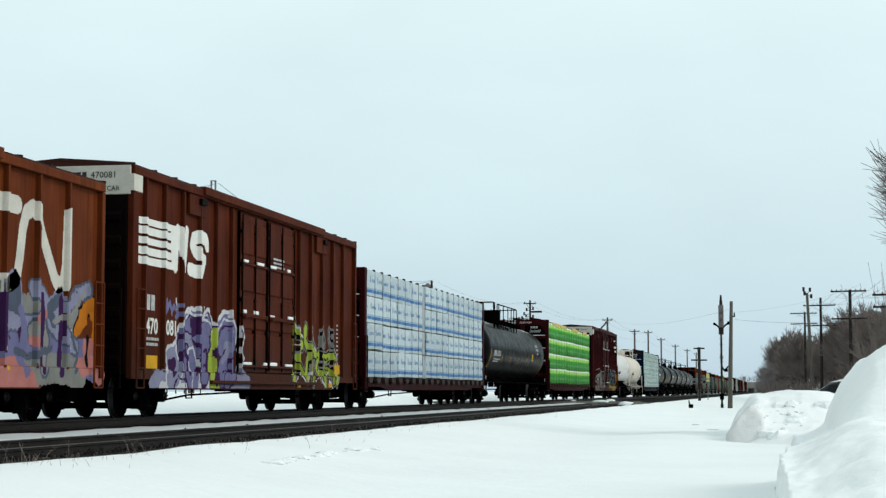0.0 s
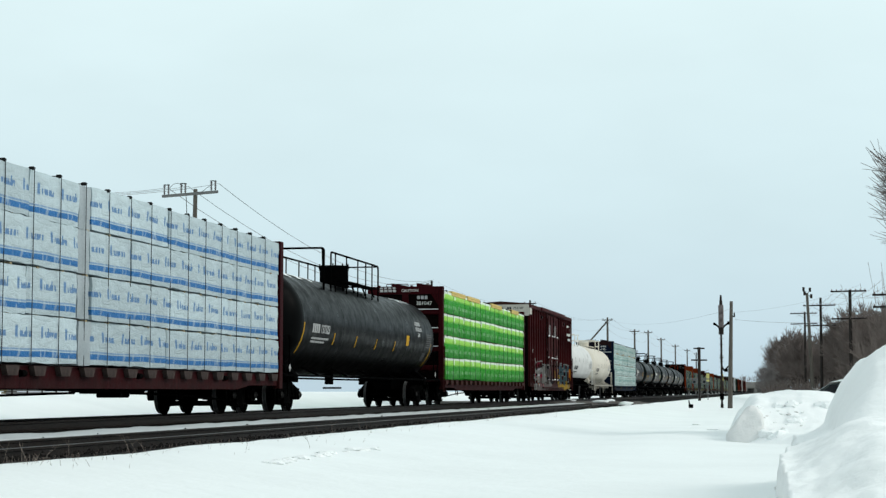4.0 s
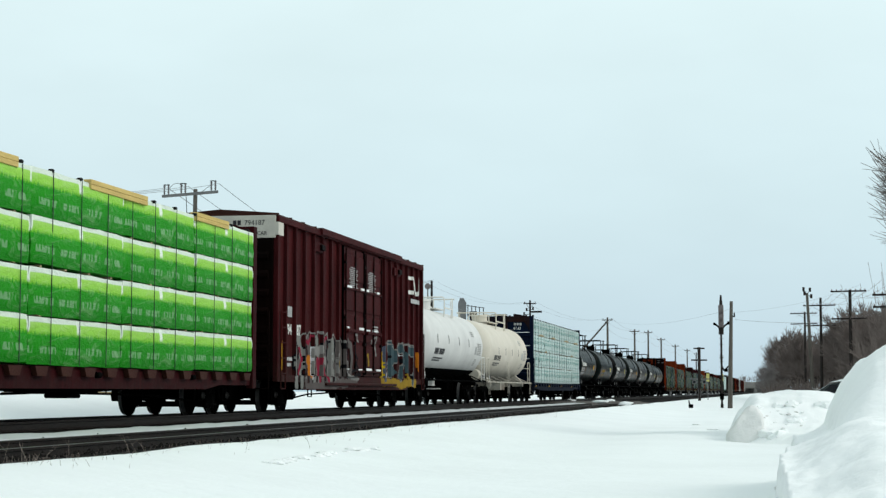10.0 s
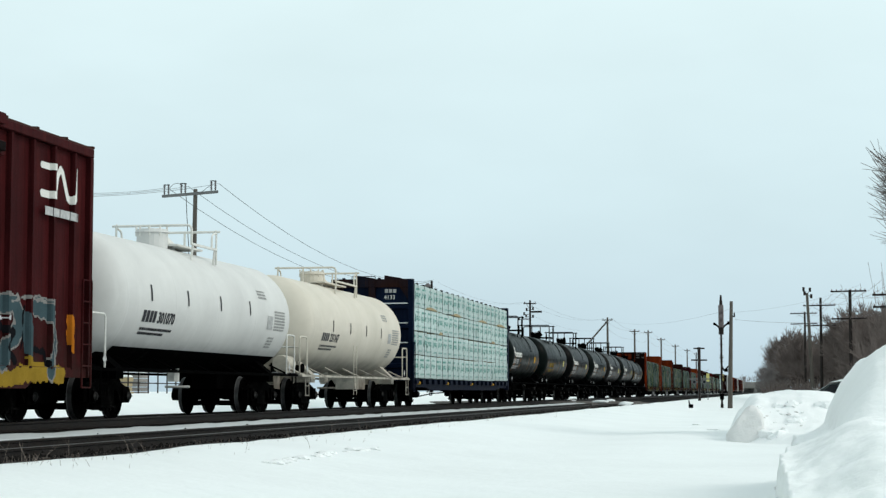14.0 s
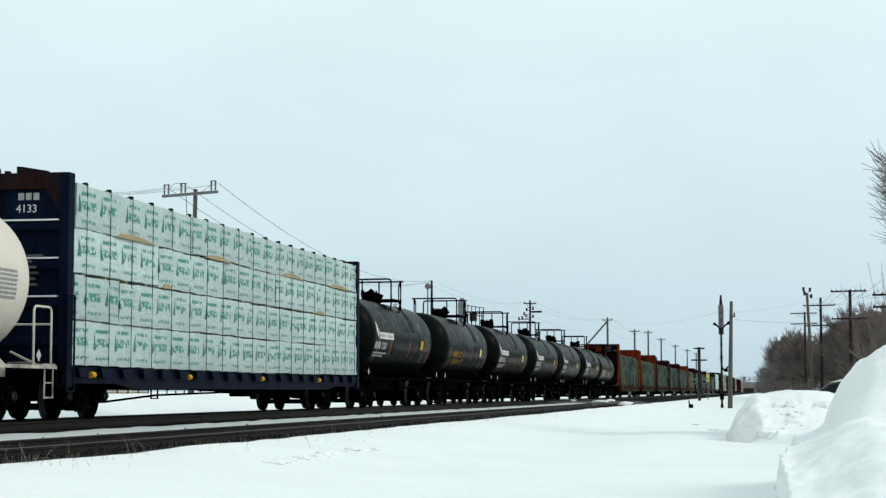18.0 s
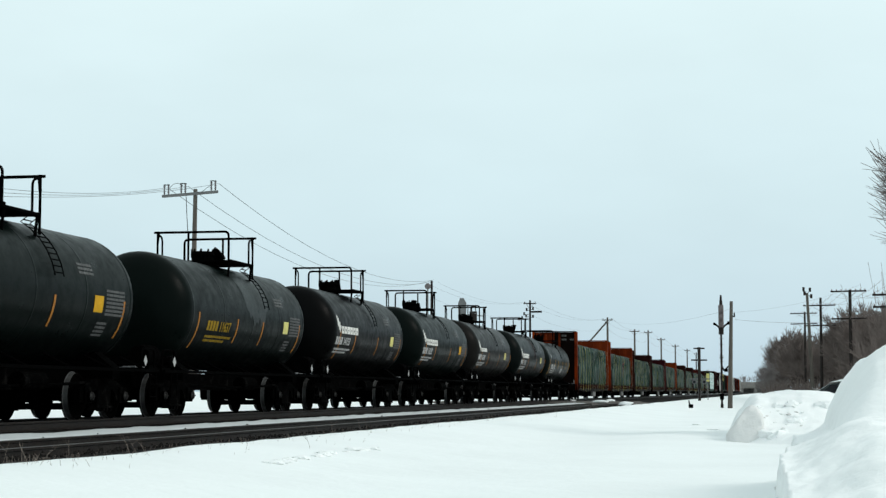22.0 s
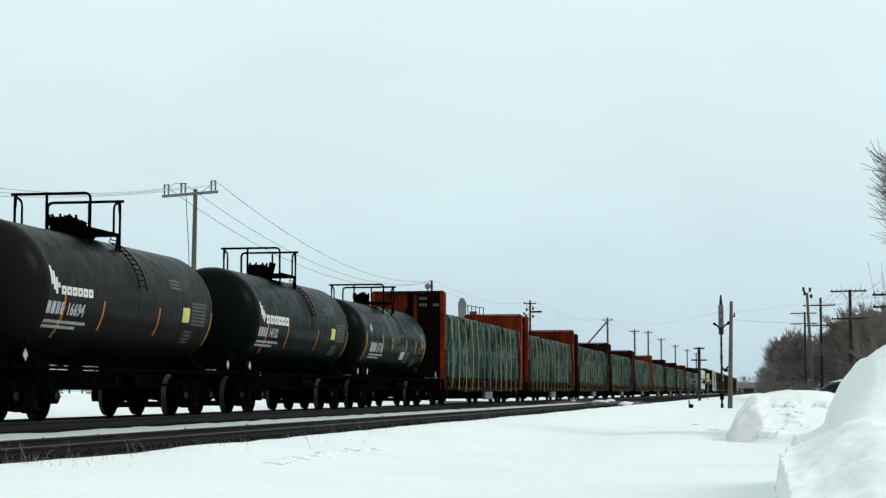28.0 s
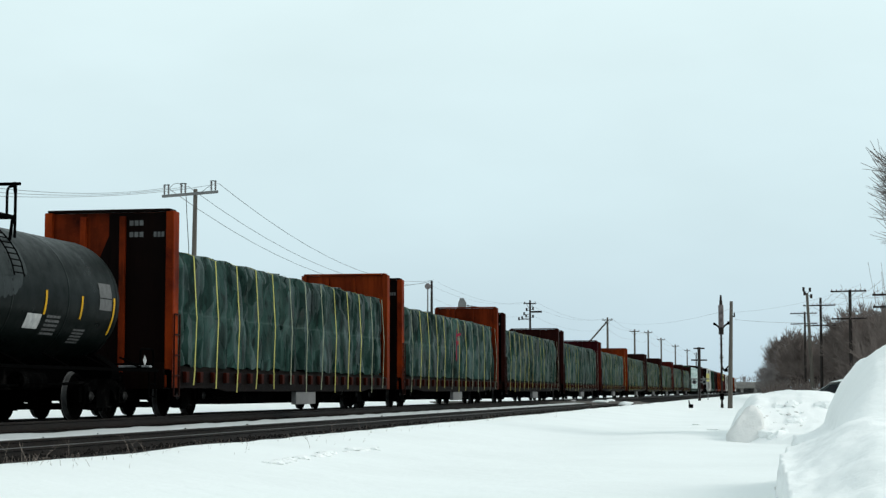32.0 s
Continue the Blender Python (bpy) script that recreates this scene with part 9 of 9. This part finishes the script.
# ---- the yard beyond the train: fence, stacked boards, a parked yellow loader ----
def yard_fence():
    f = thing("yard_fence", "dark pipe fence with two rails behind the railway", "fence")
    a, c = Vector((-26.0, 50, 0.30)), Vector((-28.5, 84, 0.30))
    n = 22
    for i in range(n + 1):
        p = a.lerp(c, i / n)
        b = fresh()
        rod(b, p, p + Vector((0, 0, 1.25)), 0.035, 6)
        part("post", b, DARK_POLE, f)
    for z in (0.62, 1.12):
        b = fresh()
        rod(b, a + Vector((0, 0, z)), c + Vector((0, 0, z)), 0.025, 6)
        part("rail", b, DARK_POLE, f)


yard_fence()


def board_stack(x, y, w, l, h, material, label, turn):
    s = thing("board_stack", label, "boards", "yard stacks", pose(x, y, 0.33, 0, 0, turn))
    n = max(2, int(h / 0.22))
    for i in range(n):
        b = fresh()
        o = random.uniform(-0.08, 0.08)
        box(b, -w / 2 + o, w / 2 + o, -l / 2, l / 2, i * h / n, (i + 0.86) * h / n)
        part("board", b, material, s, bevel=0.015)
    b = fresh()
    prism(b, [(-w / 2 - 0.05, h - 0.01), (w / 2 + 0.05, h - 0.01), (w / 2 - 0.1, h + 0.10), (0.1 * w, h + 0.17), (-w / 2 + 0.15, h + 0.08)], "y", -l / 2, l / 2)
    part("snow_cap", b, SNOW, s, "white snow lying on top", bevel=0.03)


for x, y, w, l, h, m_, t in ((-30.5, 55, 2.2, 1.2, 1.15, TAN, 8), (-30.0, 59, 1.4, 1.2, 1.25, CONCRETE, -12), (-33.0, 64, 3.2, 1.5, 1.5, TAN, 5), (-31, 69, 1.8, 1.2, 0.9, GREY_POLE, 25),
                             (-34, 76, 2.5, 1.5, 1.1, TAN, -20), (-33, 83, 2.2, 1.2, 0.95, LUMBER, 10), (-36, 92, 3.0, 1.4, 1.2, CONCRETE, 0),
                             (-33.5, 58, 3.0, 1.5, 1.35, DARK_TAN, 4), (-35.5, 61.5, 3.4, 1.5, 1.5, DARK_TAN, -6), (-32.5, 66.5, 2.2, 1.3, 1.1, DARK_TAN, 12), (-36.5, 69.5, 3.2, 1.5, 1.4, DARK_TAN, 3), (-36.0, 73.0, 2.8, 1.4, 1.3, DARK_TAN, -9)):
    board_stack(x, y, w, l, h, m_, "weathered stack of boards lying in snow", t)


def yard_truck(x, y, material, label, turn):
    t = thing("yard_truck", label, "truck", "parked vehicles", pose(x, y, 0.32, 0, 0, turn))
    b = fresh()
    box(b, -3.2, 1.2, -1.15, 1.15, 0.95, 2.0)
    part("bed", b, material, t, bevel=0.06)
    b = fresh()
    prism(b, [(1.3, 0.8), (3.3, 0.8), (3.3, 1.6), (2.7, 1.75), (2.4, 2.5), (1.3, 2.5)], "y", -1.1, 1.1)
    cab = part("cab", b, material, t, bevel=0.05)
    b = fresh()
    box(b, 1.55, 2.35, -1.13, 1.13, 1.75, 2.3)
    part("window", b, GLASS_DARK, cab)
    b = fresh()
    box(b, -3.3, 3.3, -0.5, 0.5, 0.6, 0.95)
    part("chassis", b, BLACK, t)
    for xx in (-2.2, 2.4):
        for s in (-1, 1):
            b = fresh()
            rod(b, (xx, s * 0.8, 0.48), (xx, s * 1.12, 0.48), 0.48, 16)
            w = part("wheel", b, RUBBER, t, bevel=0.03)
            b = fresh()
            rod(b, (xx, s * 1.10, 0.48), (xx, s * 1.14, 0.48), 0.26, 12)
            part("rim", b, GREY_POLE, w)


yard_truck(-37.5, 66, YELLOW, "yellow truck parked in a snowy yard", 12)
yard_truck(-47, 96, plain("grey_truck_paint", (0.25, 0.27, 0.3), (0.2, 0.21, 0.23), 0.4), "grey truck parked in a snowy yard", -15)


# ---- a parked car beyond the snow bank ----
def parked_car():
    g = ray(1441, 690, 66)
    c = thing("car", "dark green parked car with snow on its roof", "car", "parked vehicles", pose(g.x, 66, -0.56))
    b = fresh()
    prism(b, [(-1.35, 0.25), (-1.35, 0.72), (-1.1, 0.86), (-0.1, 0.98), (2.7, 1.0), (3.2, 0.92), (3.25, 0.3)], "y", -0.85, 0.85)
    body = part("body", b, CAR_PAINT, c, bevel=0.06)
    b = fresh()
    prism(b, [(-0.12, 0.95), (0.62, 1.40), (0.95, 1.46), (1.9, 1.46), (2.3, 1.38), (2.9, 0.98)], "y", -0.72, 0.72)
    part("cabin", b, CAR_PAINT, c, bevel=0.05)
    for x0, x1 in ((0.2, 1.1), (1.22, 2.1)):
        b = fresh()
        prism(b, [(x0, 1.02), (x0 + 0.38 if x0 < 1 else x0, 1.36), (x1, 1.38), (x1 + (0.0 if x0 < 1 else 0.25), 1.02)], "y", -0.735, -0.722)
        part("side_window", b, GLASS_DARK, c)
    b = fresh()
    prism(b, [(-0.05, 1.015), (0.55, 1.385), (0.57, 1.365), (-0.03, 0.995)], "y", -0.62, 0.62)
    part("windscreen", b, GLASS_DARK, c)
    b = fresh()
    prism(b, [(0.55, 1.44), (0.9, 1.48), (2.0, 1.48), (2.25, 1.42), (1.9, 1.56), (1.0, 1.56)], "y", -0.66, 0.66)
    part("snow_cap", b, SNOW, c, "white snow on the roof", bevel=0.03)
    b = fresh()
    prism(b, [(-0.9, 0.90), (-0.2, 0.985), (0.05, 1.12), (-0.3, 1.07), (-0.8, 0.98)], "y", -0.6, 0.6)
    part("snow_cap", b, SNOW, c, "white snow on the bonnet", bevel=0.02)
    for x in (-0.6, 2.3):
        for s in (-1, 1):
            b = fresh()
            rod(b, (x, s * 0.66, 0.31), (x, s * 0.87, 0.31), 0.31, 16)
            w = part("wheel", b, RUBBER, c, bevel=0.03)
            b = fresh()
            rod(b, (x, s * 0.86, 0.31), (x, s * 0.885, 0.31), 0.18, 12)
            part("rim", b, GREY_POLE, w)


parked_car()


# ---- what moves: the train rolls by at an almost steady pace, its wheels turn ----
def motions():
    times = [0.5 * i for i in range(65)]
    for ob, u in TRAIN:
        walk(ob, [(t, pose(XC, u - run(t), 0)) for t in times])
    # a wheelset turns by the way it has rolled; alike ones share their keys
    lead = {}
    for w, dy in WHEELSETS:
        if dy not in lead:
            rows = []
            for i in range(0, 32 * 15 + 1):
                t = i / 15
                rows.append((t, pose(0, dy, 0.457, math.degrees(run(t) / 0.457))))
            walk(w, rows)
            lead[dy] = w.animation_data
        else:
            w.rotation_mode = "QUATERNION"
            keys = w.animation_data_create()
            keys.action = lead[dy].action
            keys.action_slot = lead[dy].action_slot


motions()
